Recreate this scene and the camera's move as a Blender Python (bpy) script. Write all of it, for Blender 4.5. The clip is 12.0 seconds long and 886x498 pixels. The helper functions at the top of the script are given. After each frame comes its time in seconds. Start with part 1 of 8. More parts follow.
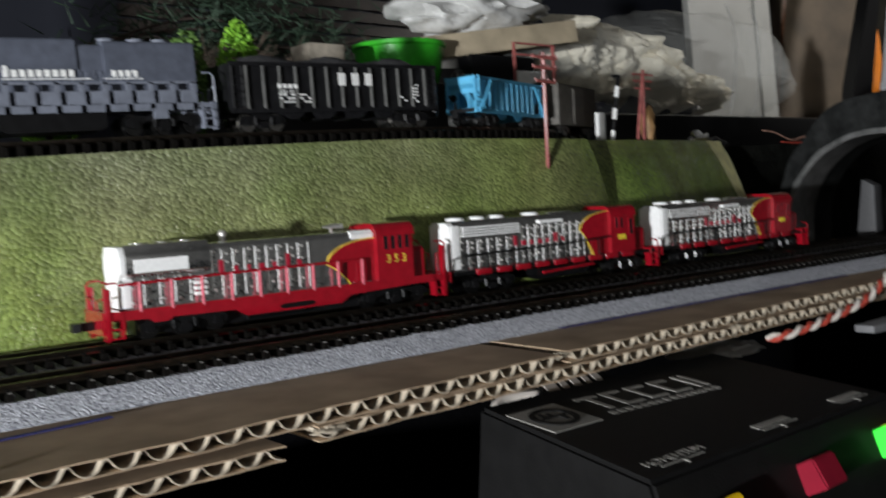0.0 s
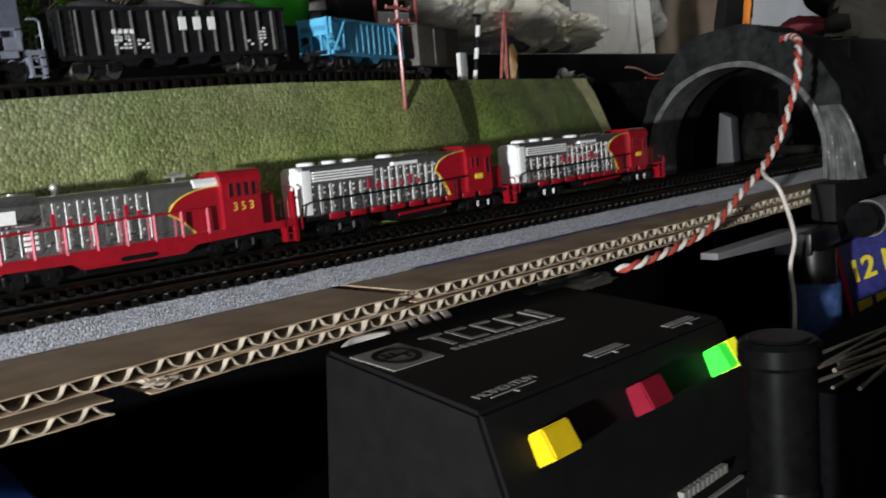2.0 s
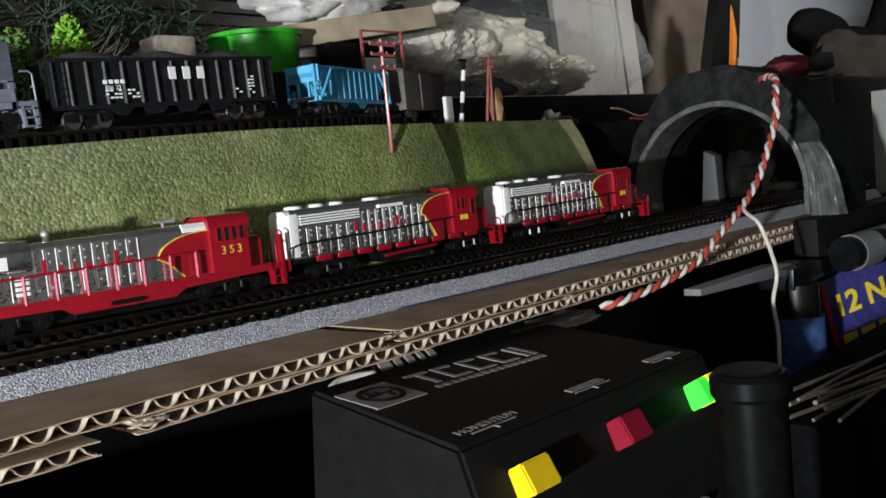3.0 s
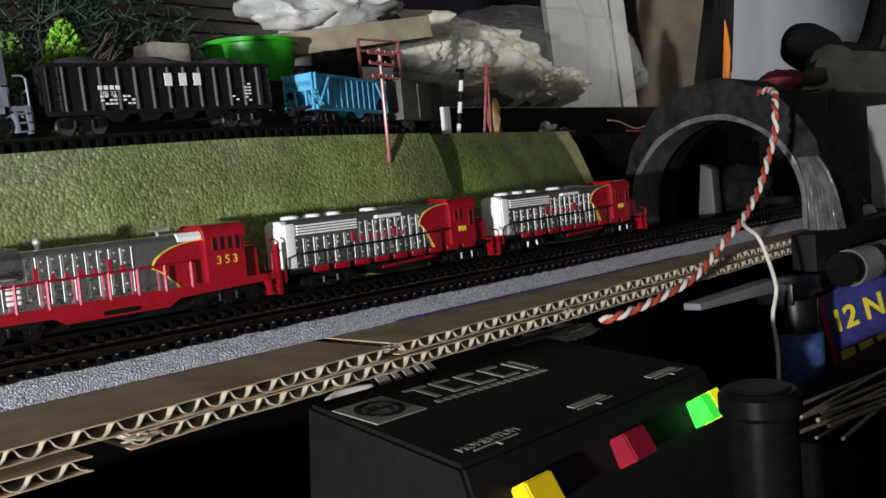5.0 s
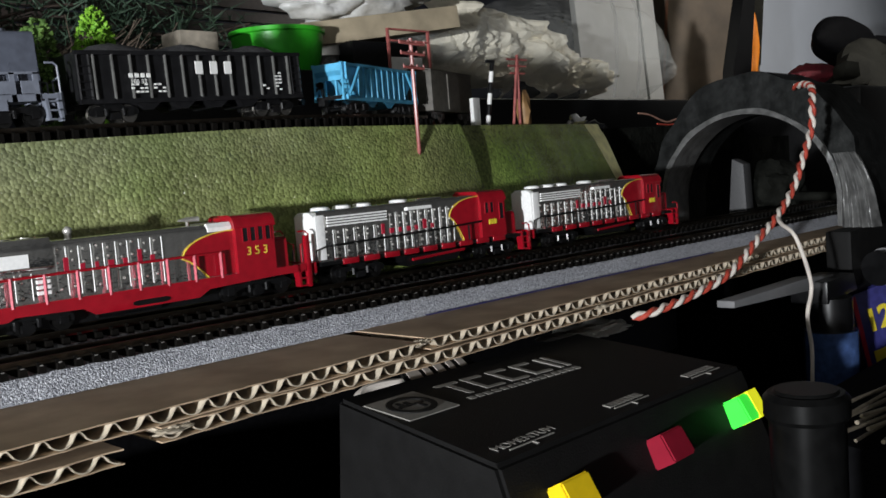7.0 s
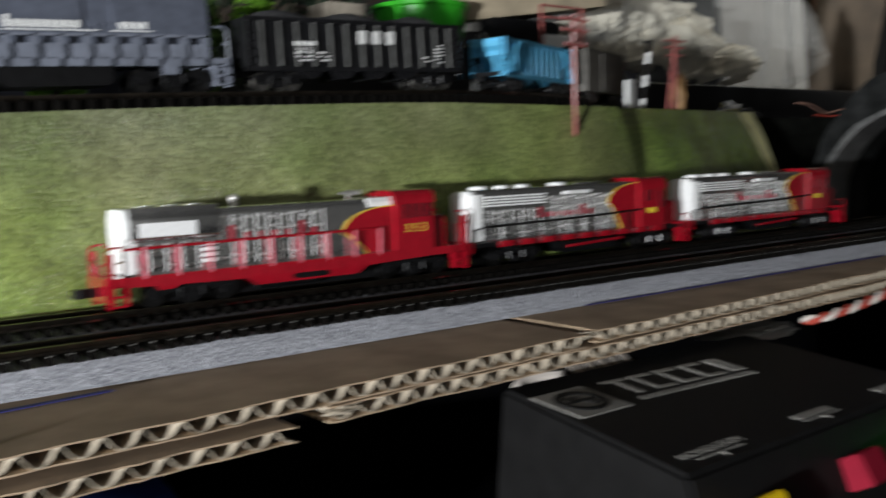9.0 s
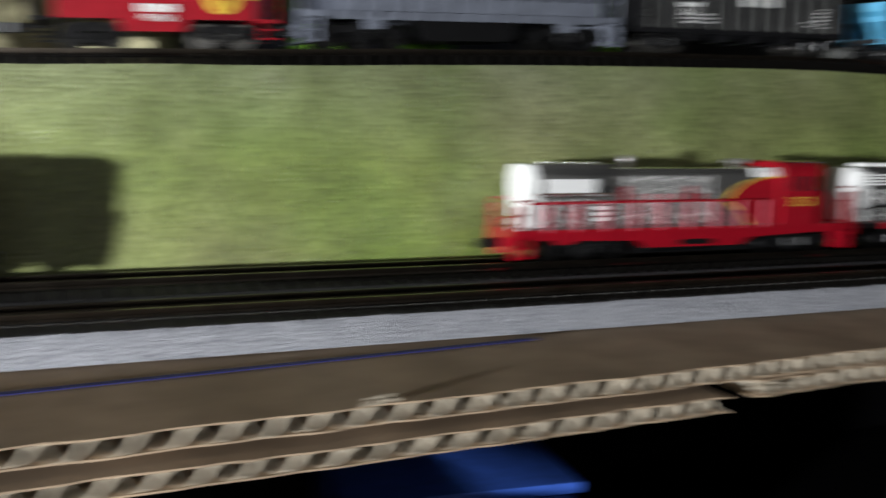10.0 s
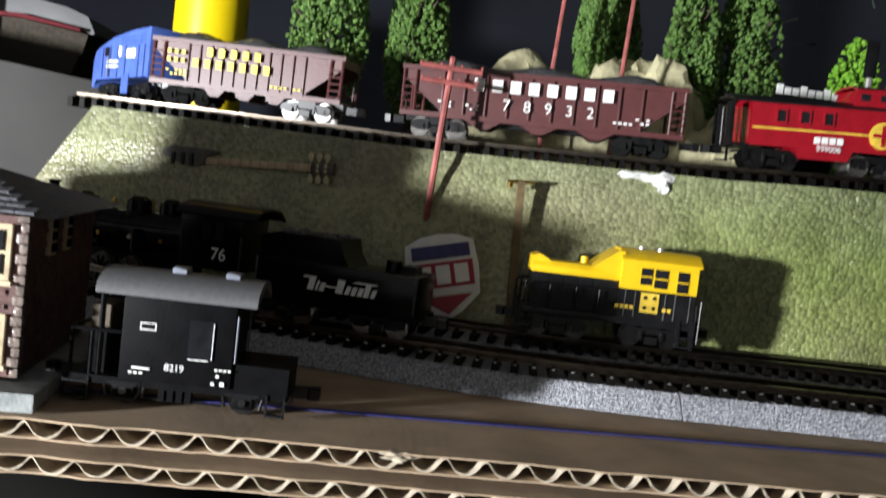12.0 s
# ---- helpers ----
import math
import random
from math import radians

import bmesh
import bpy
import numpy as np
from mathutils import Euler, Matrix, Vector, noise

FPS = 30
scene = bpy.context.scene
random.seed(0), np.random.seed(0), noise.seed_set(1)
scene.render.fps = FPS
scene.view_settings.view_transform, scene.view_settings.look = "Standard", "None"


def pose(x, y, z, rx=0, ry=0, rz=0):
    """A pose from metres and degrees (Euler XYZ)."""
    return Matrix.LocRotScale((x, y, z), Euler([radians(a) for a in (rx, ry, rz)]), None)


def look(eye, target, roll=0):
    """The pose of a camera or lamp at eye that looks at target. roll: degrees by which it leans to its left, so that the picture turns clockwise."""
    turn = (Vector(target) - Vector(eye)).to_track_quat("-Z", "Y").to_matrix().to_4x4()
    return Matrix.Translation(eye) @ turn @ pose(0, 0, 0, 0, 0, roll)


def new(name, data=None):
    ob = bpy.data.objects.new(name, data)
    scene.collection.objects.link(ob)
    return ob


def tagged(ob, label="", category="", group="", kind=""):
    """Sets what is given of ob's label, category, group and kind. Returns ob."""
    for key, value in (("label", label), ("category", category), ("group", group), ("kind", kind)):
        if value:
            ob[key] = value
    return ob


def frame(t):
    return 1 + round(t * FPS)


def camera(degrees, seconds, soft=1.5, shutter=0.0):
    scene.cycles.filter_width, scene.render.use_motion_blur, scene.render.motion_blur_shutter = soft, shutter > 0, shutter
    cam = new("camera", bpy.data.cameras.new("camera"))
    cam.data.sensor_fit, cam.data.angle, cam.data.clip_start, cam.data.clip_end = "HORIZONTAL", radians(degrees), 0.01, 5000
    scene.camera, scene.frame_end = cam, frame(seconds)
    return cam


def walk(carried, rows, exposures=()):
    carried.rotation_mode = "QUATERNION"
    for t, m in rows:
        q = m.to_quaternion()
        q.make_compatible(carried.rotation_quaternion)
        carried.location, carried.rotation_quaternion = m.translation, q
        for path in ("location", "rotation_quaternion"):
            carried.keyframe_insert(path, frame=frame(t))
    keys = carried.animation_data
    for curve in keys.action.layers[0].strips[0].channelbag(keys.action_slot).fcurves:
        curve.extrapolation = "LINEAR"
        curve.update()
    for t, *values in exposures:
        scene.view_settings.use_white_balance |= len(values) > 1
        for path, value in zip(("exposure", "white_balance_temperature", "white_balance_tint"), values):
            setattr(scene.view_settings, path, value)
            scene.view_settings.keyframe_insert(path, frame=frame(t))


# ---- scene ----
cam = camera(51.7, 12.0, soft=1.6, shutter=1.0)
METRES, EYE, TILT, LEAN, TURN = 0.25, 0.05, 0.0, 0.0, -39.8
ROWS = [
    (0.0, 0.0, 0.0, 0.0, -0.19, -3.49, 3.17),
    (0.5, 0.0121, 0.0192, -0.0085, -2.43, -4.92, 3.66),
    (1.0, 0.05, 0.0507, -0.0107, -3.06, -6.44, 4.07),
    (1.5, 0.0643, 0.0425, -0.0113, -4.83, -8.09, 4.52),
    (2.0, 0.0724, -0.0087, -0.0064, -6.44, -7.43, 4.88),
    (2.5, 0.0923, -0.0188, -0.0086, -6.27, -6.06, 5.92),
    (3.0, 0.0875, -0.0358, -0.0062, -6.69, -4.9, 5.69),
    (5.0, 0.0769, -0.015, -0.0052, -7.28, -4.28, 5.11),
    (5.5, 0.0722, -0.0116, -0.0042, -6.59, -4.28, 4.89),
    (6.0, 0.0682, -0.0027, -0.0033, -6.27, -4.38, 4.67),
    (6.5, 0.0668, 0.0014, -0.0029, -6.06, -4.59, 4.6),
    (8.5, 0.0209, 0.0429, -0.001, -3.92, -4.96, 2.46),
    (9.0, -0.0096, 0.063, -0.001, 0.81, -5.45, 1.93),
    (9.5, -0.0765, 0.0747, -0.0014, 6.72, -6.69, 0.55),
    (10.0, -0.1923, 0.0353, 0.0022, 15.44, -7.82, -1.21),
    (10.5, -0.3112, -0.0694, 0.0069, 27.55, -8.88, -1.94),
    (11.0, -0.443, -0.2385, 0.0082, 32.77, -9.15, -5.78),
    (11.5, -0.4907, -0.2907, 0.0011, 34.56, -6.59, -6.82),
    (12.0, -0.471, -0.3116, 0.0111, 34.88, -4.33, -6.75),
]
walk(cam, [(t, pose(0, 0, EYE, TILT, LEAN, TURN) @ pose(METRES * x, METRES * y, METRES * z, 90 + pitch, roll, yaw)) for t, x, y, z, yaw, pitch, roll in ROWS],
     exposures=[(0.0, -0.02), (1.0, 0.04), (2.5, 0.24), (3.2, 0.25), (5.0, 0.15), (8.5, 0.10), (10.0, -0.1), (10.5, -0.2), (11.0, -0.4), (11.5, -0.28), (12.0, -0.12)])

# ---- world and lamp ----
world = bpy.data.worlds.new("world")
scene.world = world
world.use_nodes = True
world.node_tree.nodes["Background"].inputs[0].default_value = (0.85, 0.92, 1.0, 1)
world.node_tree.nodes["Background"].inputs[1].default_value = 0.018

lamp_data = bpy.data.lights.new("torch_light", "POINT")
lamp_data.energy = 40.0
lamp_data.color = (0.97, 1.0, 1.03)
lamp_data.shadow_soft_size = 0.016
lamp = new("torch_light", lamp_data)
lamp.location = (-0.60, -0.08, 0.026)

# a desk lamp beyond the east end, turned to the board and the clutter there
room_data = bpy.data.lights.new("desk_lamp", "SPOT")
room_data.energy = 12.0
room_data.color = (1.0, 0.97, 0.93)
room_data.spot_size = math.radians(104)
room_data.spot_blend = 0.35
room_data.shadow_soft_size = 0.05
room_lamp = new("desk_lamp", room_data)
room_lamp.matrix_basis = look((1.27, -0.02, 0.46), (1.32, 0.62, 0.24))


# ---- materials ----
def mat(name, color, rough=0.5, metal=0.0, vary=0.25, scale=300.0, bump=0.0, bump_scale=1500.0, emit=0.0, coat=0.0, second=None, spec=0.5):
    m = bpy.data.materials.new(name)
    m.use_nodes = True
    nt = m.node_tree
    b = nt.nodes["Principled BSDF"]
    b.inputs["Roughness"].default_value = rough
    b.inputs["Metallic"].default_value = metal
    b.inputs["Coat Weight"].default_value = coat
    b.inputs["Specular IOR Level"].default_value = spec
    geo = nt.nodes.new("ShaderNodeNewGeometry")
    n1 = nt.nodes.new("ShaderNodeTexNoise")
    n1.inputs["Scale"].default_value = scale
    n1.inputs["Detail"].default_value = 5
    nt.links.new(geo.outputs["Position"], n1.inputs["Vector"])
    ramp = nt.nodes.new("ShaderNodeValToRGB")
    lo = [c * (1 - vary) for c in color[:3]]
    hi = [min(1, c * (1 + vary)) for c in color[:3]]
    if second:
        hi = second
        lo = color[:3]
    ramp.color_ramp.elements[0].position, ramp.color_ramp.elements[1].position = 0.32, 0.68
    ramp.color_ramp.elements[0].color = (*lo, 1)
    ramp.color_ramp.elements[1].color = (*hi, 1)
    nt.links.new(n1.outputs["Fac"], ramp.inputs["Fac"])
    nt.links.new(ramp.outputs["Color"], b.inputs["Base Color"])
    if bump:
        n2 = nt.nodes.new("ShaderNodeTexNoise")
        n2.inputs["Scale"].default_value = bump_scale
        n2.inputs["Detail"].default_value = 3
        nt.links.new(geo.outputs["Position"], n2.inputs["Vector"])
        bp = nt.nodes.new("ShaderNodeBump")
        bp.inputs["Strength"].default_value = 1.0
        bp.inputs["Distance"].default_value = bump
        nt.links.new(n2.outputs["Fac"], bp.inputs["Height"])
        nt.links.new(bp.outputs["Normal"], b.inputs["Normal"])
    if emit:
        b.inputs["Emission Color"].default_value = (*color[:3], 1)
        b.inputs["Emission Strength"].default_value = emit
    return m


M_CARD = mat("cardboard", (0.43, 0.315, 0.21), 0.85, vary=0.16, scale=70, bump=0.00004, bump_scale=700)
M_KRAFT = mat("torn kraft paper", (0.47, 0.405, 0.31), 0.9, vary=0.2, scale=500, bump=0.0001, bump_scale=2500)
M_FLUTESTOP = mat("dark brown flute stop", (0.2, 0.14, 0.09), 0.9, vary=0.25, scale=400, bump=0.0001, bump_scale=2500)
M_BED = mat("ballast foam", (0.12, 0.124, 0.145), 0.30, second=(0.62, 0.63, 0.68), scale=1500, bump=0.0008, bump_scale=1700)
M_TIE = mat("dark plastic tie", (0.0052, 0.0046, 0.004), 0.5, vary=0.3, bump=0.00003, bump_scale=3000, spec=0.1)
M_RAIL = mat("nickel silver rail", (0.15, 0.125, 0.10), 0.30, 1.0, vary=0.3, scale=200)
M_SPIKE = mat("bright rail spike", (0.70, 0.68, 0.65), 0.28, 0.75)
M_RED = mat("red loco paint", (0.31, 0.005, 0.014), 0.18, coat=1.0, vary=0.12, bump=0.00006, bump_scale=700)
M_CHROME = mat("chrome plating", (0.80, 0.80, 0.79), 0.085, 0.97, vary=0.08, bump=0.00014, bump_scale=560)
M_SILVER = mat("bright silver paint", (0.86, 0.86, 0.85), 0.40, 0.0, vary=0.06, scale=900)
M_BLACK = mat("black plastic", (0.005, 0.005, 0.0055), 0.30, vary=0.3)
M_SATIN = mat("satin black paint", (0.009, 0.009, 0.010), 0.34, vary=0.3, bump=0.00003, bump_scale=1200, spec=0.3)
M_RIB = mat("worn black rib", (0.11, 0.11, 0.105), 0.3)
M_DARK = mat("dark table", (0.0035, 0.0035, 0.004), 0.7, bump=0.00004, bump_scale=200, spec=0.02)
M_GREY = mat("blue-grey loco paint", (0.088, 0.098, 0.128), 0.45, vary=0.15)
M_GREYLT = mat("light grey loco paint", (0.16, 0.175, 0.215), 0.45, vary=0.15)
M_MAROON = mat("maroon car paint", (0.085, 0.022, 0.022), 0.42, vary=0.12, bump=0.00003, bump_scale=900)
M_BLUE = mat("light blue car paint", (0.10, 0.42, 0.66), 0.42, vary=0.1)
M_DEEPBLUE = mat("royal blue loco paint", (0.075, 0.14, 0.47), 0.35, vary=0.15)
M_YELLOW = mat("yellow loco paint", (0.78, 0.50, 0.01), 0.38, vary=0.06)
M_STRIPE = mat("yellow stripe", (0.72, 0.50, 0.06), 0.4)
M_WHITE = mat("white lettering", (0.82, 0.82, 0.80), 0.5, vary=0.05)
M_GLYPHY = mat("yellow lettering", (0.75, 0.60, 0.04), 0.5, vary=0.05)
M_GLYPHR = mat("red lettering", (0.34, 0.01, 0.03), 0.4, vary=0.05)
M_GLYPHG = mat("grey printed lettering", (0.24, 0.23, 0.21), 0.6, vary=0.1)
M_BLUEINK = mat("blue marker ink", (0.03, 0.032, 0.18), 0.6, vary=0.3, scale=600)
M_COAL = mat("coal load", (0.07, 0.07, 0.073), 0.28, vary=0.5, scale=900, bump=0.0004, bump_scale=1200)
M_STEEL = mat("blackened wheel steel", (0.10, 0.10, 0.10), 0.3, 1.0, vary=0.3)
M_WHEEL = mat("bright wheel tread", (0.55, 0.54, 0.52), 0.22, 1.0)
M_BRASS = mat("brass", (0.6, 0.42, 0.12), 0.25, 1.0)
M_PORTAL = mat("dark grey tunnel foam", (0.007, 0.0074, 0.0074), 0.5, second=(0.021, 0.0222, 0.0218), scale=140, bump=0.0006, bump_scale=260, spec=0.06)
M_PORTEDGE = mat("worn grey arch edge", (0.055, 0.055, 0.054), 0.28, second=(0.14, 0.14, 0.137), scale=180, bump=0.0003, bump_scale=400)
M_CASE = mat("black power pack case", (0.008, 0.0078, 0.0078), 0.6, vary=0.15, scale=150, bump=0.00012, bump_scale=1800, spec=0.12)
M_BTNY = mat("yellow plastic button", (0.80, 0.55, 0.01), 0.3, vary=0.05)
M_BTNR = mat("dark red plastic button", (0.22, 0.008, 0.022), 0.4, vary=0.08, spec=0.25)
M_BTNG = mat("lit green button", (0.05, 0.85, 0.06), 0.3, vary=0.05, emit=0.45)
M_WIRER = mat("red wire insulation", (0.40, 0.055, 0.035), 0.45)
M_WIREW = mat("white wire insulation", (0.66, 0.60, 0.54), 0.45, vary=0.08)
M_BRICK = mat("brown brick wall", (0.105, 0.052, 0.046), 0.7, vary=0.4, scale=350, bump=0.0002, bump_scale=500)
M_SHINGLE = mat("grey shingle", (0.11, 0.11, 0.125), 0.75, vary=0.3, scale=500, bump=0.0002, bump_scale=900)
M_CREAM = mat("cream window frame", (0.62, 0.50, 0.32), 0.6)
M_QUOIN = mat("varnished corner stone", (0.20, 0.16, 0.14), 0.18, vary=0.4, scale=500, bump=0.0003, bump_scale=900)
M_GLASSDK = mat("dark window glass", (0.012, 0.012, 0.014), 0.08)
M_STONE = mat("grey stone slab", (0.33, 0.35, 0.35), 0.8, bump=0.0001)
M_ROOF = mat("grey caboose roof", (0.078, 0.078, 0.081), 0.6, vary=0.12, scale=900)
M_LEAF = mat("green tree foliage", (0.055, 0.12, 0.024), 0.7, second=(0.15, 0.27, 0.055), scale=400)
M_LIME = mat("lime bush foliage", (0.12, 0.33, 0.018), 0.7, second=(0.26, 0.52, 0.04), scale=500)
M_DKLEAF = mat("dark pine foliage", (0.02, 0.05, 0.03), 0.7, second=(0.05, 0.09, 0.05), scale=300)
M_TRUNK = mat("tree trunk", (0.07, 0.05, 0.04), 0.8)
M_ROCK = mat("beige rock", (0.50, 0.46, 0.28), 0.85, vary=0.35, scale=120, bump=0.001, bump_scale=250)
M_POLE = mat("red-brown pole", (0.34, 0.10, 0.09), 0.3, vary=0.35, scale=250)
M_SOIL = mat("dark upper ground", (0.010, 0.0105, 0.009), 0.85, vary=0.5, scale=80, bump=0.001, bump_scale=300, spec=0.04)
M_CUTFOAM = mat("pale cut foam", (0.80, 0.76, 0.40), 0.7, vary=0.2, scale=150, bump=0.0004, bump_scale=600)
M_BOWL = mat("bright green plastic bowl", (0.05, 0.55, 0.03), 0.35, vary=0.08)
M_WOOD = mat("pale wood board", (0.48, 0.40, 0.28), 0.6, vary=0.2, scale=60)
M_BAGW = mat("white plastic bag", (0.72, 0.72, 0.70), 0.35, vary=0.08, bump=0.002, bump_scale=60)
M_PAPER = mat("crumpled cream paper", (0.78, 0.73, 0.60), 0.75, vary=0.16, scale=40, bump=0.004, bump_scale=70)
M_PANEL = mat("off-white panel", (0.34, 0.34, 0.32), 0.6, vary=0.15, scale=14)
M_BOX = mat("brown paper box", (0.082, 0.060, 0.038), 0.7, vary=0.3, scale=25, bump=0.0005, bump_scale=60)
M_ORANGE = mat("orange plastic", (0.75, 0.22, 0.015), 0.4, vary=0.1)
M_CLOTHR = mat("dark red cloth", (0.13, 0.006, 0.013), 0.8)
M_TAN = mat("olive cloth", (0.017, 0.0165, 0.013), 0.85, vary=0.3, scale=30, bump=0.002, bump_scale=60, spec=0.1)
M_ROOM = mat("dim bluish wall", (0.046, 0.050, 0.066), 0.8, vary=0.2, scale=4, spec=0.05)
M_PAINT = mat("dull beige bounce wall paint", (0.195, 0.188, 0.178), 0.8, vary=0.12, scale=3, spec=0.1)
M_SLAT = mat("dark blind slat", (0.045, 0.035, 0.03), 0.5)
M_TIN = mat("tin lid", (0.5, 0.5, 0.48), 0.25, 1.0, vary=0.1)
M_BLUEBOX = mat("blue plastic", (0.05, 0.14, 0.62), 0.45, vary=0.15)
M_GREYBOX = mat("grey carton", (0.16, 0.16, 0.165), 0.6, vary=0.15, scale=40)
M_BOOKBLUE = mat("dark blue printed carton", (0.032, 0.032, 0.15), 0.4)
M_TOOL = mat("brushed hand tool metal", (0.34, 0.29, 0.22), 0.35, 0.6)

M_KNOB = mat("smooth black knob plastic", (0.0035, 0.0035, 0.0035), 0.32, vary=0.3, spec=0.1)
# pinkish red: the highlights on the rail posts are put into the colour
M_STANCH = mat("red rail post with painted highlight", (0.62, 0.13, 0.17), 0.25, coat=0.5, vary=0.25, scale=900)
M_BOGIE = mat("dull black bogie", (0.008, 0.008, 0.008), 0.75, vary=0.3, spec=0.06)
M_VAN = mat("matt black van paint", (0.0036, 0.0036, 0.004), 0.5, vary=0.3, bump=0.00003, spec=0.07)


def hill_material():
    """Painted bead foam: beads by a cell bump, olive and green paint in clouds, a grey overspray."""
    m = mat("painted bead foam", (0.185, 0.212, 0.066), 0.27, second=(0.19, 0.275, 0.068), scale=16)
    nt = m.node_tree
    b = nt.nodes["Principled BSDF"]
    geo = nt.nodes["Geometry"]
    vor = nt.nodes.new("ShaderNodeTexVoronoi")
    vor.inputs["Scale"].default_value = 780
    vor.inputs["Randomness"].default_value = 0.85
    nt.links.new(geo.outputs["Position"], vor.inputs["Vector"])
    sq = nt.nodes.new("ShaderNodeMath")
    sq.operation = "POWER"
    sq.inputs[1].default_value = 1.8
    nt.links.new(vor.outputs["Distance"], sq.inputs[0])
    inv = nt.nodes.new("ShaderNodeMath")
    inv.operation = "SUBTRACT"
    inv.inputs[0].default_value = 1.0
    nt.links.new(sq.outputs[0], inv.inputs[1])
    bp = nt.nodes.new("ShaderNodeBump")
    bp.inputs["Distance"].default_value = 0.00028
    nt.links.new(inv.outputs[0], bp.inputs["Height"])
    nt.links.new(bp.outputs["Normal"], b.inputs["Normal"])
    bp2 = nt.nodes.new("ShaderNodeBump")
    bp2.inputs["Distance"].default_value = 0.0012
    nt.links.new(inv.outputs[0], bp2.inputs["Height"])
    nt.links.new(bp2.outputs["Normal"], b.inputs["Coat Normal"])
    b.inputs["Coat Weight"].default_value = 0.7
    b.inputs["Coat Roughness"].default_value = 0.10
    n3 = nt.nodes.new("ShaderNodeTexNoise")
    n3.inputs["Scale"].default_value = 11
    n3.inputs["Detail"].default_value = 6
    nt.links.new(geo.outputs["Position"], n3.inputs["Vector"])
    r3 = nt.nodes.new("ShaderNodeValToRGB")
    r3.color_ramp.elements[0].position, r3.color_ramp.elements[1].position = 0.47, 0.68
    nt.links.new(n3.outputs["Fac"], r3.inputs["Fac"])
    mix = nt.nodes.new("ShaderNodeMix")
    mix.data_type = "RGBA"
    ramp = nt.nodes["Color Ramp"]
    # grey overspray, heavier towards the west end
    sep = nt.nodes.new("ShaderNodeSeparateXYZ")
    nt.links.new(geo.outputs["Position"], sep.inputs[0])
    rng = nt.nodes.new("ShaderNodeMapRange")
    for k, v in zip(range(1, 5), (0.05, -0.11, 0.0, 0.7)):
        rng.inputs[k].default_value = v
    nt.links.new(sep.outputs["X"], rng.inputs[0])
    add = nt.nodes.new("ShaderNodeMath")
    add.operation = "MULTIPLY_ADD"
    add.use_clamp = True
    add.inputs[1].default_value = 0.6
    nt.links.new(r3.outputs["Color"], add.inputs[0])
    nt.links.new(rng.outputs[0], add.inputs[2])
    nt.links.new(add.outputs[0], mix.inputs["Factor"])
    nt.links.new(ramp.outputs["Color"], mix.inputs["A"])
    mix.inputs["B"].default_value = (0.255, 0.245, 0.135, 1)
    # every bead takes the paint a little differently, and dull stains lie over the paint
    bead = nt.nodes.new("ShaderNodeSeparateColor")
    nt.links.new(vor.outputs["Color"], bead.inputs[0])
    n4 = nt.nodes.new("ShaderNodeTexNoise")
    n4.inputs["Scale"].default_value = 42
    n4.inputs["Detail"].default_value = 7
    n4.inputs["Roughness"].default_value = 0.65
    nt.links.new(geo.outputs["Position"], n4.inputs["Vector"])
    stain = nt.nodes.new("ShaderNodeMapRange")
    for k, v in zip(range(1, 5), (0.34, 0.60, 0.74, 1.18)):
        stain.inputs[k].default_value = v
    nt.links.new(n4.outputs["Fac"], stain.inputs[0])
    tint = nt.nodes.new("ShaderNodeMapRange")
    for k, v in zip(range(1, 5), (0.0, 1.0, 0.72, 1.28)):
        tint.inputs[k].default_value = v
    nt.links.new(bead.outputs[0], tint.inputs[0])
    both = nt.nodes.new("ShaderNodeMath")
    both.operation = "MULTIPLY"
    nt.links.new(stain.outputs[0], both.inputs[0])
    nt.links.new(tint.outputs[0], both.inputs[1])
    hsv = nt.nodes.new("ShaderNodeHueSaturation")
    hsv.inputs["Saturation"].default_value = 1.03
    nt.links.new(both.outputs[0], hsv.inputs["Value"])
    # a grey mist of overspray along the upper edge, thinning out eastwards
    high = nt.nodes.new("ShaderNodeMapRange")
    for k, v in zip(range(1, 5), (0.040, 0.066, 0.0, 1.0)):
        high.inputs[k].default_value = v
    nt.links.new(sep.outputs["Z"], high.inputs[0])
    west = nt.nodes.new("ShaderNodeMapRange")
    for k, v in zip(range(1, 5), (0.30, 0.10, 0.0, 0.55)):
        west.inputs[k].default_value = v
    nt.links.new(sep.outputs["X"], west.inputs[0])
    mist = nt.nodes.new("ShaderNodeMath")
    mist.operation = "MULTIPLY"
    nt.links.new(high.outputs[0], mist.inputs[0])
    nt.links.new(west.outputs[0], mist.inputs[1])
    cloud = nt.nodes.new("ShaderNodeMath")
    cloud.operation = "MULTIPLY"
    cloud.use_clamp = True
    nt.links.new(mist.outputs[0], cloud.inputs[0])
    nt.links.new(stain.outputs[0], cloud.inputs[1])
    grey = nt.nodes.new("ShaderNodeMix")
    grey.data_type = "RGBA"
    nt.links.new(cloud.outputs[0], grey.inputs["Factor"])
    nt.links.new(mix.outputs["Result"], grey.inputs["A"])
    grey.inputs["B"].default_value = (0.165, 0.175, 0.125, 1)
    nt.links.new(grey.outputs["Result"], hsv.inputs["Color"])
    nt.links.new(hsv.outputs["Color"], b.inputs["Base Color"])
    return m


M_HILL = hill_material()


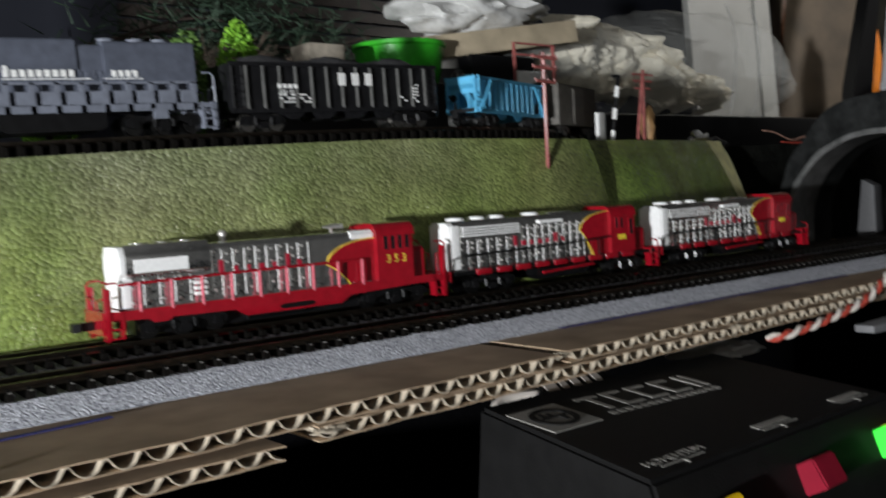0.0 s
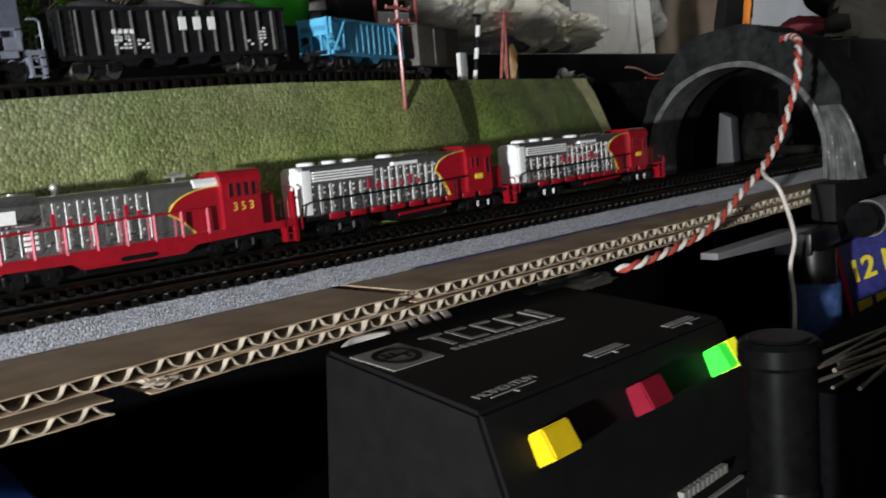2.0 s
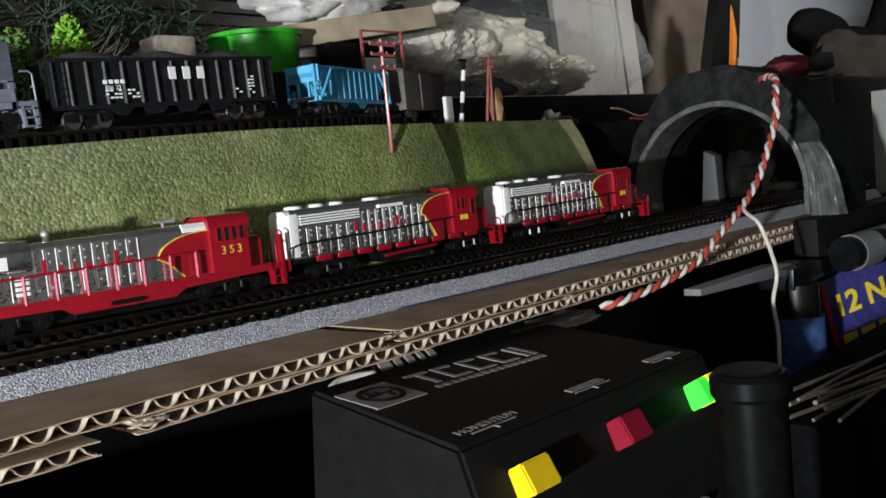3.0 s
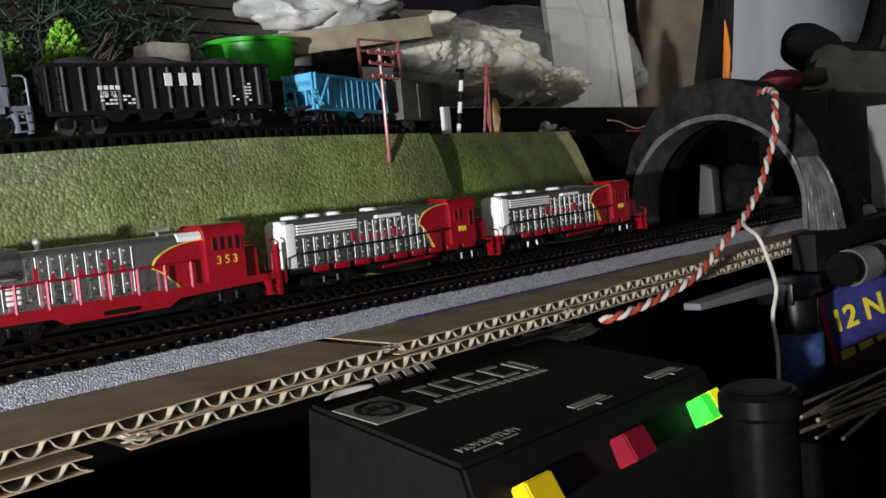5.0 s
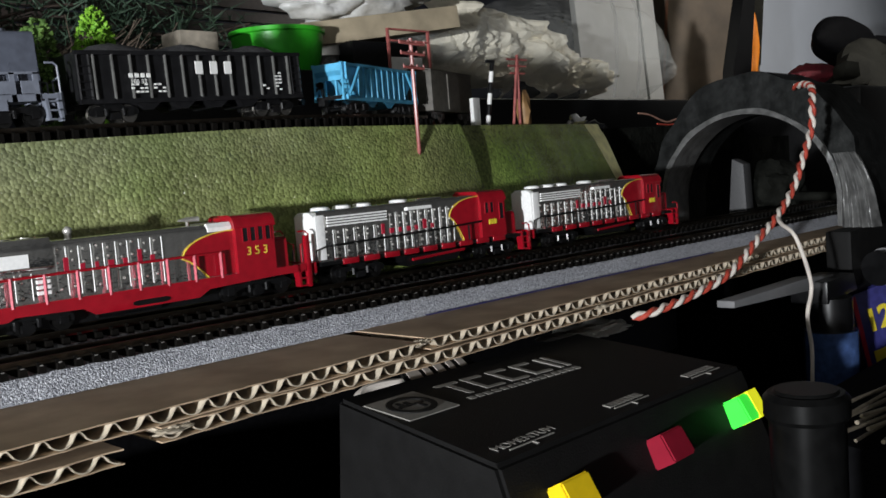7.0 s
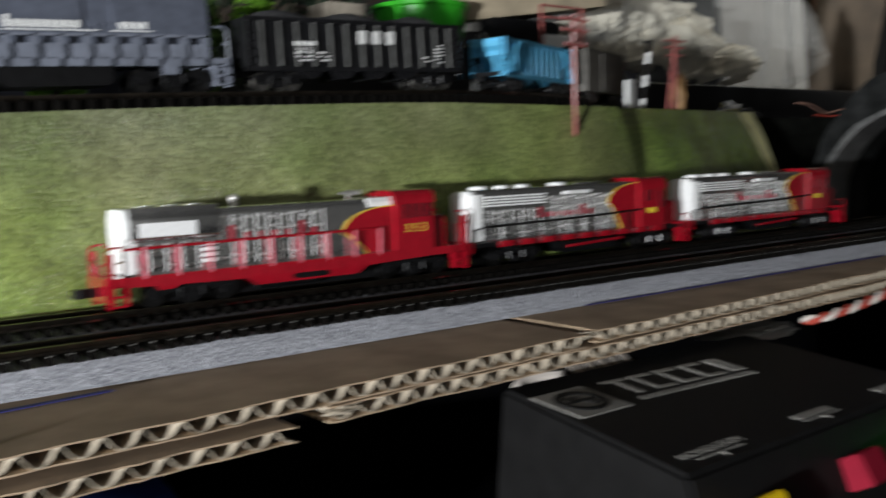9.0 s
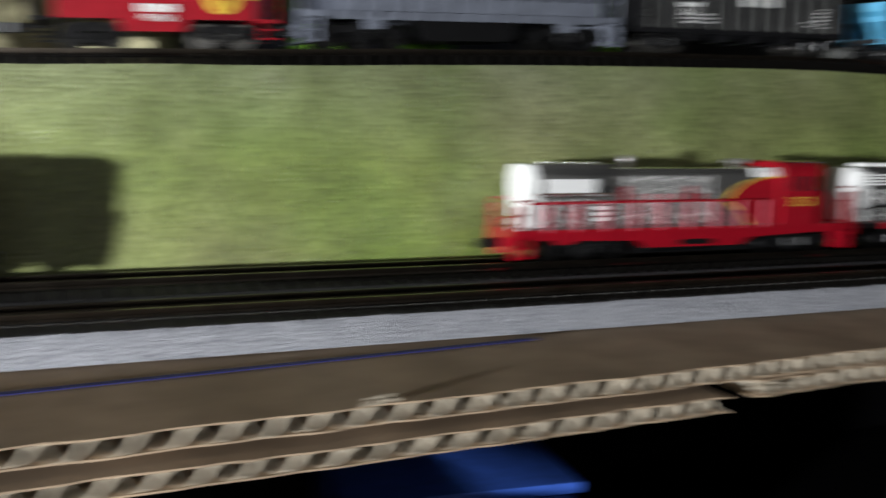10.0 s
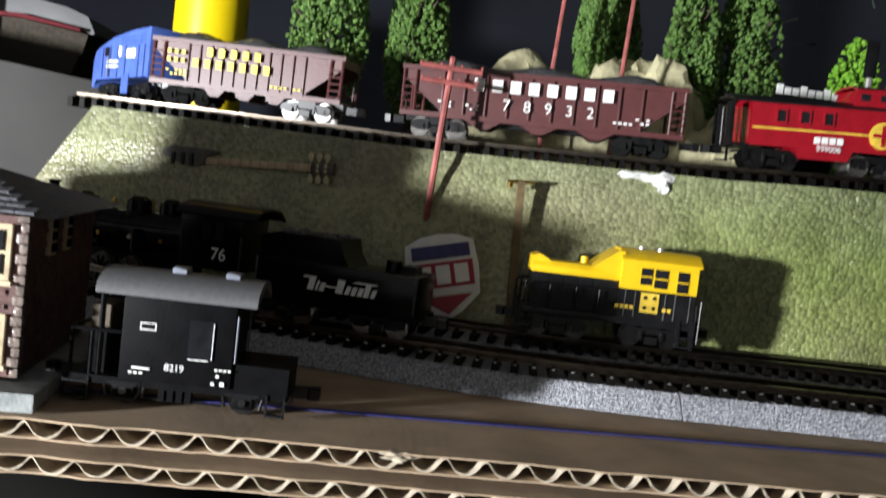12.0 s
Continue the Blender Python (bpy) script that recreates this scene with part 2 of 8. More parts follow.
# ---- helpers for meshes ----
def bm_box(bm, x0, x1, y0, y1, z0, z1, m=None):
    vs = [bm.verts.new((x, y, z)) for x in (x0, x1) for y in (y0, y1) for z in (z0, z1)]
    for f in ((0, 1, 3, 2), (4, 6, 7, 5), (0, 4, 5, 1), (2, 3, 7, 6), (0, 2, 6, 4), (1, 5, 7, 3)):
        bm.faces.new([vs[i] for i in f])
    if m is not None:
        bmesh.ops.transform(bm, matrix=m, verts=vs)
    return vs


def thing(name, m, label="", category="", group="", kind=""):
    ob = new(name)
    ob.empty_display_size = 0.01
    ob.matrix_basis = m
    return tagged(ob, label, category, group, kind)


def part(name, bm, material, parent=None, label="", crease=36):
    bmesh.ops.recalc_face_normals(bm, faces=bm.faces)
    me = bpy.data.meshes.new(name)
    bm.to_mesh(me)
    bm.free()
    me.materials.append(material)
    me.shade_smooth()
    me.set_sharp_from_angle(angle=math.radians(crease))
    ob = new(name, me)
    ob.parent = parent
    return tagged(ob, label)


def box_part(name, x0, x1, y0, y1, z0, z1, material, parent=None, label="", bevel=0.0):
    bm = bmesh.new()
    bm_box(bm, x0, x1, y0, y1, z0, z1)
    if bevel:
        bmesh.ops.bevel(bm, geom=bm.edges[:], offset=bevel, segments=2, affect="EDGES", profile=0.6)
    return part(name, bm, material, parent, label)


def bm_cyl(bm, p0, p1, r0, r1=None, sides=12, caps=True):
    r1 = r0 if r1 is None else r1
    p0, p1 = Vector(p0), Vector(p1)
    q = (p1 - p0).to_track_quat("Z", "Y")
    rings = []
    for p, r in ((p0, r0), (p1, r1)):
        rings.append([bm.verts.new(p + q @ Vector((r * math.cos(a), r * math.sin(a), 0))) for a in (2 * math.pi * k / sides for k in range(sides))])
    for k in range(sides):
        bm.faces.new((rings[0][k], rings[0][(k + 1) % sides], rings[1][(k + 1) % sides], rings[1][k]))
    if caps:
        bm.faces.new(rings[0][::-1])
        bm.faces.new(rings[1])


def bm_tube(bm, pts, r, sides=8):
    pts = [Vector(p) for p in pts]
    rings = []
    up = Vector((0.13, 0.21, 1)).normalized()
    for i, p in enumerate(pts):
        d = (pts[min(i + 1, len(pts) - 1)] - pts[max(i - 1, 0)]).normalized()
        a = d.cross(up)
        if a.length < 0.05:
            a = d.cross(Vector((1, 0, 0)))
        a.normalize()
        b = a.cross(d)
        rings.append([bm.verts.new(p + r * (math.cos(t) * a + math.sin(t) * b)) for t in (2 * math.pi * k / sides for k in range(sides))])
    for u, v in zip(rings, rings[1:]):
        for k in range(sides):
            bm.faces.new((u[k], u[(k + 1) % sides], v[(k + 1) % sides], v[k]))
    bm.faces.new(rings[0][::-1])
    bm.faces.new(rings[-1])


def bm_prism(bm, outline, a, b, axis="y"):
    """Extrudes an outline of (x, z) along y, of (y, z) along x, or of (x, y) along z."""
    def at(p, c):
        return {"y": (p[0], c, p[1]), "x": (c, p[0], p[1]), "z": (p[0], p[1], c)}[axis]
    u = [bm.verts.new(at(p, a)) for p in outline]
    v = [bm.verts.new(at(p, b)) for p in outline]
    n = len(outline)
    for k in range(n):
        bm.faces.new((u[k], u[(k + 1) % n], v[(k + 1) % n], v[k]))
    bm.faces.new(u)
    bm.faces.new(v[::-1])


def prism_part(name, outline, a, b, material, parent=None, label="", axis="y", bevel=0.0):
    bm = bmesh.new()
    bm_prism(bm, outline, a, b, axis)
    if bevel:
        bmesh.ops.bevel(bm, geom=bm.edges[:], offset=bevel, segments=2, affect="EDGES", profile=0.6)
    return part(name, bm, material, parent, label)


def cyl_part(name, p0, p1, r0, material, parent=None, label="", r1=None, sides=16):
    bm = bmesh.new()
    bm_cyl(bm, p0, p1, r0, r1, sides)
    return part(name, bm, material, parent, label)


def tube_part(name, pts, r, material, parent=None, label="", sides=6):
    bm = bmesh.new()
    bm_tube(bm, pts, r, sides)
    return part(name, bm, material, parent, label)


def text_part(name, body, size, m, material, parent=None, bold=0.0):
    """Raised lettering in the built-in font, as a mesh; m places its plane."""
    cu = bpy.data.curves.new(name, "FONT")
    cu.body, cu.size, cu.align_x, cu.align_y = body, 1.0, "CENTER", "CENTER"
    cu.extrude, cu.offset = 0.02, bold / size
    tmp = bpy.data.objects.new(name, cu)
    me = bpy.data.meshes.new_from_object(tmp)
    bpy.data.objects.remove(tmp)
    bpy.data.curves.remove(cu)
    me.transform(m @ Matrix.Diagonal((size, size, size, 1)))
    me.materials.append(material)
    ob = new(name, me)
    ob.parent = parent
    return ob


def near_side(x, z, y):
    """The plane of a sign on a car's side that faces -y."""
    return Matrix.Translation((x, y, z)) @ pose(0, 0, 0, 90, 0, 0)


def blocks_part(name, boxes, y, material, parent, depth=0.0002):
    """Plain lettering blocks on a side that faces -y: (x0, x1, z0, z1)."""
    bm = bmesh.new()
    for x0, x1, z0, z1 in boxes:
        bm_box(bm, x0, x1, y - depth, y + depth, z0, z1)
    return part(name, bm, material, parent)


def lump(bm, centre, size, rough=0.25, seed=0, subdiv=2, fine=0.0):
    r = bmesh.ops.create_icosphere(bm, subdivisions=subdiv, radius=1.0)
    for v in r["verts"]:
        k = 1 + rough * noise.noise(v.co * 1.7 + Vector((seed * 3.1, seed * 1.7, seed))) + fine * noise.noise(v.co * 5.5 + Vector((seed, 2.2, seed * 1.3)))
        v.co = Vector(centre) + Vector((v.co.x * size[0] * k, v.co.y * size[1] * k, v.co.z * size[2] * k))


# ---- plan ----
REAR_Z = 0.0128
FRONT_Z = 0.0098
CURVE_X, CURVE_R = -0.055, 0.30


def foot(x):
    return 0.2305 - 0.046 * x


def lane(x, offset):
    """The plan of a line parallel to the front foot of the roadbed: straight, then a curve away on the west."""
    if x >= CURVE_X:
        return foot(x) + offset
    d = CURVE_X - x
    r = CURVE_R - offset
    return foot(x) + offset + r - math.sqrt(max(1e-6, r * r - d * d))


UP_LINE = ((-0.24, 0.0684), (-0.12, 0.0662), (-0.03, 0.0673), (0.02, 0.0693), (0.07, 0.0720), (0.12, 0.0741), (0.157, 0.0753), (0.233, 0.0775), (0.30, 0.0782))


def up_z(x):
    """Height of the upper track's rail tops, which climbs to the east."""
    return float(np.interp(x, [p[0] for p in UP_LINE], [p[1] for p in UP_LINE]))


def brow_z(x):
    """Height of the slope's upper edge."""
    return up_z(x) - float(np.interp(x, (0.0, 0.05, 0.21, 0.30), (0.0043, 0.0050, 0.0050, 0.0063)))


def up_y(x):
    """Centre line of the upper track."""
    if x > 0.235:
        return 0.2975 + 1.9 * (x - 0.235) ** 2
    if x < 0.0:
        return 0.2975 + 0.17 * -x + 0.35 * x * x
    return 0.2975


def edge_y(x):
    """Front edge of the upper level."""
    return 0.2845 + (0.17 * -x + 0.35 * x * x if x < 0 else 0)


def on_rear(x):
    dx = 0.004
    a = math.degrees(math.atan2(lane(x + dx, 0.0355) - lane(x - dx, 0.0355), 2 * dx))
    return pose(x, lane(x, 0.0355), REAR_Z, 0, 0, a)


def on_up(x):
    dx = 0.01
    a = math.degrees(math.atan2(up_y(x + dx) - up_y(x - dx), 2 * dx))
    b = math.degrees(math.atan2(up_z(x + dx) - up_z(x - dx), 2 * dx))
    return Matrix.Translation((x, up_y(x), up_z(x))) @ pose(0, 0, 0, 0, 0, a) @ pose(0, 0, 0, 0, -b, 0)


# ---- setting ----
tagged(box_part("table_top", -1.3, 2.6, -0.7, 1.6, -0.14, -0.10, M_DARK), "dark worn table top under the layout", "table top", kind="structure")
tagged(box_part("wall_north", -1.3, 2.6, 1.6, 1.65, -0.14, 1.4, M_ROOM), "dim bluish painted wall behind the layout", "wall", kind="structure")
# added walls and ceiling, pale so that they bounce light into the dark parts
tagged(box_part("wall_south", -1.3, 2.6, -0.75, -0.7, -0.14, 1.4, M_PAINT), "dull beige painted wall added to bounce light", "wall", kind="structure")
tagged(box_part("wall_west", -1.35, -1.3, -0.75, 1.65, -0.14, 1.4, M_PAINT), "dull beige painted wall added to bounce light", "wall", kind="structure")
tagged(box_part("wall_east", 2.6, 2.65, -0.75, 1.65, -0.14, 1.4, M_PAINT), "dull beige painted wall added to bounce light", "wall", kind="structure")
tagged(box_part("ceiling", -1.35, 2.65, -0.75, 1.65, 1.4, 1.45, M_PAINT), "dull beige painted ceiling added to bounce light", "ceiling", kind="structure")


# ---- corrugated cardboard ----
def cardboard_sheet(x0, x1, y0, y1, z_top, thick, label, seed=0, pitch=0.0079):
    t = thing("cardboard_sheet", pose(0, 0, 0), label, "cardboard", "stacked cardboard sheets")
    rnd = random.Random(seed)
    n = int((x1 - x0) / 0.0026)
    liner = 0.00034

    def front(i, amp):
        x = x0 + (x1 - x0) * i / n
        return y0 + amp * noise.noise(Vector((x * 90, seed, 0.3))) + 0.0003 * rnd.uniform(-1, 1)

    for name, za, zb, amp in (("top_liner", z_top - liner, z_top, 0.0009), ("bottom_liner", z_top - thick, z_top - thick + liner, 0.0009)):
        bm = bmesh.new()
        rows = []
        for i in range(n + 1):
            x = x0 + (x1 - x0) * i / n
            y = front(i, amp)
            sag = 0.0002 * noise.noise(Vector((x * 40, seed + 5, 1)))
            rows.append([bm.verts.new((x, yy, z + sag)) for yy, z in ((y, za), (y, zb), (y1, zb), (y1, za))])
        for u, v in zip(rows, rows[1:]):
            for k in range(4):
                bm.faces.new((u[k], u[(k + 1) % 4], v[(k + 1) % 4], v[k]))
        bm.faces.new(rows[0])
        bm.faces.new(rows[-1][::-1])
        part(name, bm, M_CARD, t)
    # the fluted paper between the liners
    bm = bmesh.new()
    step = pitch / 14
    m = int((x1 - x0 - 0.0006) / step)
    mid, amp = z_top - thick / 2, thick / 2 - liner - 0.0001
    rows = []
    phase = rnd.uniform(0, 6)
    for i in range(m + 1):
        x = x0 + 0.0003 + i * step
        a = phase + 2 * math.pi * x / pitch + 0.5 * noise.noise(Vector((x * 30, seed, 4)))
        s = math.sin(a)
        s = math.copysign(abs(s) ** 0.8, s)
        lean = 0.0006 * math.cos(a)
        z = mid + amp * s
        w = 0.00017 + 0.00009 * noise.noise(Vector((x * 260, seed, 2)))
        y = y0 + 0.0002 + 0.0008 * noise.noise(Vector((x * 130, seed, 7)))
        rows.append([bm.verts.new((x + lean, yy, z + dz)) for yy, dz in ((y, -w), (y, w), (y0 + 0.03, w), (y0 + 0.03, -w))])
    for u, v in zip(rows, rows[1:]):
        for k in range(4):
            bm.faces.new((u[k], u[(k + 1) % 4], v[(k + 1) % 4], v[k]))
    bm.faces.new(rows[0])
    bm.faces.new(rows[-1][::-1])
    part("fluted_core", bm, M_KRAFT, t, "cream torn fluted paper core")
    # dark block added inside, in place of the shade deep in the flutes
    box_part("flute_stop", x0 + 0.001, x1 - 0.001, y0 + 0.03, y1 - 0.001, z_top - thick + liner, z_top - liner, M_FLUTESTOP, t)
    return t


cardboard_sheet(-0.42, 0.1985, 0.187, 0.52, 0.0, 0.0038, "brown corrugated cardboard sheet with a torn front edge", 1)
cardboard_sheet(0.2035, 0.66, 0.1875, 0.52, 0.0002, 0.0036, "brown corrugated cardboard sheet butted against another", 2)
cardboard_sheet(0.1135, 0.66, 0.1865, 0.45, -0.0040, 0.0038, "lower brown corrugated cardboard sheet, torn at its end", 3)
cardboard_sheet(-0.42, 0.1025, 0.1835, 0.45, -0.0056, 0.0036, "lower brown corrugated cardboard sheet, cut short", 4)
tagged(box_part("support_block", -0.4, 0.64, 0.36, 0.5, -0.10, -0.0095, M_DARK), "black support block under the cardboard", "support")

# torn paper scraps at the sheet ends
for x, y, z, s, lab in ((0.1165, 0.1862, -0.0052, 0.0042, "torn"), (0.2005, 0.1880, -0.0006, 0.0028, "torn"), (0.2925, 0.1868, -0.0045, 0.0030, "torn"), (-0.1275, 0.1868, -0.0008, 0.0030, "torn"), (0.026, 0.1885, 0.0006, 0.003, "torn")):
    bm = bmesh.new()
    lump(bm, (x, y, z), (s, 0.0010, 0.0007), 1.1, x * 100, 3, 0.7)
    tagged(part("paper_scrap", bm, M_KRAFT), "small crumpled scrap of torn cream kraft paper", "paper scrap", "torn paper scraps")


def marker_line(x0, y0, x1, y1, w, z):
    bm = bmesh.new()
    n = 40
    prev = None
    for i in range(n + 1):
        u = i / n
        x, y = x0 + (x1 - x0) * u, y0 + (y1 - y0) * u
        ww = w * (1 + 0.2 * noise.noise(Vector((x * 120, 0, 3))))
        cur = [bm.verts.new((x, y + s * ww / 2, zz)) for s, zz in ((-1, z), (1, z), (1, z - 0.0002), (-1, z - 0.0002))]
        if prev:
            for k in range(4):
                bm.faces.new((prev[k], prev[(k + 1) % 4], cur[(k + 1) % 4], cur[k]))
        prev = cur
    return tagged(part("marker_line", bm, M_BLUEINK), "dark blue marker line drawn on the cardboard", "marker line", "marker lines")


marker_line(-0.30, 0.2035, 0.077, 0.2215, 0.0021, 0.0005)
marker_line(0.232, 0.2175, 0.42, 0.2085, 0.0016, 0.0011)


# ---- roadbed, track ----
def sweep(name, offs, xs, material, label, category):
    bm = bmesh.new()
    rows = []
    for x in xs:
        rows.append([bm.verts.new((x, lane(x, o) + 0.0003 * noise.noise(Vector((x * 60, o * 100, 1))), z + (0.0004 * noise.noise(Vector((x * 300, o * 500, z * 300))) if z > 0.001 else 0))) for o, z in offs])
    m = len(offs)
    for u, v in zip(rows, rows[1:]):
        for k in range(m):
            bm.faces.new((u[k], u[(k + 1) % m], v[(k + 1) % m], v[k]))
    bm.faces.new(rows[0])
    bm.faces.new(rows[-1][::-1])
    return tagged(part(name, bm, material), label, category)


XS = [-0.27 + 0.0025 * i for i in range(131)] + [0.0605 + 0.0025 * i for i in range(250)]
sweep("roadbed", [(0, 0.0003), (0.0016, 0.0024), (0.0031, 0.0044), (0.0048, 0.0060), (0.0222, 0.0060), (0.0240, 0.0003)], [x for x in XS if x < -0.0556] + [-0.05525], M_BED, "grey speckled foam roadbed on the cardboard", "roadbed")
sweep("roadbed", [(0, 0.0003), (0.0016, 0.0024), (0.0031, 0.0044), (0.0048, 0.0060), (0.0222, 0.0060), (0.0240, 0.0003)], [-0.05475] + [x for x in XS if x > -0.0545], M_BED, "grey speckled foam roadbed on the cardboard", "roadbed")
sweep("roadbed", [(0.0245, 0.0003), (0.0270, 0.0090), (0.0440, 0.0090), (0.0455, 0.0003)], XS, M_BED, "grey foam roadbed under the rear track", "roadbed")


def track(path, z_of, label, stuff_after=260, tie_z=0.002, bright=False):
    """Rails and ties along a path of (x, y); z_of gives the top of the bed."""
    t = thing("railway_track", pose(0, 0, 0), label, "track", "model railway tracks")
    length, acc, spots = 0.0, 0.0, []
    for p, q in zip(path, path[1:]):
        d = (Vector(q) - Vector(p))
        while acc <= length + d.length:
            u = (acc - length) / d.length
            spots.append((Vector(p) + d * u, d.normalized()))
            acc += 0.0048
        length += d.length
    bm = bmesh.new()
    bm_prism(bm, [(-0.0011, 0), (0.0011, 0), (0.0009, tie_z), (-0.0009, tie_z)], -0.0088, 0.0088)
    for s in (-1, 1):
        for e in (-1, 1):
            bm_box(bm, -0.0005, 0.0005, s * 0.0047 + e * 0.0013 - 0.0004, s * 0.0047 + e * 0.0013 + 0.0004, tie_z, tie_z + 0.0007)
    spikes = len(bm.faces)
    if bright:
        bm_cyl(bm, (-0.0004, -0.0082, tie_z), (0.0004, -0.0082, tie_z), 0.00026, sides=6)
    first = None
    for p, d in spots[:stuff_after]:
        m = Matrix.Translation((p.x, p.y, z_of(p.x))) @ pose(0, 0, 0, 0, 0, math.degrees(math.atan2(d.y, d.x)))
        if first is None:
            first = part("tie", bm, M_TIE, t)
            first.data.materials.append(M_SPIKE)
            for f in first.data.polygons:
                if f.index >= spikes:
                    f.material_index = 1
            ob = first
        else:
            ob = new("tie", first.data)
            ob.parent = t
        ob.matrix_basis = m
    for s in (-1, 1):
        bm = bmesh.new()
        prof = [(-0.0008, 0), (0.0008, 0), (0.0003, 0.0005), (0.0005, 0.0014), (0.0005, 0.0018), (-0.0005, 0.0018), (-0.0005, 0.0014), (-0.0003, 0.0005)]
        prev = None
        for i, p in enumerate(path):
            a, b = Vector(path[max(0, i - 1)]), Vector(path[min(len(path) - 1, i + 1)])
            d = (b - a).normalized()
            nrm = Vector((-d.y, d.x))
            z = z_of(p[0]) + tie_z
            cur = [bm.verts.new((p[0] + nrm.x * (s * 0.0047 + o), p[1] + nrm.y * (s * 0.0047 + o), z + h)) for o, h in prof]
            if prev:
                for k in range(8):
                    bm.faces.new((prev[k], prev[(k + 1) % 8], cur[(k + 1) % 8], cur[k]))
            prev = cur
        part("rail", bm, M_RAIL, t, "dull nickel silver rail")
    return t


track([(x, lane(x, 0.0135)) for x in XS[::2]], lambda x: 0.0060, "front black model railway track on grey roadbed", bright=True)
track([(x, lane(x, 0.0355)) for x in XS[::2]], lambda x: 0.0090, "rear black model railway track at the hill's foot")
UX = [-0.243 + 0.005 * i for i in range(120)]
track([(x, up_y(x)) for x in UX if x < 0.335], lambda x: up_z(x) - 0.0052, "upper black model railway track along the hill's edge", 260, 0.0034)


# ---- hill of foam slabs ----
def hill_slab(xs_top, xs_base, label, material, step=0.003, away=0.0):
    """A slab with a sloping front, from (x0, x1) along its top edge and along its base."""
    t = thing("foam_hill", pose(0, 0, 0), label, "foam hill", "foam hill slabs")
    bm = bmesh.new()
    n = int((xs_top[1] - xs_top[0]) / step)
    k = 16
    grid = []
    for i in range(n + 1):
        u = i / n
        xt = xs_top[0] + (xs_top[1] - xs_top[0]) * u
        xb = xs_base[0] + (xs_base[1] - xs_base[0]) * u
        col = []
        for j in range(k + 1):
            v = j / k
            x = xb + (xt - xb) * v
            yt = edge_y(xt) + away * (xt - 0.334 + 0.025)
            yb = away * 1.1 * (xb - 0.347 + 0.025) + min(lane(max(xb, -0.26), 0.0462), edge_y(xt) - 0.004 + 0.05 * max(0, -0.2 - xb))
            zt = brow_z(xt) + 0.037 * away * (xt - 0.334)
            y = yb + (yt - yb) * (v ** 1.15)
            if v > 0.93:
                y += 0.0008
            if xs_top[0] < 0 and x > 0.288:
                y += 0.017 * ((x - 0.288) / 0.055) ** 2 * (1 - 0.7 * v)
            if 0.3 < xs_top[0] < 0.4 and x < 0.395:
                y += 0.0125 * ((0.395 - x) / 0.055) ** 2 * (1 - 0.7 * v)
            y += 0.0007 * noise.noise(Vector((x * 45, v * 3, 2)))
            col.append(bm.verts.new((x, y, 0.0006 + (zt - 0.0006) * v)))
        col.append(bm.verts.new((xt, yt + 0.06, zt - 0.0005)))
        col.append(bm.verts.new((xb, yt + 0.062, 0.0006)))
        grid.append(col)
    for a, b in zip(grid, grid[1:]):
        for j in range(len(a) - 1):
            bm.faces.new((a[j], b[j], b[j + 1], a[j + 1]))
    bm.faces.new(grid[0])
    bm.faces.new(grid[-1][::-1])
    bmesh.ops.recalc_face_normals(bm, faces=bm.faces)
    part("slab", bm, material, t)
    return t


hill_slab((-0.236, 0.333), (-0.275, 0.346), "olive green painted bead-foam slope behind the tracks", M_HILL)
hill_slab((0.3340, 0.4890), (0.3470, 0.5130), "second olive green painted bead-foam slope", M_HILL, 0.003, 0.238)
hill_slab((0.4894, 0.5115), (0.5134, 0.5160), "pale unpainted cut foam end of the slope", M_CUTFOAM, 0.003, 0.238)

bm = bmesh.new()
ug = [(-0.225, 0.395), (-0.20, 0.365), (-0.10, 0.325), (0.0, 0.300), (0.2, 0.2985), (0.334, 0.2985), (0.51, 0.342), (0.9, 0.37), (0.9, 0.75), (-0.225, 0.75)]
bm_prism(bm, ug, -0.0090, 0.0598, "z")
tagged(part("upper_ground", bm, M_SOIL), "dark upper level of the layout behind the slope", "layout base", kind="structure")
bm = bmesh.new()
rows = []
for i in range(60):
    x = -0.05 + 0.0135 * i
    y0 = edge_y(x) + 0.004 + (0.009 if x > 0.325 else 0.0) + 0.238 * max(0.0, x - 0.334) if x < 0.51 else 0.349
    rows.append([bm.verts.new((x, y, brow_z(x) - 0.0006 + 0.0006 * noise.noise(Vector((x * 50, y * 50, 0))))) for y in (y0, y0 + 0.03, 0.43, 0.52, 0.62, 0.74)] + [bm.verts.new((x, 0.74, 0.05)), bm.verts.new((x, y0, 0.05))])
for u, v in zip(rows, rows[1:]):
    for j in range(8):
        bm.faces.new((u[j], u[(j + 1) % 8], v[(j + 1) % 8], v[j]))
bm.faces.new(rows[0])
bm.faces.new(rows[-1][::-1])
tagged(part("upper_slope_ground", bm, M_SOIL), "dark rising ground under the upper track", "layout base", kind="structure")


# ---- rolling stock ----
random.seed(4)

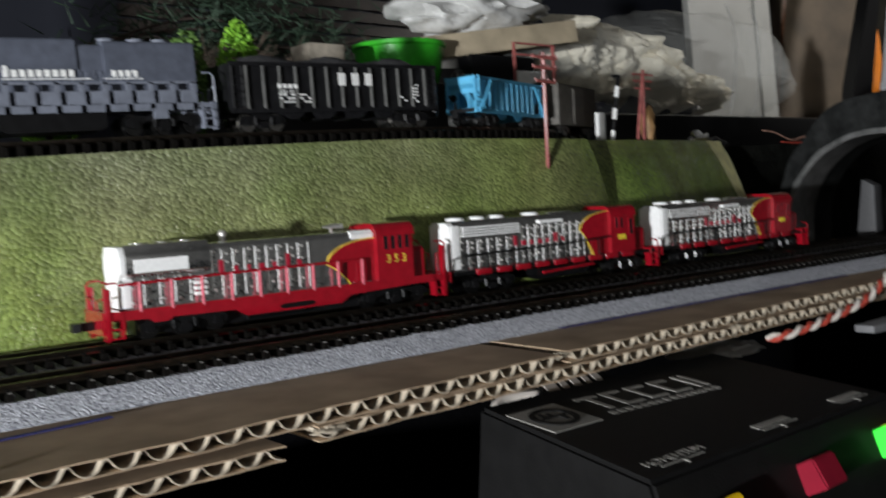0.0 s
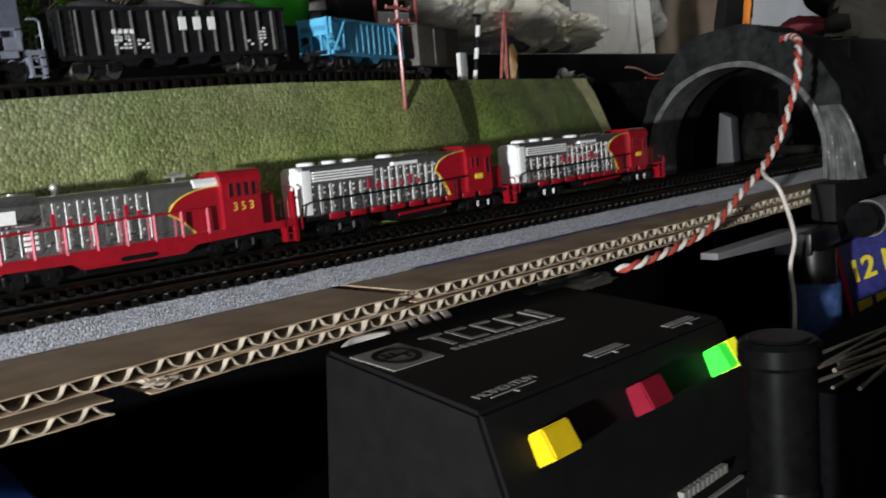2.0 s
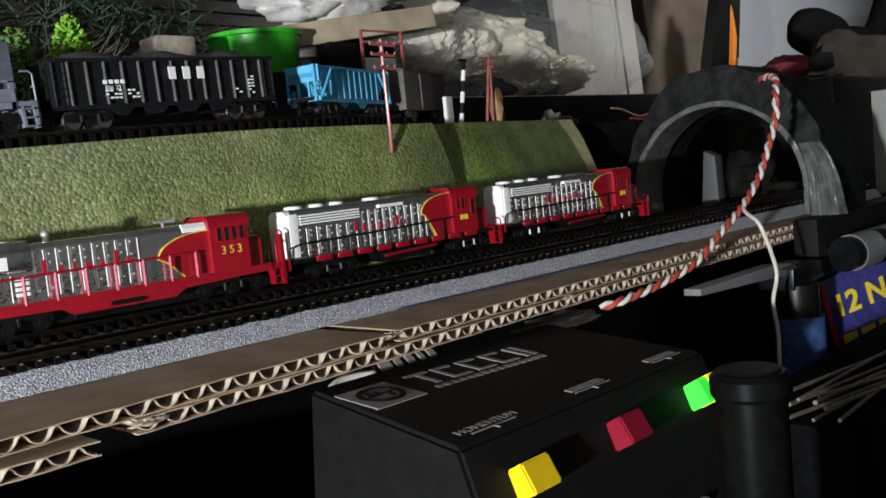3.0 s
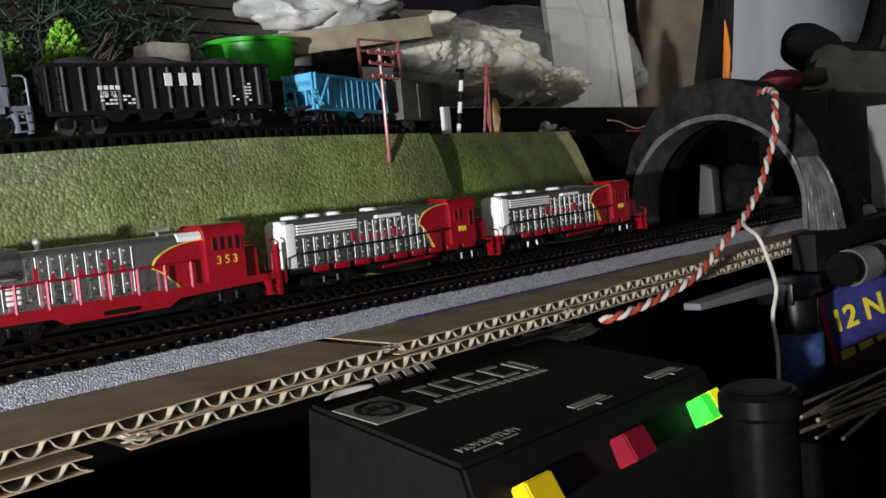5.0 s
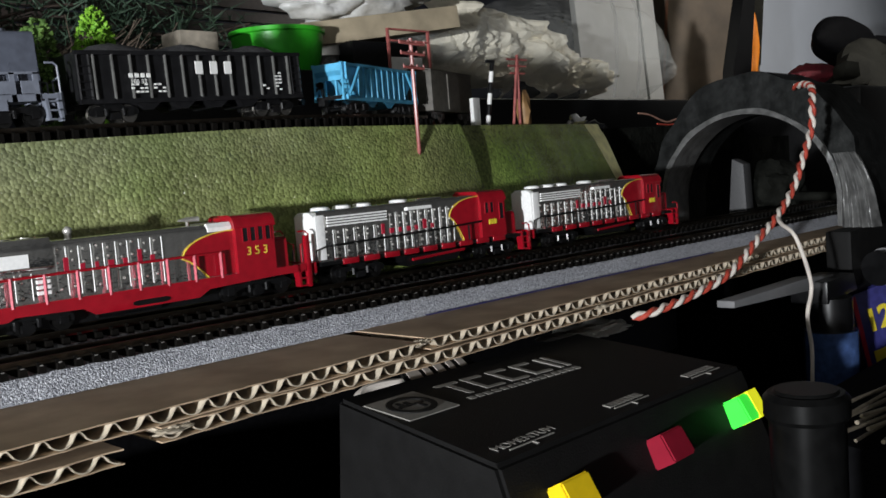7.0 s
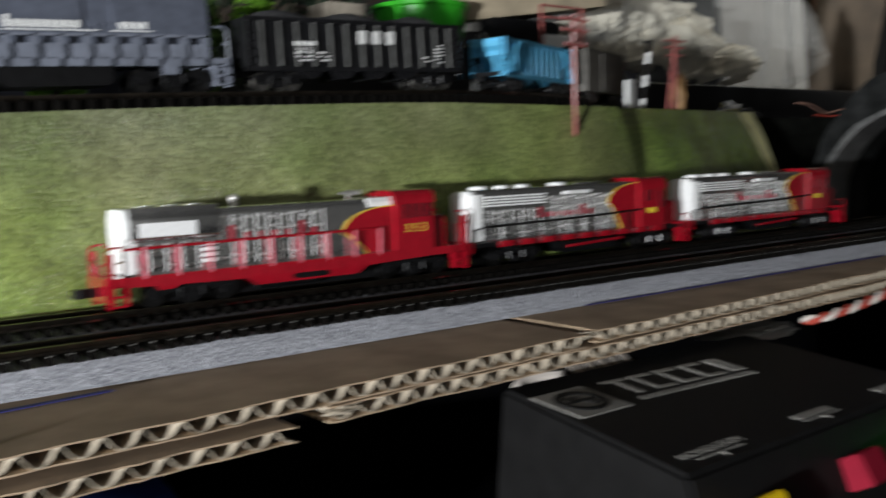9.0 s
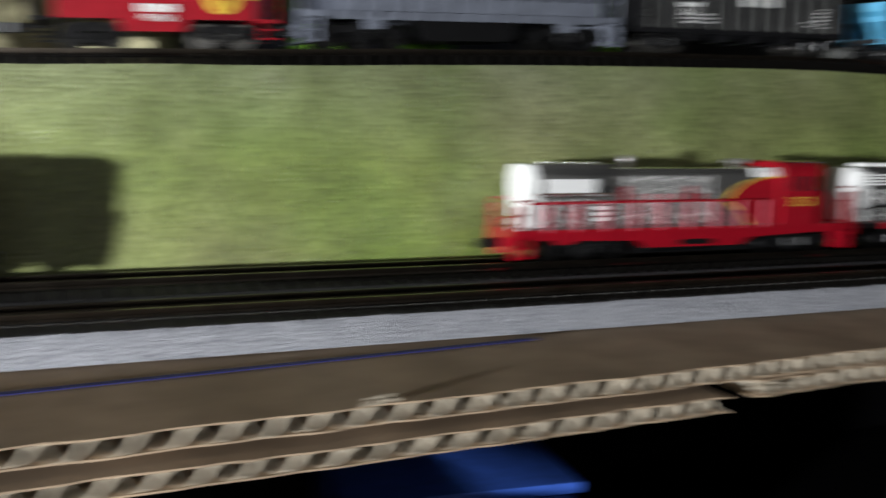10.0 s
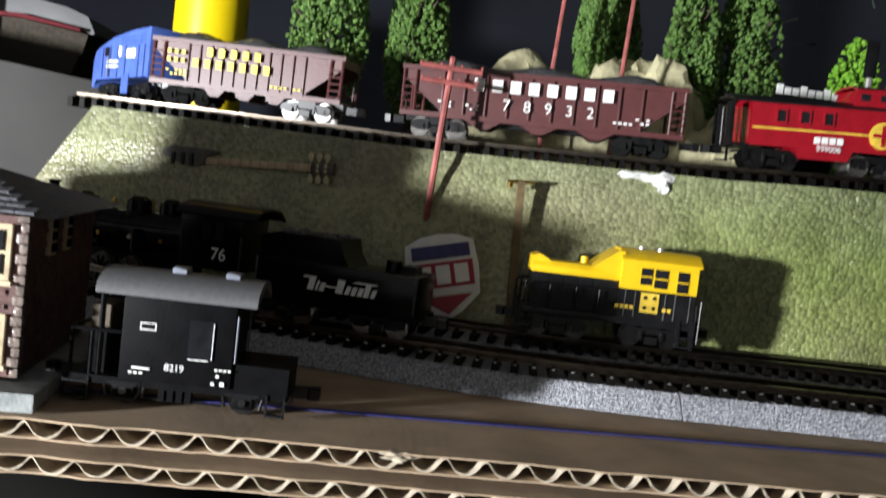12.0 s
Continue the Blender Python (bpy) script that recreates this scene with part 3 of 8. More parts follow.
def truck(parent, x, axles=2, base=0.0135, r=0.0031, wheel=M_STEEL, frame=M_BLACK, bright=False):
    """A bogie: two side frames with springs, and its wheels as parts."""
    bm = bmesh.new()
    for s in (-1, 1):
        y0, y1 = (0.0056, 0.0068) if s > 0 else (-0.0068, -0.0056)
        h = base / 2 + 0.003
        bm_prism(bm, [(-h, 0.0028), (-h, 0.0046), (-h + 0.002, 0.0056), (h - 0.002, 0.0056), (h, 0.0046), (h, 0.0028), (h - 0.003, 0.0024), (h * 0.45, 0.0040), (-h * 0.45, 0.0040), (-h + 0.003, 0.0024)], y0, y1)
        for i in range(axles):
            wx = -base / 2 + base * i / (axles - 1)
            yy = s * 0.0072
            bm_box(bm, wx - 0.0012, wx + 0.0012, min(yy, s * 0.006), max(yy, s * 0.006), 0.0022, 0.0044)
        bm_box(bm, -0.0018, 0.0018, min(s * 0.0074, s * 0.006), max(s * 0.0074, s * 0.006), 0.0012, 0.0034)
        for k in (-1, 1):
            bm_cyl(bm, (k * 0.0032, s * 0.0070, 0.0024), (k * 0.0032, s * 0.0070, 0.0048), 0.0007, sides=6)
    bm_box(bm, -0.003, 0.003, -0.006, 0.006, 0.0040, 0.0064)
    tr = part("bogie_frame", bm, frame, parent)
    tr.location = (x, 0, 0)
    for i in range(axles):
        bm = bmesh.new()
        wx = -base / 2 + base * i / (axles - 1)
        for s in (-1, 1):
            bm_cyl(bm, (wx, s * 0.0040, r), (wx, s * 0.0054, r), r, r * 0.97, sides=18)
            bm_cyl(bm, (wx, s * 0.0036, r), (wx, s * 0.0040, r), r * 1.14, sides=18)
        bm_cyl(bm, (wx, -0.0054, r), (wx, 0.0054, r), 0.0008, sides=8)
        part("wheelset", bm, M_WHEEL if bright else wheel, tr, "metal wheelset")
    return tr


def coupler(parent, x, s, z=0.0052):
    bm = bmesh.new()
    bm_prism(bm, [(0, -0.0009), (s * 0.0035, -0.0009), (s * 0.0042, -0.0021), (s * 0.0062, -0.0015), (s * 0.0062, 0.0016), (s * 0.0050, 0.0020), (s * 0.0040, 0.0009), (0, 0.0009)], z - 0.0012, z + 0.0012, "z")
    c = part("coupler", bm, M_BLACK, parent)
    c.location = (x, 0, 0)
    return c


def stanchions(parent, xs, y, z0, z1, material, r=0.00032):
    for x in xs:
        tube_part("stanchion", [(x, y, z0), (x, y, z1)], r, material, parent, sides=6)


def end_steps(parent, x, s, material, high=0.0165):
    """Pilot plate, step wells and end rails at one end of a diesel."""
    pl = box_part("pilot_plate", min(x, x + s * 0.0009), max(x, x + s * 0.0009), -0.0078, 0.0078, 0.0028, 0.0094, material, parent)
    for k in (-1, 1):
        ya, yb = sorted((k * 0.0052, k * 0.0084))
        for dz in (0.0014, 0.0040, 0.0066):
            box_part("step_tread", min(x, x - s * 0.0042), max(x, x - s * 0.0042), ya, yb, dz, dz + 0.0005, material, pl)
        prism_part("step_side", [(x, 0.0010), (x - s * 0.0008, 0.0010), (x - s * 0.0016, 0.0092), (x, 0.0092)], ya, yb, material, pl)
        prism_part("step_side", [(x - s * 0.0042, 0.0014), (x - s * 0.0050, 0.0014), (x - s * 0.0056, 0.0092), (x - s * 0.0046, 0.0092)], ya, yb, material, pl)
    for k in (-1, 1):
        tube_part("grab_rail", [(x, k * 0.0080, 0.0085), (x, k * 0.0080, high - 0.001), (x - s * 0.001, k * 0.0076, high), (x - s * 0.0038, k * 0.0076, high)], 0.00036, material, parent)
        tube_part("grab_rail", [(x + s * 0.0004, k * 0.0080, high - 0.004), (x + s * 0.0004, k * 0.0022, high - 0.005), (x + s * 0.0004, k * 0.0022, 0.009)], 0.00034, material, parent)


def round_hood(x0, x1, half, z0, z1, r):
    pts = [(-half, z0)]
    for i in range(6):
        a = math.pi / 2 * i / 5
        pts.append((-half + r - r * math.cos(a), z1 - r + r * math.sin(a)))
    pts += [(-p[0], p[1]) for p in pts[::-1]]
    return pts


def warbonnet(parent, x_cab, half, z_top, z_sill, reach, low):
    """The red curved flank ahead of the cab, edged by a yellow stripe, on both sides."""
    curve = []
    for i in range(17):
        a = math.pi * 0.5 * i / 16
        curve.append((x_cab - reach * math.sin(a) ** 0.8, z_top - (z_top - low) * (1 - math.cos(a)) ** 0.9))
    back = [(x_cab - reach + (reach * 0.45) * (i / 8) ** 0.7, low - (low - z_sill) * (i / 8)) for i in range(1, 9)]
    line = curve + back
    for s in (-1, 1):
        y = s * half
        bm = bmesh.new()
        bm_prism(bm, line + [(x_cab, z_sill)], y - 0.00018, y + 0.00018)
        part("red_flank", bm, M_RED, parent, "red warbonnet flank")
        bm = bmesh.new()
        bm_tube(bm, [(px, y + s * 0.00016, pz) for px, pz in line], 0.00022, 6)
        part("yellow_stripe", bm, M_STRIPE, parent, "thin yellow edging stripe")


def louvred_doors(parent, xs, width, y, z0, z1, material):
    """Raised door panels with latches along a hood's side; on chrome, pale strips and dots paint in highlights."""
    for i, x in enumerate(xs):
        for s in (-1, 1):
            bm = bmesh.new()
            ya, yb = sorted((s * y, s * (y + 0.0003)))
            bm_box(bm, x, x + width, ya, yb, z0, z1)
            door = part("hood_door", bm, material, parent)
            bm = bmesh.new()
            yr = s * (y + 0.00030)
            bm_cyl(bm, (x + width - 0.0003, yr, z0), (x + width - 0.0003, yr, z1), 0.00016, sides=8)
            part("hinge_strip", bm, M_SILVER if material is M_CHROME else material, door)
            bm = bmesh.new()
            for q, fr in enumerate((0.14, 0.66, 0.90)):
                bmesh.ops.create_icosphere(bm, subdivisions=1, radius=0.00048, matrix=Matrix.Translation((x + 0.0006 + 0.0004 * (i % 2), yr, z0 + (z1 - z0) * (fr + 0.03 * ((i * 7 + q) % 3)))))
            part("door_latch", bm, M_SPIKE if material is M_CHROME else material, door)


def cab(parent, x0, x1, half, z0, z1, material, windows, front_high=True):
    """A loco cab with an arched roof and window openings cut through its sides as recesses."""
    bm = bmesh.new()
    pts = round_hood(x0, x1, half, z0, z1, 0.0035)
    bm_prism(bm, pts, x0, x1, "x")
    body = part("cab_body", bm, material, parent)
    bm = bmesh.new()
    top = [(-half - 0.0004, z1 - 0.0038)] + [(p[0] * 1.03, p[1] + 0.0004) for p in pts[1:-1]] + [(half + 0.0004, z1 - 0.0038)]
    inner = [(p[0] * 0.985, p[1] - 0.0003) for p in top[::-1]]
    bm_prism(bm, top + inner, x0 - 0.0006, x1 + 0.0006, "x")
    part("cab_roof", bm, material, parent)
    for wx0, wx1, wz0, wz1 in windows:
        for s in (-1, 1):
            bm = bmesh.new()
            ya, yb = sorted((s * (half + 0.00005), s * (half - 0.0002)))
            bm_box(bm, wx0, wx1, ya, yb, wz0, wz1)
            w = part("window_pane", bm, M_GLASSDK, body, "dark window glass")
            bm = bmesh.new()
            for a0, a1, b0, b1 in ((wx0 - 0.0003, wx0, wz0 - 0.0003, wz1 + 0.0003), (wx1, wx1 + 0.0003, wz0 - 0.0003, wz1 + 0.0003), (wx0, wx1, wz0 - 0.0003, wz0), (wx0, wx1, wz1, wz1 + 0.0003)):
                bm_box(bm, a0, a1, min(s * half, s * (half + 0.0003)), max(s * half, s * (half + 0.0003)), b0, b1)
            part("window_frame", bm, material, body)
    return body


def red_silver_sixaxle(x):
    """Six-axle hood diesel in red and chrome."""
    t = thing("diesel_locomotive", on_rear(x), "chrome and red six-axle diesel locomotive numbered 353 on the rear track", "locomotive", "red and silver diesel locomotives")
    L = 0.0605
    bm = bmesh.new()
    bm_prism(bm, [(-L + 0.003, 0.0066), (-L + 0.003, 0.0092), (L - 0.003, 0.0092), (L - 0.003, 0.0066), (L - 0.016, 0.0066), (0.020, 0.0056), (0.016, 0.0034), (-0.0175, 0.0034), (-0.021, 0.0056), (-0.040, 0.0060), (-0.042, 0.0050), (-0.046, 0.0050), (-0.047, 0.0062)], -0.0084, 0.0084)
    part("underframe", bm, M_RED, t)
    bm = bmesh.new()
    bm_prism(bm, [(-0.006, 0.0044), (-0.006, 0.0052), (-0.0045, 0.0056), (0.0045, 0.0056), (0.006, 0.0052), (0.006, 0.0044), (0.0045, 0.0040), (-0.0045, 0.0040)], -0.0086, 0.0086)
    part("tank_slot", bm, M_BLACK, t)
    box_part("centre_frame", -0.0500, 0.0500, -0.0040, 0.0040, 0.0012, 0.0068, M_BLACK, t)
    prism_part("hood", round_hood(0, 0, 0.0060, 0.0092, 0.0262, 0.0022), -0.0525, 0.0312, M_CHROME, t, "mirror chrome hood", "x")
    prism_part("radiator_housing", [(-0.0076, 0.0190), (-0.0076, 0.0240), (-0.0058, 0.0274), (0.0058, 0.0274), (0.0076, 0.0240), (0.0076, 0.0190), (0.006, 0.0180), (-0.006, 0.0180)], -0.0528, -0.0275, M_CHROME, t, "flared chrome radiator housing", "x", 0.0004)
    for s in (-1, 1):
        ya, yb = sorted((s * 0.0078, s * 0.0074))
        box_part("radiator_grille", -0.0505, -0.0345, ya, yb, 0.0194, 0.0232, M_SILVER, t, "bright silver radiator grille")
        bm = bmesh.new()
        for i in range(4):
            ya, yb = sorted((s * 0.0060, s * 0.0066))
            bm_box(bm, -0.0325, -0.0285, ya, yb, 0.0112 + i * 0.0016, 0.0122 + i * 0.0016)
        part("louvre", bm, M_SILVER, t, "bright louvre slats")
    louvred_doors(t, [-0.0515 + 0.0046 * i for i in range(4)], 0.0042, 0.0060, 0.0098, 0.0176, M_CHROME)
    louvred_doors(t, [-0.0265 + 0.0037 * i for i in range(9)], 0.0032, 0.0060, 0.0100, 0.0241, M_CHROME)
    prism_part("hood_end", [(-0.0059, 0.0094), (-0.0059, 0.0182), (-0.0075, 0.0194), (-0.0075, 0.0240), (-0.0056, 0.0270), (0.0056, 0.0270), (0.0075, 0.0240), (0.0075, 0.0194), (0.0059, 0.0182), (0.0059, 0.0094)], -0.0545, -0.0526, M_SILVER, t, "bright silver hood end", "x", 0.0004)
    for s in (-1, 1):
        ya, yb = sorted((s * 0.0059, s * 0.0065))
        # added side panel that carries the brightness of the lit hood end
        box_part("lit_end_panel", -0.0540, -0.0512, ya, yb, 0.0096, 0.0180, M_SILVER, t, "silver corner panel standing in for the lit hood end", 0.0002)
        for xx in (-0.0594, 0.0578):
            ya, yb = sorted((s * 0.0066, s * 0.0085))
            box_part("step_post", xx, xx + 0.0016, ya, yb, 0.0012, 0.0158 if xx < 0 else 0.0190, M_RED, t, "", 0.0004)
    for i in range(3):
        cyl_part("roof_fan", (-0.046 + i * 0.007, 0, 0.0272), (-0.046 + i * 0.007, 0, 0.0277), 0.0029, M_CHROME, t)
    bm = bmesh.new()
    bm_cyl(bm, (-0.020, 0, 0.026), (-0.020, 0, 0.0280), 0.0010, 0.0010)
    lump(bm, (-0.020, 0, 0.0284), (0.0014, 0.0014, 0.0014), 0.0)
    part("beacon", bm, M_SPIKE, t)
    bm = bmesh.new()
    for k, y in enumerate((-0.0020, 0.0, 0.0020)):
        bm_cyl(bm, (0.0165, y, 0.0280), (0.0215 - 0.0006 * k, y, 0.0282), 0.0003, 0.0009, 10)
    bm_cyl(bm, (0.0185, 0, 0.0258), (0.0185, 0, 0.0280), 0.0005, sides=8)
    bm_box(bm, 0.0178, 0.0192, -0.0024, 0.0024, 0.0276, 0.0281)
    part("air_horn", bm, M_SPIKE, t, "triple chrome air horn")
    for s in (-1, 1):
        prism_part("roof_panel", [(s * 0.0062, 0.0236), (s * 0.0063, 0.0250), (s * 0.0052, 0.0264), (s * 0.0044, 0.0262), (s * 0.0055, 0.0236)], 0.0222, 0.0308, M_SILVER, t, "bright silver panel", "x")
    warbonnet(t, 0.0312, 0.0063, 0.0236, 0.0093, 0.0186, 0.0160)
    cab(t, 0.0310, 0.0456, 0.0083, 0.0092, 0.0280, M_RED, [(0.0336 + 0.0029 * i, 0.0354 + 0.0029 * i, 0.0194, 0.0242) for i in range(4)])
    prism_part("nose", round_hood(0, 0, 0.0058, 0.0092, 0.0196, 0.002), 0.0456, 0.0520, M_RED, t, "", "x")
    text_part("road_number", "3 5 3", 0.0040, near_side(0.0386, 0.0160, -0.00845), M_STRIPE, t, 0.00002)
    blocks_part("side_lettering", [(-0.0245 + 0.0044 * i + 0.0002 * (i % 3), -0.0231 + 0.0044 * i + 0.0003 * (i % 2), 0.0166 + 0.0003 * (i % 2), 0.0188 + (0.0022 if i in (0, 5) else 0)) for i in range(7)], -0.0063, M_GLYPHR, t)
    for s in (-1, 1):
        tube_part("handrail", [(-0.0555, s * 0.0080, 0.0165), (-0.02, s * 0.0081, 0.0168), (0.0255, s * 0.0081, 0.0168)], 0.00042, M_RED, t, "thin red handrail")
        stanchions(t, [-0.0495 + 0.0093 * i for i in range(9)], s * 0.0082, 0.0085, 0.0170, M_STANCH, 0.00052)
    end_steps(t, -L + 0.001, -1, M_RED, 0.0172)
    end_steps(t, L - 0.001, 1, M_RED, 0.0205)
    truck(t, -0.0365, 3, 0.0205)
    truck(t, 0.0385, 3, 0.0205)
    cyl_part("air_tank", (-0.016, -0.005, 0.0032), (0.004, -0.005, 0.0032), 0.0014, M_BLACK, t)
    coupler(t, -L, -1)
    coupler(t, L, 1)
    return t


def red_silver_fouraxle(x, label):
    """Four-axle hood diesel with roof fans, in red and chrome."""
    t = thing("diesel_locomotive", on_rear(x), label, "locomotive", "red and silver diesel locomotives")
    L = 0.0575
    box_part("underframe", -L + 0.003, L - 0.003, -0.0080, 0.0080, 0.0072, 0.0086, M_BLACK, t)
    for s in (-1, 1):
        for i in range(9):
            ya, yb = sorted((s * 0.0078, s * 0.0086))
            box_part("sill_panel", -0.0450 + 0.0098 * i, -0.0450 + 0.0098 * i + 0.0072, ya, yb, 0.0068, 0.0090, M_RED, t, "red sill panel", 0.0003)
    prism_part("fuel_tank", [(-0.0145, 0.0062), (-0.016, 0.0042), (-0.0135, 0.0022), (0.0125, 0.0022), (0.0145, 0.0042), (0.0135, 0.0062)], -0.0074, 0.0074, M_BLACK, t)
    tube_part("sill_pipe", [(-0.012, -0.0083, 0.0046), (0.016, -0.0083, 0.0056)], 0.0006, M_RED, t)
    prism_part("hood", round_hood(0, 0, 0.0060, 0.0086, 0.0268, 0.0015), -0.0535, 0.027, M_CHROME, t, "mirror chrome hood", "x")
    prism_part("hood_end", [(-0.0058, 0.0090), (-0.0058, 0.0250), (-0.0035, 0.0264), (0.0035, 0.0264), (0.0058, 0.0250), (0.0058, 0.0090)], -0.0552, -0.0533, M_SILVER, t, "bright silver hood end", "x", 0.0005)
    for s in (-1, 1):
        ya, yb = sorted((s * 0.0059, s * 0.0065))
        # added side panel, pale in place of the shaded hood end
        box_part("lit_end_panel", -0.0545, -0.0506, ya, yb, 0.0092, 0.0252, M_SILVER, t, "silver corner panel standing in for the lit hood end", 0.0002)
    for i, fx in enumerate((-0.0475, -0.0375, -0.0280, -0.0100)):
        bm = bmesh.new()
        bm_cyl(bm, (fx, 0, 0.0266), (fx, 0, 0.0277), 0.0036, 0.0034, 18)
        bm_cyl(bm, (fx, 0, 0.0277), (fx, 0, 0.0280), 0.0030, 0.0024, 18)
        part("roof_fan", bm, M_SILVER, t, "round silver roof fan")
    box_part("exhaust_housing", -0.003, 0.010, -0.0036, 0.0036, 0.0266, 0.0276, M_CHROME, t, bevel=0.0004)
    for s in (-1, 1):
        ya, yb = sorted((s * 0.0060, s * 0.0066))
        grille = box_part("radiator_grille", -0.0500, -0.0215, ya, yb, 0.0206, 0.0246, M_CHROME, t)
        for j in range(4):
            yc, yd = sorted((s * 0.0064, s * 0.0070))
            box_part("grille_slat", -0.0496, -0.0219, yc, yd, 0.0209 + j * 0.0010, 0.0209 + j * 0.0010 + 0.0006, M_SILVER, grille, "bright silver grille slat")
        yc, yd = sorted((s * 0.0060, s * 0.0070))
        box_part("vent_strip", -0.0115, 0.0010, yc, yd, 0.0236, 0.0248, M_SILVER, t, "bright silver vent strip")
    louvred_doors(t, [-0.0505 + 0.0047 * i for i in range(6)], 0.0038, 0.0060, 0.0094, 0.0196, M_CHROME)
    louvred_doors(t, [-0.0200 + 0.0038 * i for i in range(9)], 0.0030, 0.0060, 0.0094, 0.0233, M_CHROME)
    warbonnet(t, 0.0275, 0.0063, 0.0262, 0.0088, 0.0165, 0.0190)
    cab(t, 0.0275, 0.0420, 0.0081, 0.0088, 0.0278, M_RED, [(0.0300, 0.0318, 0.0190, 0.0232), (0.0330, 0.0348, 0.0190, 0.0232), (0.0385, 0.0408, 0.0160, 0.0225)])
    prism_part("nose", round_hood(0, 0, 0.0055, 0.0088, 0.0185, 0.002), 0.0420, 0.0505, M_RED, t, "", "x")
    blocks_part("road_number", [(0.0318 + 0.0016 * i, 0.0329 + 0.0016 * i, 0.0141, 0.0162) for i in range(3)], -0.0082, M_GLYPHY, t)
    blocks_part("side_lettering", [(-0.0245 + 0.0042 * i, -0.0231 + 0.0042 * i + 0.0004 * (i % 2), 0.0158, 0.0176 + (0.0020 if i in (0, 5) else 0)) for i in range(7)], -0.0063, M_GLYPHR, t)
    for s in (-1, 1):
        tube_part("handrail", [(-0.0500, s * 0.0081, 0.0140), (0.0, s * 0.0082, 0.0148), (0.0272, s * 0.0082, 0.0158)], 0.00042, M_BLACK, t, "thin black handrail")
        stanchions(t, [-0.0490 + 0.0098 * i for i in range(8)], s * 0.0082, 0.0085, 0.0150, M_BLACK, 0.0004)
    box_part("pilot_plate", -L + 0.0002, -L + 0.0014, -0.0076, 0.0076, 0.0052, 0.0092, M_RED, t, "", 0.0003)
    for s in (-1, 1):
        tube_part("grab_rail", [(-L + 0.0012, s * 0.0074, 0.0090), (-L + 0.0018, s * 0.0074, 0.0130), (-L + 0.0060, s * 0.0076, 0.0140)], 0.0003, M_BLACK, t)
    end_steps(t, L - 0.001, 1, M_RED, 0.0125)
    for s in (-1, 1):
        cyl_part("drawbar_pocket", (-L + 0.0005, s * 0.0042, 0.0072), (-L - 0.0022, s * 0.0042, 0.0072), 0.0020, M_RED, t, "rounded red pocket")
    truck(t, -0.0365, 2, 0.0165)
    truck(t, 0.0365, 2, 0.0165)
    coupler(t, -L, -1)
    coupler(t, L, 1)
    return t


red_silver_sixaxle(0.1485)
red_silver_fouraxle(0.2670, "chrome and red four-axle diesel locomotive behind locomotive 353")
red_silver_fouraxle(0.3835, "chrome and red four-axle diesel locomotive beside the tunnel portal")


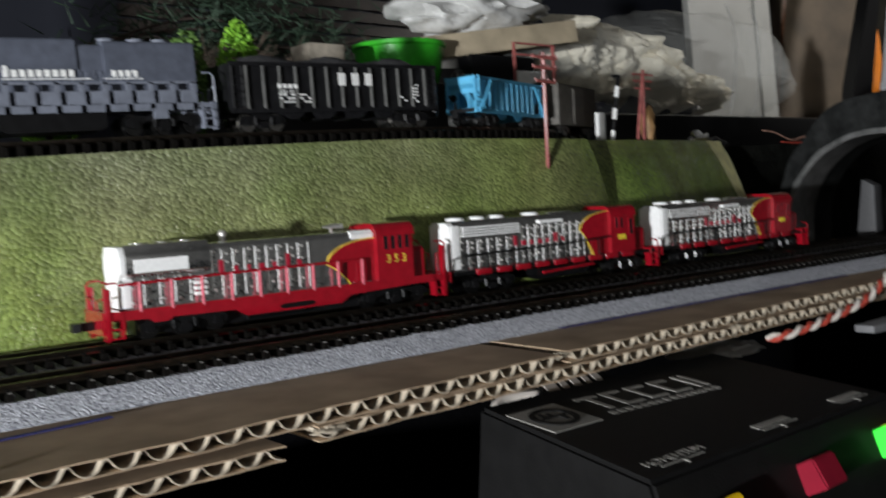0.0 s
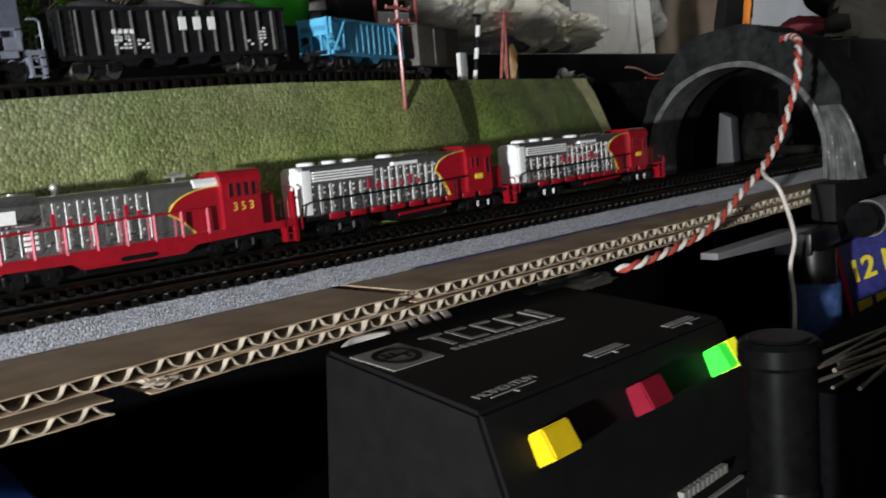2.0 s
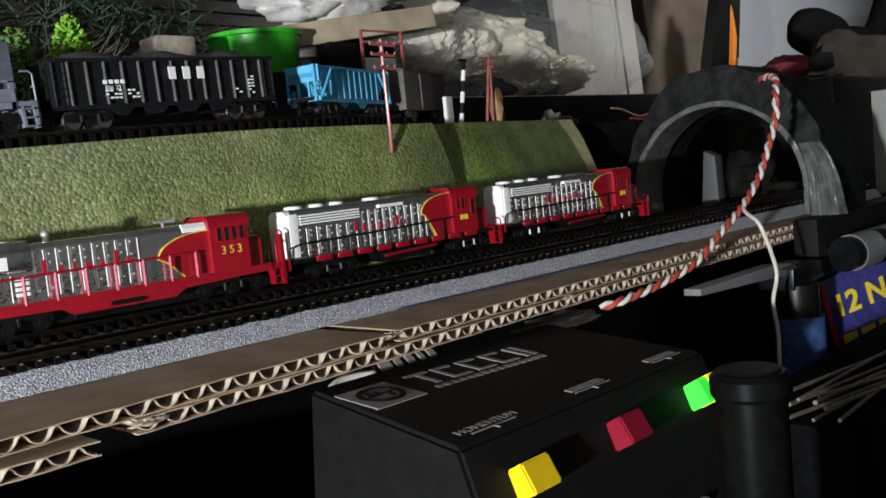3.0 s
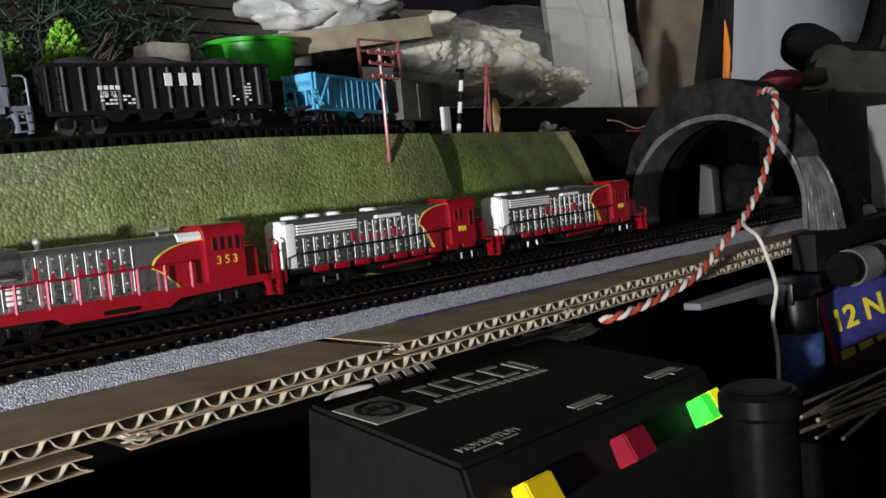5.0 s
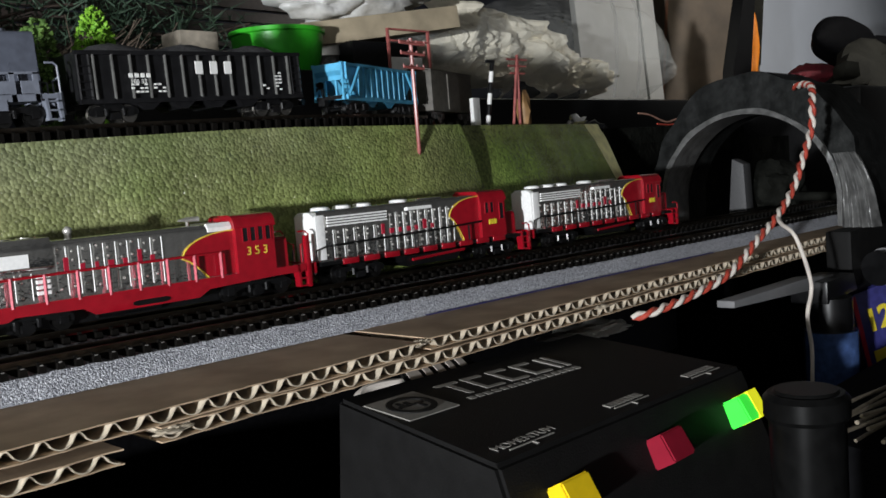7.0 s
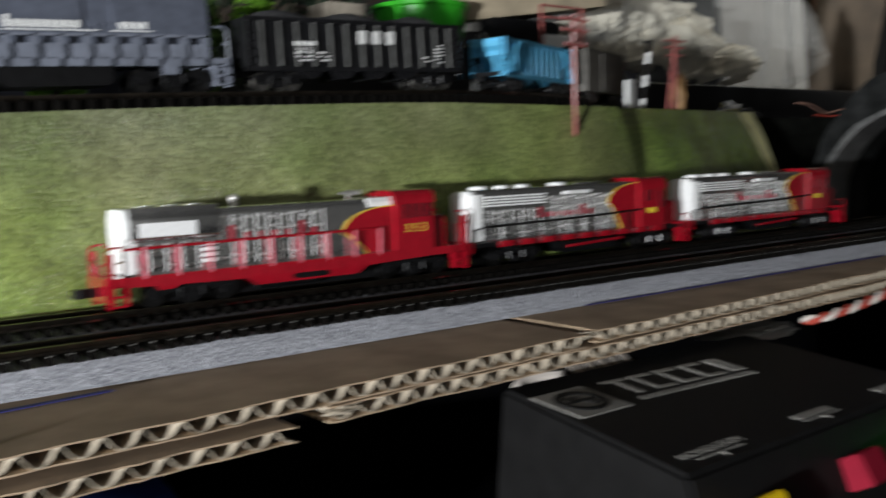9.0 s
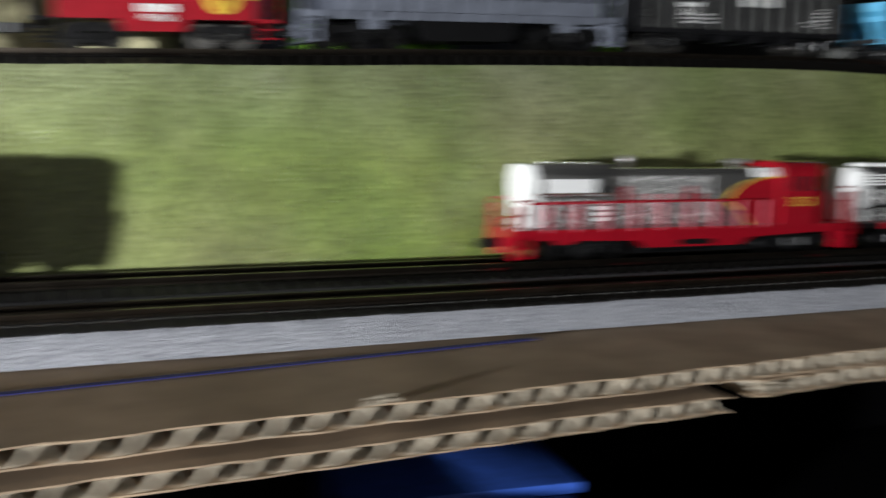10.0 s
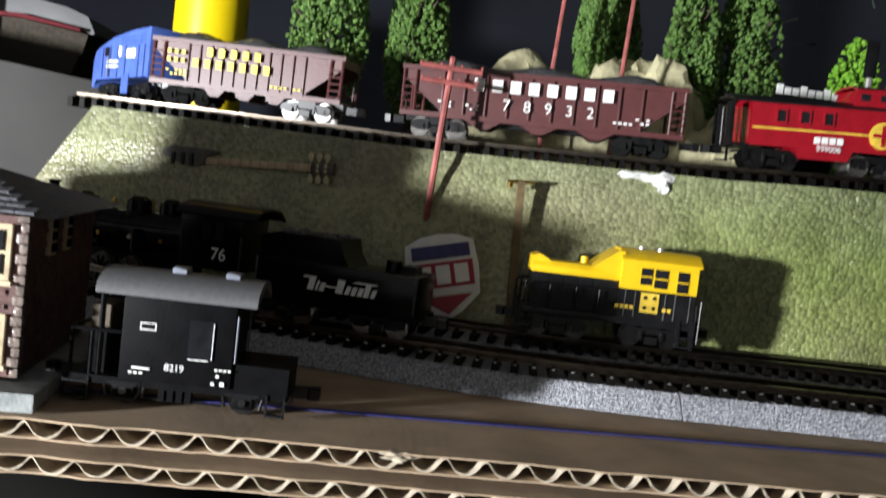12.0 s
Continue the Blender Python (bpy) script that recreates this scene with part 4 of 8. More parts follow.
def open_hopper(m, L, h, material, rib_material, ribs, label, style="slope", letters=(), coal=True, bays=3, glyph=M_WHITE, number=None, bright=(False, False), half=0.0086, rib_w=0.00042, rib_out=0.0007):
    """Open coal hopper: sides with ribs, slope ends with ladders, bays, load, two bogies."""
    t = thing("hopper_car", m, label, "hopper car", "hopper cars on the upper track")
    e = L / 2
    z0 = 0.0078
    if style == "slope":
        outline = [(-e, h), (e, h), (e, h - 0.0030), (e - 0.0015, h - 0.0045), (e - 0.0125, z0 + 0.0012), (e - 0.0125, z0), (-e + 0.0125, z0), (-e + 0.0125, z0 + 0.0012), (-e + 0.0015, h - 0.0045), (-e, h - 0.0030)]
    else:
        outline = [(-e, h), (e, h), (e, z0), (-e, z0)]
    body = prism_part("hopper_body", outline, -half + 0.0004, half - 0.0004, material, t)
    for s in (-1, 1):
        ya, yb = sorted((s * (half - 0.0006), s * (half + 0.0006)))
        box_part("top_chord", -e - 0.0003, e + 0.0003, ya, yb, h - 0.0010, h + 0.0004, material, t)
        box_part("side_sill", -e, e, ya, yb, z0 - 0.0014, z0 + 0.0002, material, t)
        for i in range(ribs):
            x = -e + 0.0135 + (L - 0.027) * i / (ribs - 1) if style == "slope" else -e + 0.006 + (L - 0.012) * i / (ribs - 1)
            yc, yd = sorted((s * (half - 0.0006), s * (half + rib_out)))
            box_part("side_rib", x - rib_w, x + rib_w, yc, yd, z0, h - 0.0008, rib_material, body, bevel=0.0001)
        for k in (-1, 1):
            for xx in (e - 0.0005, e - 0.0045):
                tube_part("end_post", [(k * xx, s * half, z0 - 0.001), (k * xx, s * half, h - 0.001)], 0.0005, material, t)
            for j in range(5):
                zz = z0 + 0.0008 + j * (h - z0 - 0.003) / 5
                tube_part("ladder_rung", [(k * (e - 0.0003), s * (half + 0.0004), zz), (k * (e - 0.0046), s * (half + 0.0004), zz)], 0.00028, material, t)
    for i in range(bays):
        x = (i - (bays - 1) / 2) * (L - 0.036) / bays * 1.0
        w = (L - 0.040) / bays / 2
        prism_part("hopper_bay", [(x - w, z0), (x + w, z0), (x + 0.0016, 0.0040), (x - 0.0016, 0.0040)], -half + 0.0012, half - 0.0012, material, t)
    box_part("centre_sill", -e + 0.001, e - 0.001, -0.0018, 0.0018, 0.0052, 0.0078, M_BLACK, t)
    for k in (-1, 1):
        bm = bmesh.new()
        bm_box(bm, k * (e - 0.001) - 0.0006, k * (e - 0.001) + 0.0006, -half, half, z0 - 0.001, z0 + 0.0006)
        bm_cyl(bm, (k * (e + 0.0006), 0.003, 0.013), (k * (e + 0.0014), 0.003, 0.013), 0.0016, sides=12)
        bm_cyl(bm, (k * (e + 0.0004), 0.003, z0), (k * (e + 0.0004), 0.003, 0.013), 0.0004, sides=6)
        part("brake_gear", bm, M_BLACK, t)
    if coal:
        bm = bmesh.new()
        n, mrows = 44, 8
        g = []
        for i in range(n + 1):
            x = -e + 0.002 + (L - 0.004) * i / n
            row = []
            for j in range(mrows + 1):
                y = (-1 + 2 * j / mrows) * (half - 0.0011)
                hump = 0.0046 * (1 - (2 * j / mrows - 1) ** 2) * (0.55 + 0.45 * math.sin(math.pi * 3 * i / n) ** 2) * min(1, i / 4, (n - i) / 4)
                row.append(bm.verts.new((x, y, h - 0.0004 + hump + 0.0006 * noise.noise(Vector((x * 900, y * 900, 1))))))
            g.append(row)
        for a, b in zip(g, g[1:]):
            for j in range(mrows):
                bm.faces.new((a[j], b[j], b[j + 1], a[j + 1]))
        part("coal_load", bm, M_COAL, t, "heaped black coal load")
    for boxes, gm in letters:
        blocks_part("side_lettering", boxes, -half - 0.0008, gm, t)
    if number:
        body_text, size, nx, nz = number
        text_part("car_number", body_text, size, near_side(nx, nz, -half - 0.0009), glyph, t)
    for k in (0, 1):
        truck(t, (2 * k - 1) * (e - 0.0125), 2, 0.0115, wheel=M_BOGIE if bright[k] is None else M_STEEL, frame=M_BOGIE if bright[k] is None else M_BLACK, bright=bool(bright[k]))
    coupler(t, -e, -1)
    coupler(t, e, 1)
    return t


def row(x0, z0, z1, w, gap, n, skip=()):
    return [(x0 + i * (w + gap), x0 + i * (w + gap) + w, z0, z1) for i in range(n) if i not in skip]


def small_print(x0, z0, n, rows_n, w=0.0011, h=0.0006):
    return [(x0 + i * w * 1.5, x0 + i * w * 1.5 + w, z0 + j * h * 2.1, z0 + j * h * 2.1 + h) for i in range(n) for j in range(rows_n) if (i * 7 + j * 3) % 5]


open_hopper(on_up(0.1962), 0.0918, 0.0238, M_SATIN, M_RIB, 13, "black ribbed hopper car with white lettering and a coal load", "flat",
            [(row(-0.0018, 0.0160, 0.0206, 0.0029, 0.0032, 3) + row(-0.0280, 0.0150, 0.0164, 0.0014, 0.0008, 4) + small_print(-0.0275, 0.0098, 4, 3) + small_print(-0.0190, 0.0098, 3, 3) + small_print(0.0270, 0.0100, 2, 2) + small_print(0.0330, 0.0096, 2, 6), M_WHITE)], bays=4, bright=(True, True), rib_w=0.00028,
            number=("106 33", 0.0022, -0.0246, 0.0136))
open_hopper(on_up(-0.0850), 0.0905, 0.0222, M_MAROON, M_MAROON, 10, "maroon hopper car with white lettering and a coal load", "slope",
            [(row(-0.0218, 0.0160, 0.0199, 0.0034, 0.00246, 8) + small_print(-0.0330, 0.0100, 3, 2) + small_print(-0.0240, 0.0096, 3, 2) + small_print(0.0215, 0.0096, 5, 1) + small_print(0.0300, 0.0100, 3, 2), M_WHITE)],
            number=("7   8   9   3   2", 0.0050, 0.0025, 0.0120), bright=(True, None), rib_w=0.00030, rib_out=0.00045)
open_hopper(on_up(-0.1815), 0.0690, 0.0218, M_MAROON, M_MAROON, 11, "maroon hopper car with yellow lettering and a coal load", "slope",
            [(row(-0.0140, 0.0172, 0.0200, 0.0022, 0.0021, 5) + row(-0.0190, 0.0132, 0.0160, 0.0022, 0.0021, 7) + row(-0.0285, 0.0170, 0.0184, 0.0014, 0.0012, 3) + row(-0.0285, 0.0142, 0.0156, 0.0014, 0.0012, 3) + small_print(-0.0285, 0.0098, 5, 2) + small_print(0.0080, 0.0092, 8, 1), M_GLYPHY)], bright=(None, True), rib_w=0.00022, rib_out=0.00025)


def end_frame_hopper(m):
    """Short light blue two-bay hopper seen from its end: deep end frames, ribs, triangular braces."""
    t = open_hopper(m, 0.0680, 0.0217, M_BLUE, M_BLUE, 9, "light blue two-bay hopper car with open end frames", "slope", [], False, 2, half=0.0070)
    for k in (-1, 1):
        for s in (-1, 1):
            tube_part("end_brace", [(k * 0.0310, s * 0.0084, 0.0080), (k * 0.0215, s * 0.0084, 0.0205)], 0.0006, M_BLUE, t)
        prism_part("end_plate", [(-0.0084, 0.0150), (0.0084, 0.0150), (0.0084, 0.0222), (-0.0084, 0.0222)], k * 0.0318 - 0.0003, k * 0.0318 + 0.0003, M_BLUE, t, "", "x")
        box_part("end_beam", k * 0.0315 - 0.0008, k * 0.0315 + 0.0008, -0.0086, 0.0086, 0.0066, 0.0086, M_BLUE, t)
        for y in (-0.0028, 0.0028):
            box_part("end_stake", k * 0.0318 - 0.0005, k * 0.0318 + 0.0005, y - 0.0004, y + 0.0004, 0.0086, 0.0150, M_BLUE, t)
    return t


end_frame_hopper(Matrix.Translation((0.2940, 0.3075, up_z(0.29) - 0.0008)) @ pose(0, 0, 0, 0, 0, 18.5))


def grey_diesel(x):
    """Grey hood diesel with a railed walkway."""
    t = thing("diesel_locomotive", on_up(x) @ Matrix.Diagonal((1, 1, 1.12, 1)), "grey diesel locomotive with white lettering on the upper track", "locomotive")
    L = 0.0535
    prism_part("hood", round_hood(0, 0, 0.0058, 0.0090, 0.0262, 0.0012), -0.026, 0.0475, M_GREY, t, "", "x")
    prism_part("radiator_housing", round_hood(0, 0, 0.0064, 0.0150, 0.0272, 0.0012), 0.0165, 0.0470, M_GREY, t, "", "x")
    prism_part("turbo_housing", round_hood(0, 0, 0.0064, 0.0190, 0.0276, 0.0012), -0.0225, 0.0080, M_GREY, t, "", "x")
    cab(t, -0.0405, -0.0260, 0.0082, 0.0090, 0.0284, M_GREY, [(-0.0385, -0.0350, 0.0190, 0.0235), (-0.0335, -0.0295, 0.0190, 0.0235)])
    prism_part("nose", round_hood(0, 0, 0.0058, 0.0090, 0.0190, 0.0015), -0.0500, -0.0405, M_GREY, t, "", "x")
    for fx in (0.0200, 0.0300, 0.0380):
        bm = bmesh.new()
        bm_cyl(bm, (fx, 0, 0.0270), (fx, 0, 0.0284), 0.0032, 0.0030, 18)
        part("roof_fan", bm, M_GREYLT, t)
    louvred_doors(t, [-0.0215 + 0.0045 * i for i in range(15)], 0.0037, 0.0058, 0.0100, 0.0188, M_GREY)
    box_part("walkway", -L + 0.002, L - 0.002, -0.0085, 0.0085, 0.0076, 0.0090, M_GREYLT, t)
    prism_part("fuel_tank", [(-0.017, 0.0076), (-0.017, 0.0030), (-0.015, 0.0020), (0.013, 0.0020), (0.015, 0.0030), (0.015, 0.0076)], -0.0075, 0.0075, M_BLACK, t)
    for s in (-1, 1):
        ya, yb = sorted((s * 0.0082, s * 0.0088))
        for i in range(13):
            xx = -0.0440 + 0.0074 * i
            bm = bmesh.new()
            bm_box(bm, xx - 0.0008, xx + 0.0008, ya, yb, 0.0070, 0.0152)
            part("rail_post", bm, M_GREYLT, t, "light grey rail post")
            if i < 12:
                box_part("kick_panel", xx + 0.0026, xx + 0.0066, ya, yb, 0.0092, 0.0128, M_GREYLT, t)
        box_part("handrail", -0.0450, 0.0455, ya, yb, 0.0147, 0.0154, M_GREYLT, t)
        box_part("side_sill", -0.0450, 0.0455, ya, yb, 0.0070, 0.0090, M_GREYLT, t)
        for fx in (-0.034, 0.0300):
            yc, yd = sorted((s * 0.0080, s * 0.0090))
            box_part("jacking_pad", fx, fx + 0.0048, yc, yd, 0.0046, 0.0076, M_GREYLT, t)
    blocks_part("side_lettering", row(-0.0140, 0.0170, 0.0189, 0.0015, 0.0009, 9) + [(-0.0138, -0.0126, 0.0189, 0.0200), (-0.0145, 0.0120, 0.0163, 0.0166)] + row(0.0185, 0.0170, 0.0188, 0.0014, 0.0009, 4) + [(0.0160, 0.0285, 0.0163, 0.0166)], -0.0066, M_WHITE, t)
    end_steps(t, -L + 0.001, -1, M_GREYLT, 0.0180)
    end_steps(t, L - 0.001, 1, M_GREYLT, 0.0180)
    box_part("marker_flag", -0.0475, -0.0440, -0.0092, -0.0088, 0.0130, 0.0165, mat("pink marker flag", (0.75, 0.16, 0.17), 0.6), t, "pink marker flag")
    truck(t, -0.034, 3, 0.0200)
    truck(t, 0.034, 3, 0.0200)
    coupler(t, -L, -1)
    coupler(t, L, 1)
    return t


grey_diesel(0.0920)


def red_caboose(x):
    t = thing("caboose", on_up(x), "bright red caboose with a cupola and yellow stripe", "caboose")
    L = 0.0310
    h = 0.0205
    prism_part("body", [(-0.0084, 0.0072), (-0.0084, h), (-0.0050, h + 0.0012), (0.0050, h + 0.0012), (0.0084, h), (0.0084, 0.0072)], -0.0250, 0.0250, M_RED, t, "", "x")
    bm = bmesh.new()
    bm_prism(bm, [(-0.0090, h - 0.0002), (-0.0052, h + 0.0013), (0.0052, h + 0.0013), (0.0090, h - 0.0002), (0.0090, h + 0.0004), (0.0052, h + 0.0020), (-0.0052, h + 0.0020), (-0.0090, h + 0.0004)], -L, L, "x")
    part("roof", bm, M_SATIN, t, "dark weathered roof")
    box_part("roof_walk", -L, 0.0065, -0.0016, 0.0016, h + 0.0020, h + 0.0026, M_BLACK, t)
    cup = prism_part("cupola", [(0.0068, h + 0.001), (0.0080, h + 0.0062), (0.0190, h + 0.0062), (0.0202, h + 0.001)], -0.0072, 0.0072, M_RED, t)
    prism_part("cupola_roof", [(-0.0080, h + 0.0058), (-0.0045, h + 0.0070), (0.0045, h + 0.0070), (0.0080, h + 0.0058), (0.0080, h + 0.0062), (0.0045, h + 0.0075), (-0.0045, h + 0.0075), (-0.0080, h + 0.0062)], 0.0070, 0.0200, M_RED, cup, "", "x")
    for wx in (0.0088, 0.0150):
        box_part("cupola_window", wx, wx + 0.0028, -0.0074, -0.0071, h + 0.0028, h + 0.0050, M_GLASSDK, cup)
    for wx in (-0.0172, -0.0098, -0.0024, 0.0205):
        bm = bmesh.new()
        for a0, a1, b0, b1 in ((wx - 0.0004, wx, 0.0145, 0.0188), (wx + 0.0026, wx + 0.0030, 0.0145, 0.0188), (wx, wx + 0.0026, 0.0145, 0.0149), (wx, wx + 0.0026, 0.0184, 0.0188)):
            bm_box(bm, a0, a1, -0.0090, -0.0084, b0, b1)
        w = part("window_frame", bm, M_RED, t)
        box_part("window_pane", wx, wx + 0.0026, -0.0087, -0.0085, 0.0149, 0.0184, M_GLASSDK, w)
    bm = bmesh.new()
    bm_box(bm, -0.0245, 0.0245, -0.0088, -0.0084, 0.0124, 0.0130)
    part("yellow_stripe", bm, M_STRIPE, t, "thin yellow stripe")
    bm = bmesh.new()
    bm_cyl(bm, (0.0162, -0.0084, 0.0128), (0.0162, -0.0090, 0.0128), 0.0042, sides=24)
    r = part("round_emblem", bm, M_STRIPE, t, "round yellow emblem")
    bm = bmesh.new()
    bm_box(bm, 0.0156, 0.0168, -0.0093, -0.0090, 0.0095, 0.0161)
    bm_box(bm, 0.0129, 0.0195, -0.0094, -0.0091, 0.0122, 0.0134)
    part("emblem_cross", bm, M_RED, r)
    blocks_part("side_lettering", row(-0.0050, 0.0090, 0.0110, 0.0018, 0.0006, 4), -0.0086, M_WHITE, t)
    text_part("car_number", "999006", 0.0026, near_side(-0.0004, 0.0074, -0.0089), M_WHITE, t)
    prism_part("side_skirt", [(-0.0105, 0.0074), (0.0075, 0.0074), (0.0060, 0.0040), (-0.0090, 0.0040)], -0.0086, 0.0086, M_RED, t)
    for k in (-1, 1):
        bm = bmesh.new()
        bm_box(bm, min(k * 0.025, k * L), max(k * 0.025, k * L), -0.0082, 0.0082, 0.0066, 0.0076)
        for s in (-1, 1):
            bm_cyl(bm, (k * (L - 0.0004), s * 0.0078, 0.0070), (k * (L - 0.0004), s * 0.0078, h), 0.0004, sides=6)
            for dz in (0.0022, 0.0046):
                bm_box(bm, min(k * 0.0262, k * 0.0302), max(k * 0.0262, k * 0.0302), min(s * 0.0066, s * 0.0086), max(s * 0.0066, s * 0.0086), dz, dz + 0.0005)
            bm_box(bm, k * 0.0264 - 0.0003, k * 0.0264 + 0.0003, min(s * 0.0080, s * 0.0086), max(s * 0.0080, s * 0.0086), 0.0022, 0.0072)
        bm_cyl(bm, (k * (L - 0.0004), -0.0078, 0.0130), (k * (L - 0.0004), 0.0078, 0.0130), 0.0004, sides=6)
        part("end_platform", bm, M_RED if k > 0 else M_BLACK, t)
        for s in (-1, 1):
            box_part("end_ladder", k * L - 0.0005, k * L + 0.0005, min(s * 0.0040, s * 0.0086), max(s * 0.0040, s * 0.0086), 0.0070, h - 0.0004, M_BOGIE, t)
        cyl_part("brake_stand", (k * (L + 0.0006), -0.0012, 0.0070), (k * (L + 0.0006), -0.0012, h - 0.002), 0.0007, M_BLACK, t)
    truck(t, -0.0165, 2, 0.0100)
    truck(t, 0.0165, 2, 0.0100, bright=True)
    coupler(t, -L, -1)
    coupler(t, L, 1)
    return t


red_caboose(0.0022)


def blue_diesel():
    """Blue cab diesel leading the upper train, turned away on the curve."""
    t = thing("diesel_locomotive", Matrix.Translation((-0.2268, up_y(-0.229) + 0.013, up_z(-0.23))) @ pose(0, 0, 0, 0, 0, -52) @ Matrix.Diagonal((0.94, 0.94, 0.96, 1)), "royal blue cab diesel locomotive at the end of the upper track", "locomotive")
    prism_part("body", [(0.025, 0.0078), (0.025, 0.0265), (0.012, 0.0257), (-0.0069, 0.0238), (-0.0180, 0.0204), (-0.0240, 0.0184), (-0.0258, 0.0140), (-0.0262, 0.0040), (-0.0228, 0.0040), (-0.0222, 0.0078)], -0.0085, 0.0085, M_DEEPBLUE, t, "", "y", 0.0007)
    for s in (-1, 1):
        ya, yb = sorted((s * 0.0084, s * 0.0088))
        box_part("cab_window", -0.0141, -0.0105, ya, yb, 0.0162, 0.0198, M_GLASSDK, t)
        for k in range(6):
            box_part("side_louvre", 0.0000, 0.0180, ya, yb, 0.0205 + 0.0006 * k, 0.0208 + 0.0006 * k, M_DEEPBLUE, t)
        for dx in (-0.0160, -0.0090, -0.0020, 0.0050, 0.0165, 0.0215):
            box_part("body_seam", dx - 0.00015, dx + 0.00015, ya, yb, 0.0082, 0.0200, M_BOOKBLUE, t)
        box_part("side_step", 0.0028, 0.0092, ya, yb, 0.0020, 0.0095, M_DEEPBLUE, t, "", 0.0003)
        tube_part("grab_rail", [(-0.0100, s * 0.0090, 0.0084), (-0.0100, s * 0.0090, 0.0162)], 0.0003, M_GREYLT, t)
    box_part("number_board", 0.0067, 0.0145, -0.0091, -0.0086, 0.0152, 0.0186, M_WHITE, t, "white number board")
    box_part("side_marking", -0.0006, 0.0020, -0.0091, -0.0086, 0.0158, 0.0196, M_WHITE, t, "white marking")
    blocks_part("side_lettering", row(-0.0117, 0.0136, 0.0147, 0.0016, 0.0006, 5) + row(-0.0117, 0.0117, 0.0128, 0.0016, 0.0006, 5), -0.0087, M_WHITE, t)
    for y in (-0.003, 0.003):
        box_part("windscreen", -0.0175, -0.0130, y - 0.002, y + 0.002, 0.0198, 0.0216, M_GLASSDK, t)
    cyl_part("headlight", (-0.0262, 0, 0.0130), (-0.0268, 0, 0.0130), 0.0012, M_SPIKE, t, "bright headlight")
    truck(t, -0.0135, 2, 0.0125)
    truck(t, 0.0150, 2, 0.0125)
    coupler(t, 0.025, 1)
    return t


blue_diesel()


